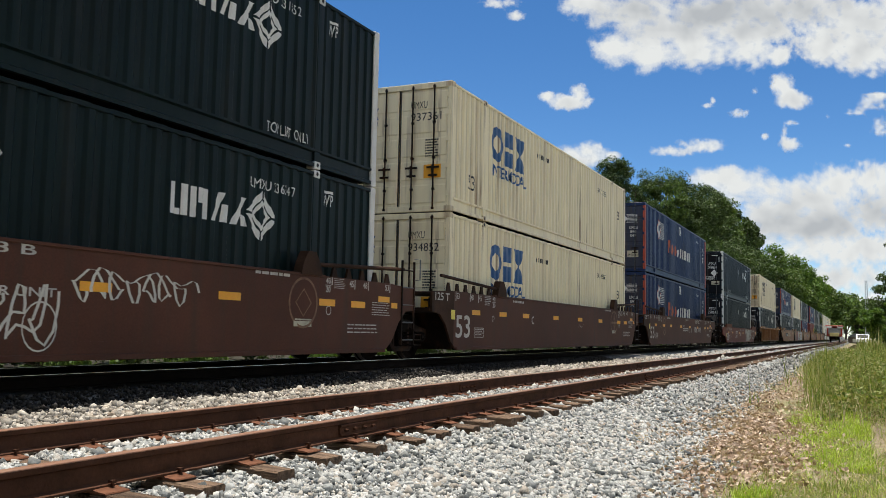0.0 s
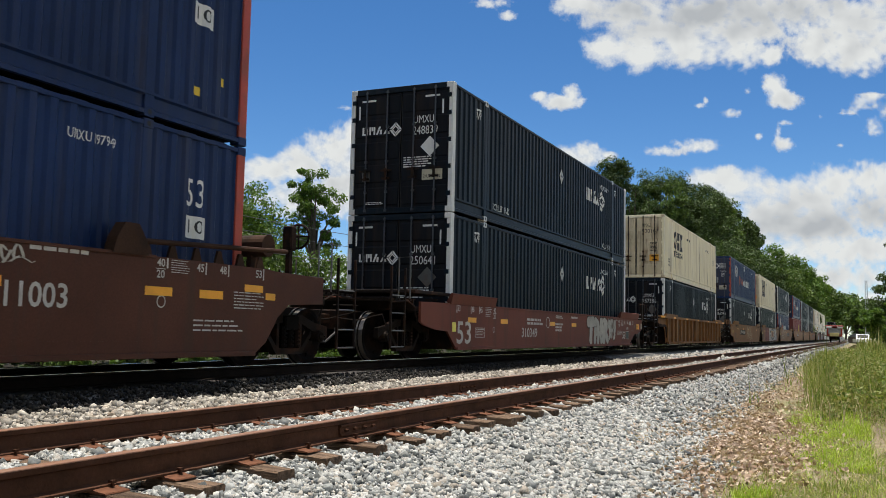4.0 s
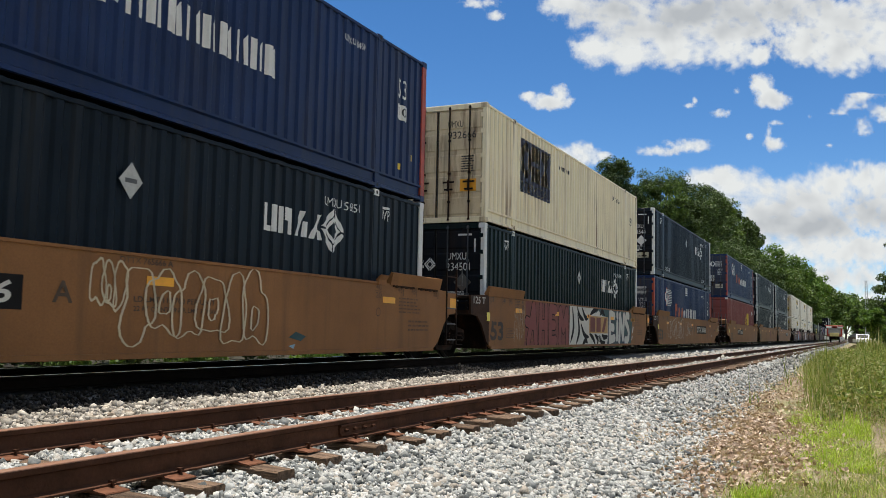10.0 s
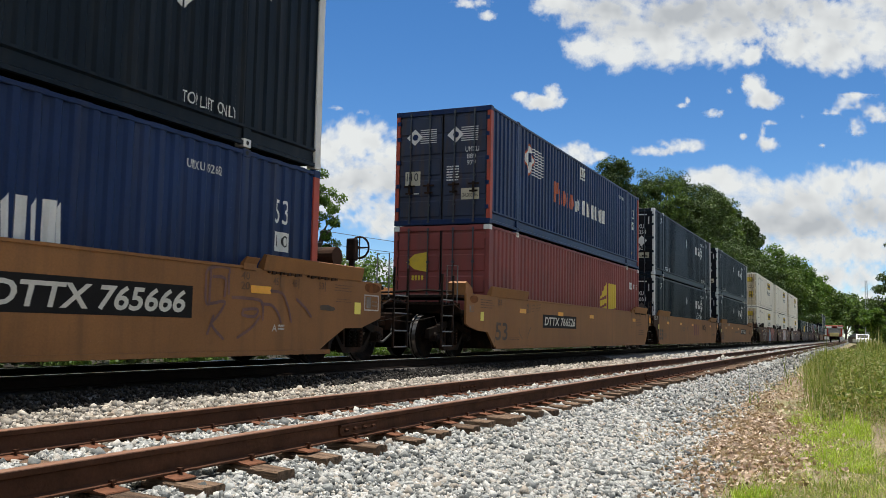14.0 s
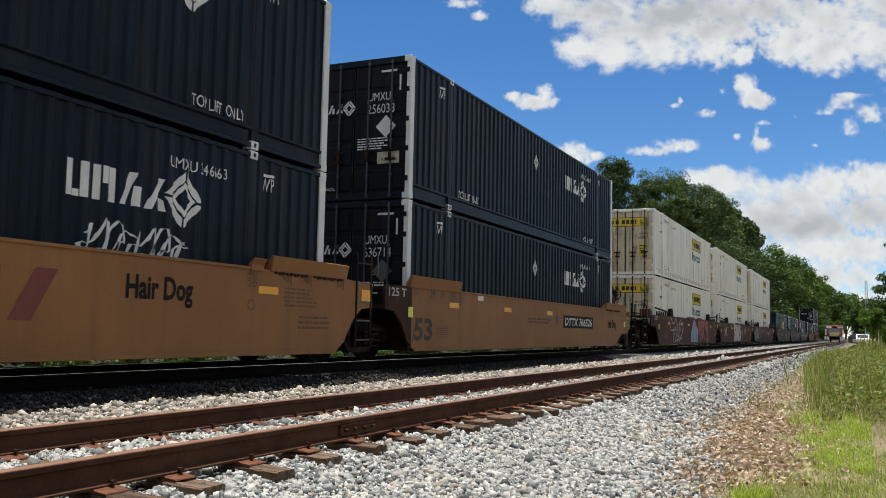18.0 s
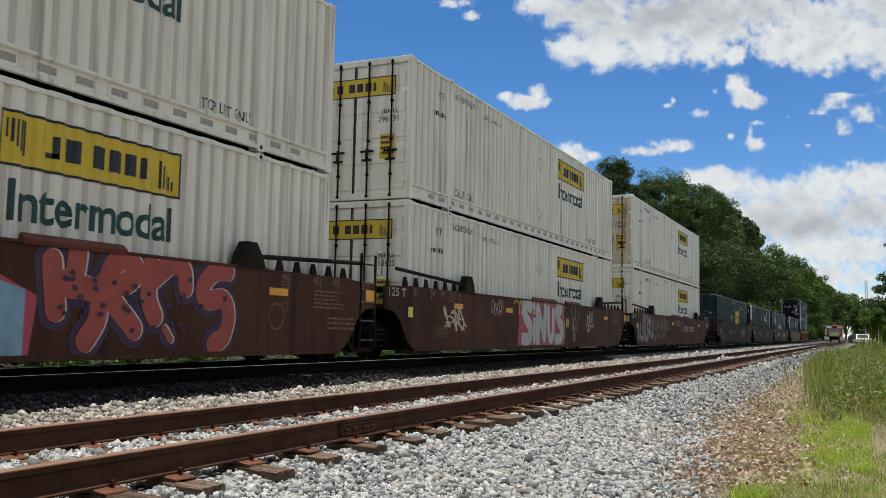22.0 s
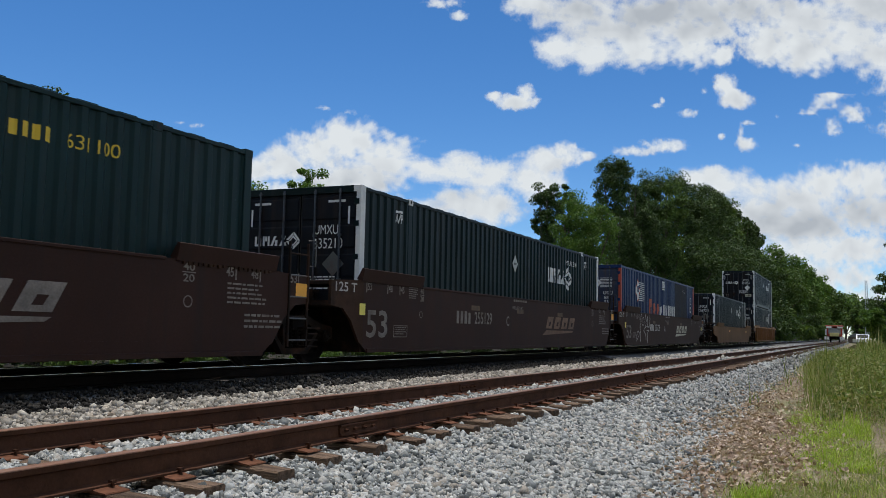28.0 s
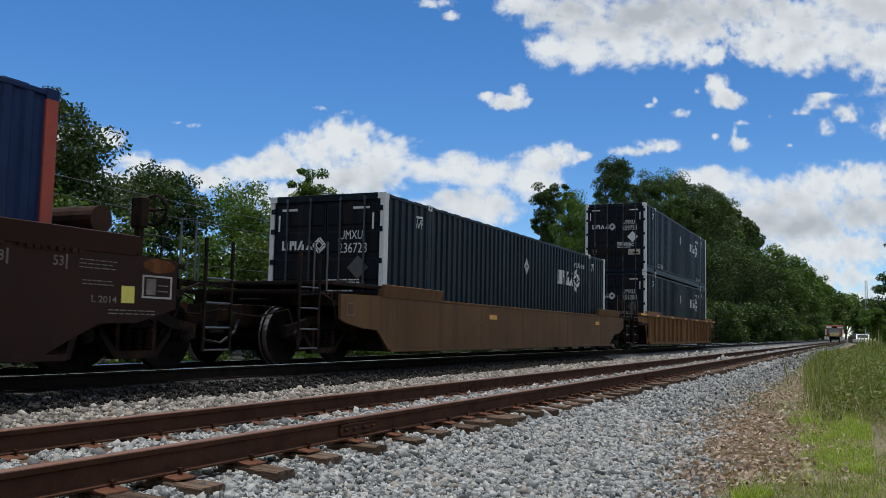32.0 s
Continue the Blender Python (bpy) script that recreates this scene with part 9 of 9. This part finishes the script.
mpart("cab", M["mach_red"], (-1.3, -1.05, 0.3, 2.2, 1.1, 2.9), (1.05, 1.3, 0.3, 2.2, 1.1, 2.9), (-1.3, 1.3, 2.2, 2.35, 1.1, 2.9), (-1.04, 1.04, 0.3, 0.4, 1.1, 1.5))
mpart("windscreen", M["glass"], (-1.04, 1.04, 0.42, 0.46, 1.5, 2.6))
mpart("roof", M["mach_red"], (-1.5, 1.5, 0.0, 2.6, 2.92, 3.12))
mpart("hood", M["mach_yellow"], (-0.8, 0.8, -0.5, 0.28, 1.12, 1.75))
mpart("roof_lamp", M["mach_white"], (-1.4, -0.5, -0.05, 0.05, 2.6, 2.9), (0.5, 1.4, -0.05, 0.05, 2.6, 2.9))
mpart("engine_house", M["mach_red"], (-1.2, 1.2, 2.6, 6.8, 1.1, 2.5))
for s in (-1, 1):
    mpart("lamp_bar", M["mach_white"], (min(s * 1.32, s * 1.55), max(s * 1.32, s * 1.55), 0.1, 0.4, 1.3, 2.4))
    mpart("buffer_step", M["mach_white"], (min(s * 0.9, s * 1.7), max(s * 0.9, s * 1.7), -0.3, 0.0, 0.5, 1.05))
    for y in (1.2, 5.6):
        bm = bmesh.new()
        rod(bm, (s * 0.68, y, 0.42), (s * 0.82, y, 0.42), 0.42, 18)
        part("wheel", bm, M["under"], mach)

# parked car on the road beyond
M["carwhite"] = surface("white_car_paint", (0.75, 0.76, 0.77), 0.3, vary=0.05, bump=0)
car = thing("parked_car", "white car parked beside the line far off", "car", pose(0.2, 150.0, soil(1.25, 150) + 0.55))
bm = bmesh.new()
prism(bm, [(0, 0.3), (0.1, 0.75), (1.0, 0.95), (1.6, 1.45), (3.2, 1.5), (3.9, 1.05), (4.5, 0.95), (4.6, 0.35)], 0, -0.9, 0.9)
part("body", bm, M["carwhite"], car)
bm = bmesh.new()
prism(bm, [(1.02, 0.965), (1.58, 1.4), (1.57, 1.43), (1.0, 0.99)], 0, -0.75, 0.75)
part("windscreen", bm, M["gasket"], car)
for sx in (-1, 1):
    for y in (0.85, 3.7):
        bm = bmesh.new()
        rod(bm, (sx * 0.74, y, 0.32), (sx * 0.94, y, 0.32), 0.32, 16)
        w = part("wheel", bm, M["gasket"], car)
    bm = bmesh.new()
    box(bm, min(sx * 0.5, sx * 0.82), max(sx * 0.5, sx * 0.82), -0.02, 0.06, 0.62, 0.74)
    part("headlight", bm, M["glass"], car)
# gravel rise of the road under it
bm = bmesh.new()
prism(bm, [(-1.9, 0.0), (-0.9, 0.56), (7, 0.56), (9, 0.0)], 1, 140, 175)
ob = part("road_bank", bm, M["soil"], None)
ob.location.z = soil(1.25, 150) - 0.02
tagged(ob, "low earth bank of a crossing road", "bank", kind="structure")

house = thing("house", "small brown house beyond the crossing", "house", pose(-3.6, 300, soil(0, 300) - 0.8))
bm = bmesh.new()
box(bm, 0, 4.4, 0, 5, 0, 2.6)
part("wall", bm, M["pole"], house)
bm = bmesh.new()
prism(bm, [(-0.4, 2.6), (4.8, 2.6), (2.2, 4.0)], 1, -0.4, 5.4)
part("roof", bm, M["roofing"], house)
bm = bmesh.new()
box(bm, 1.2, 2.2, -0.03, -0.004, 1.1, 2.1)
part("window", bm, M["frame"], house)

mast = thing("radio_mast", "slim grey lattice radio mast beyond the trees", "mast", pose(2.0, 400, 0))
for a in range(3):
    bm = bmesh.new()
    q = (0.9 * math.cos(a * 2.1), 0.9 * math.sin(a * 2.1))
    rod(bm, (q[0], q[1], 0), (q[0] * 0.5, q[1] * 0.5, 24), 0.12, 6)
    part("leg", bm, M["mast"], mast)
for k in range(12):
    bm = bmesh.new()
    s0, s1 = 1 - 0.5 * k / 12, 1 - 0.5 * (k + 1) / 12
    for a in range(3):
        b = (a + 1) % 3
        rod(bm, (0.9 * s0 * math.cos(a * 2.1), 0.9 * s0 * math.sin(a * 2.1), 2 * k), (0.9 * s1 * math.cos(b * 2.1), 0.9 * s1 * math.sin(b * 2.1), 2 * k + 2), 0.06, 4)
    part("brace", bm, M["mast"], mast)

# ---------------------------------------------------------------- clouds
FOCAL = 784 / math.tan(radians(52.07 / 2))
CLOUD_FAR = 3600.0


def cloud_material():
    m, n, l = nodes_of("sunlit_cloud")
    for q in list(n):
        if q.type == "BSDF_PRINCIPLED":
            n.remove(q)
    at = n.new("ShaderNodeAttribute")
    at.attribute_name = "thick"
    sh = n.new("ShaderNodeAttribute")
    sh.attribute_name = "belly"

    def calc(op, a, b):
        k = n.new("ShaderNodeMath")
        k.operation = op
        for s, v in zip(k.inputs, (a, b)):
            if isinstance(v, (int, float)):
                s.default_value = v
            else:
                l.new(v, s)
        return k.outputs[0]
    broad = noise_of(n, l, 1.3, 3, rough=0.5)
    lumps = noise_of(n, l, 3.6, 3, rough=0.5)
    soft = noise_of(n, l, 2.4, 2, rough=0.45)
    frays = noise_of(n, l, 7.0, 5, rough=0.6)
    wob = calc("ADD", calc("MULTIPLY", calc("SUBTRACT", broad, 0.5), 1.2), calc("MULTIPLY", calc("SUBTRACT", lumps, 0.5), 1.25))
    wob = calc("ADD", wob, calc("MULTIPLY", calc("SUBTRACT", frays, 0.5), 0.75))
    body = calc("ADD", at.outputs["Fac"], wob)
    alpha = ramp(n, l, calc("ADD", body, 0.06), [(0.0, (0, 0, 0)), (0.2, (0.15,) * 3), (0.48, (0.7,) * 3), (0.8, (1, 1, 1))])
    # deep cloud is greyer than its lit rims
    g = calc("ADD", sh.outputs["Fac"], calc("ADD", calc("MULTIPLY", calc("SUBTRACT", broad, 0.5), 1.1), calc("MULTIPLY", calc("SUBTRACT", soft, 0.5), 0.9)))
    col = ramp(n, l, g, [(0.08, (0.91, 0.965, 1.0)), (0.40, (0.79, 0.84, 0.885)), (0.95, (0.54, 0.59, 0.65))])
    em = n.new("ShaderNodeEmission")
    em.inputs[1].default_value = 0.58
    l.new(col, em.inputs[0])
    tr = n.new("ShaderNodeBsdfTransparent")
    ms = n.new("ShaderNodeMixShader")
    l.new(alpha, ms.inputs[0])
    l.new(tr.outputs[0], ms.inputs[1])
    l.new(em.outputs[0], ms.inputs[2])
    l.new(ms.outputs[0], n["Material Output"].inputs[0])
    return m


M["cloud"] = cloud_material()
DRIFT = []


def cloud(puffs, speed, layer, label="white cumulus cloud with a grey base", grey=0.6, step=12, dense=0.95):
    """A far bank of cloud. puffs: centre and half axes of its lobes, in the unit of the plan of the sky at the clip's
    start; speed: its drift per second in the same unit. Layers lie behind one another."""
    puffs = [p if len(p) == 5 else (*p, None) for p in puffs]
    x0 = min(p[0] - 1.6 * p[2] for p in puffs) - 30
    x1 = max(p[0] + 1.6 * p[2] for p in puffs) + 30
    y0 = min(p[1] - 1.6 * p[3] for p in puffs) - 30
    y1 = max(p[1] + 1.6 * p[3] for p in puffs) + 30
    cx, cy = (x0 + x1) / 2, (y0 + y1) / 2
    step = step if step > 20 or x1 - x0 > 320 else 4
    nx, ny = int((x1 - x0) / step) + 2, int((y1 - y0) / step) + 2
    far = CLOUD_FAR + 60 * layer + 2.5 * len(DRIFT)
    unit = far / FOCAL
    gx, gy = np.meshgrid(np.linspace(x0, x1, nx), np.linspace(y0, y1, ny), indexing="ij")
    thick = np.full(gx.shape, -1.6)
    belly = np.zeros(gx.shape)
    for px, py, a, b, own in puffs:
        d = ((gx - px) / a) ** 2 + ((gy - py) / b) ** 2
        f = dense - 0.95 * d ** 0.8
        thick = np.maximum(thick, f)
        w = np.clip(f, 0, 1)
        belly = np.maximum(belly, w * np.clip((gy - py) / b * 0.9 + 0.25, 0, 1) * grey * 1.6 if own is None else w * own)
    edge = np.minimum.reduce([gx - x0, x1 - gx, gy - y0, y1 - gy]) / 20
    thick = np.minimum(thick, edge * 1.6 - 1.4)
    me = bpy.data.meshes.new("cloud")
    vs = np.stack([(gx - cx) / 100, -(gy - cy) / 100, np.zeros(gx.shape)], -1).reshape(-1, 3)
    fs = [(i * ny + j, (i + 1) * ny + j, (i + 1) * ny + j + 1, i * ny + j + 1) for i in range(nx - 1) for j in range(ny - 1)]
    me.from_pydata(vs.tolist(), [], fs)
    for nm, arr in (("thick", thick), ("belly", belly)):
        me.attributes.new(nm, "FLOAT", "POINT").data.foreach_set("value", arr.reshape(-1).astype(np.float32))
    me.materials.append(M["cloud"])
    ob = new("cloud", me)
    ob.scale = (unit * 100,) * 3
    tagged(ob, label, "cloud", group="clouds in the sky")
    def at(t):
        return STILL @ Matrix.Translation(((cx + speed * t - 784) * unit, (441 - cy) * unit, -far))
    m = at(0)
    ob.rotation_mode = "QUATERNION"
    ob.location, ob.rotation_quaternion = m.translation, m.to_quaternion()
    DRIFT.append((ob, at))
    return ob


HI, MID, LOW_ = -3.6, -2.8, -1.25
cloud([(1085, 88, 45, 34, 0.0), (1145, 90, 60, 40, 0.05), (1232, 84, 85, 42, 0.1), (1325, 88, 62, 38, 0.1), (1378, 96, 30, 24, 0.0), (1130, 24, 110, 36, 0.75), (1260, 22, 140, 42, 1.0),
       (1400, 18, 150, 44, 0.8), (1040, 8, 60, 20, 0.3), (1460, 84, 48, 36, 0.1), (1532, 92, 70, 46, 0.15), (1600, 66, 80, 60, 0.3), (1690, 90, 80, 70, 0.2), (1520, 30, 130, 46, 0.45), (1650, 10, 140, 50, 0.6), (1180, 56, 120, 30, 0.6), (1330, 58, 120, 28, 0.55), (1470, 56, 100, 28, 0.35)],
      HI, 3, "broad white cloud bank with a grey middle")
cloud([(893, 6, 52, 14, 0.1), (914, 28, 18, 13, 0.0)], HI, 2, "thin wisp of white cloud", dense=0.6)
cloud([(1003, 180, 46, 16, 0.15), (1024, 164, 20, 18, 0.0), (968, 172, 18, 11, 0.0)], -3.35, 1)
cloud([(1386, 152, 25, 26, 0.0), (1402, 178, 33, 17, 0.15), (1392, 166, 24, 20, 0.05)], HI, 2)
cloud([(1540, 185, 44, 13), (1512, 203, 26, 8), (1560, 228, 30, 24), (1600, 200, 40, 30), (1680, 220, 60, 40), (1560, 170, 60, 10)], -3.0, 1, grey=0.3, dense=0.55)
cloud([(1398, 255, 24, 18, 0.0), (1388, 236, 11, 22, 0.0), (1354, 243, 12, 9, 0.0), (1400, 218, 20, 8, 0.0)], -2.75, 2, dense=0.6)
cloud([(1308, 200, 24, 14, 0.0), (1252, 188, 20, 9, 0.0), (1262, 178, 8, 12, 0.0)], -3.2, 2, "small thin white cloud", dense=0.38)
cloud([(1185, 268, 46, 12, 0.3), (1245, 256, 52, 16, 0.1)], -2.35, 2, dense=0.75)
cloud([(1335, 160, 12, 14, 0.0), (1465, 205, 9, 8, 0.0), (1500, 258, 18, 8, 0.0)], -3.2, 2, "faint wisp of thin cloud", dense=0.14)
cloud([(1042, 272, 44, 24), (1010, 285, 40, 26), (1085, 276, 18, 10)], -1.6, 4, grey=0.3)
cloud([(1265, 314, 60, 24, 0.0), (1310, 330, 60, 34, 0.1), (1370, 372, 90, 44, 0.55), (1480, 326, 80, 42, 0.0), (1440, 352, 90, 40, 0.3), (1570, 322, 90, 42, 0.1), (1430, 400, 150, 40, 0.9), (1560, 380, 130, 50, 0.8),
       (1480, 440, 180, 40, 0.1), (1560, 545, 160, 40, 0.3), (1400, 505, 120, 50, 0.2), (1490, 492, 110, 26, 0.4), (1700, 420, 120, 120, 0.4), (1360, 332, 60, 20, 0.1)], -0.95, 6, "great white cumulus bank above the trees")
cloud([(655, 247, 74, 46, 0.0), (600, 268, 80, 44, 0.1), (720, 280, 70, 48, 0.05), (540, 292, 60, 34, 0.0), (480, 302, 60, 28, 0.0), (650, 312, 130, 44, 0.5), (790, 302, 60, 26, 0.0), (850, 300, 60, 32, 0.0), (905, 310, 60, 34, 0.1),
       (980, 320, 60, 50, 0.1), (880, 368, 110, 40, 0.4), (760, 390, 140, 40, 0.2), (560, 352, 140, 40, 0.3), (420, 320, 60, 24, 0.1), (340, 300, 46, 22, 0.0), (280, 290, 40, 24, 0.0), (250, 330, 90, 36, 0.2)],
      -1.3, 5, "great white cumulus cloud behind the tracks")
cloud([(664, 197, 22, 12, 0.0), (624, 192, 34, 9, 0.0)], -1.6, 3, "thin wisp of white cloud", dense=0.25)
cloud([(385, 220, 24, 10, 0.0), (355, 218, 20, 5, 0.0)], -1.3, 3, "thin wisp of white cloud", dense=0.35)
cloud([(60, 215, 60, 30), (0, 220, 70, 34), (130, 240, 60, 24), (-60, 240, 80, 40), (210, 245, 36, 26)], -0.55, 4, grey=0.3)
cloud([(640, 480, 140, 30), (820, 470, 120, 30), (460, 470, 120, 30)], -0.9, 7, "low hazy white cloud", 0.4)

# unseen glowing clouds added all round the sky, as fill for the train's side
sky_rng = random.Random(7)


def fill_cloud(azimuth, height, wide, high, seed):
    """An added cloud out of view: turned to the place, at an azimuth and height in degrees."""
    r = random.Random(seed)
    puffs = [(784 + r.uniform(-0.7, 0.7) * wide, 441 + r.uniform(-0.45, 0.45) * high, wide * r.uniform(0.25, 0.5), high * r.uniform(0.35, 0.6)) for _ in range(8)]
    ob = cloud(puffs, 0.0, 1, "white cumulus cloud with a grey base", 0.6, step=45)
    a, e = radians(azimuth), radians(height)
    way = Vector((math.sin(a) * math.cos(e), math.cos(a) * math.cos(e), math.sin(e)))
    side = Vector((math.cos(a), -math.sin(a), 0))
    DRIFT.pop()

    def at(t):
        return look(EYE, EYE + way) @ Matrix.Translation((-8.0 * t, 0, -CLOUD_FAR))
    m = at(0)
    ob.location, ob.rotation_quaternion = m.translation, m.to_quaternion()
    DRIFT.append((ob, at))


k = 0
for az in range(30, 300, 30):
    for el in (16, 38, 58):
        fill_cloud(az + sky_rng.uniform(-8, 8) + (15 if el == 38 else 0), el + sky_rng.uniform(-4, 4), sky_rng.uniform(520, 800), sky_rng.uniform(240, 380), 900 + k)
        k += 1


# a thin veil of cloud drifts over the sun in the last third
def veil_material():
    m, n, l = nodes_of("thin_cloud_veil")
    n.remove(n["Principled BSDF"])
    at = n.new("ShaderNodeAttribute")
    at.attribute_name = "thick"
    em = n.new("ShaderNodeEmission")
    em.inputs[0].default_value, em.inputs[1].default_value = (0.93, 0.96, 1.0, 1), 0.6
    tr = n.new("ShaderNodeBsdfTransparent")
    ms = n.new("ShaderNodeMixShader")
    l.new(at.outputs["Fac"], ms.inputs[0])
    l.new(tr.outputs[0], ms.inputs[1])
    l.new(em.outputs[0], ms.inputs[2])
    l.new(ms.outputs[0], n["Material Output"].inputs[0])
    return m


def sun_veil(start, speed, ramp_length, most):
    """A wide thin cloud that reaches the sun at start seconds and thickens over ramp_length metres."""
    xs = [-60 + 20 * i for i in range(62)]
    ys = [-700 + 50 * i for i in range(29)]
    me = bpy.data.meshes.new("cloud")
    me.from_pydata([(x, y, 0) for x in xs for y in ys], [], [(i * 29 + j, (i + 1) * 29 + j, (i + 1) * 29 + j + 1, i * 29 + j + 1) for i in range(61) for j in range(28)])
    thick = []
    for x in xs:
        for y in ys:
            u = min(1.0, max(0.0, (x + 0.2 * min(y, 260) + 12 * noise.noise(Vector((x * 0.02, y * 0.01, 0)))) / ramp_length))
            edge = min(1.0, (1160 - x) / 150, (700 - abs(y)) / 150)
            thick.append(max(0.0, most * u * u * (3 - 2 * u) * edge))
    me.attributes.new("thick", "FLOAT", "POINT").data.foreach_set("value", thick)
    me.materials.append(veil_material())
    ob = tagged(new("cloud", me), "thin veil of white cloud drifting before the sun", "cloud", group="clouds in the sky")

    def at(t):
        return Matrix.Translation(EYE + SUN_TO * 3600 + Vector((-speed * (t - start), 0, 0)))
    ob.rotation_mode = "QUATERNION"
    ob.location = at(0).translation
    DRIFT.append((ob, at))


sun_veil(17.5, 8.0, 95.0, 0.56)


def motions():
    for ob, i, z in MOVING:
        walk(ob, [(t, pose(X_MAIN, FRONTS[i] - s, z)) for t, s in RUN])
    ts, ss = [t for t, _ in RUN], [s for _, s in RUN]
    turns = [(k / FPS, math.degrees(float(np.interp(k / FPS, ts, ss)) / WHEEL_R)) for k in range(int(SECONDS * FPS) + 1)]
    for wheel, a in SPIN:
        walk(wheel, [(t, pose(0, a, WHEEL_R, d)) for t, d in turns])
    for ob, at in DRIFT:
        walk(ob, [(0.0, at(0.0)), (16.0, at(16.0)), (32.0, at(32.0))])


motions()
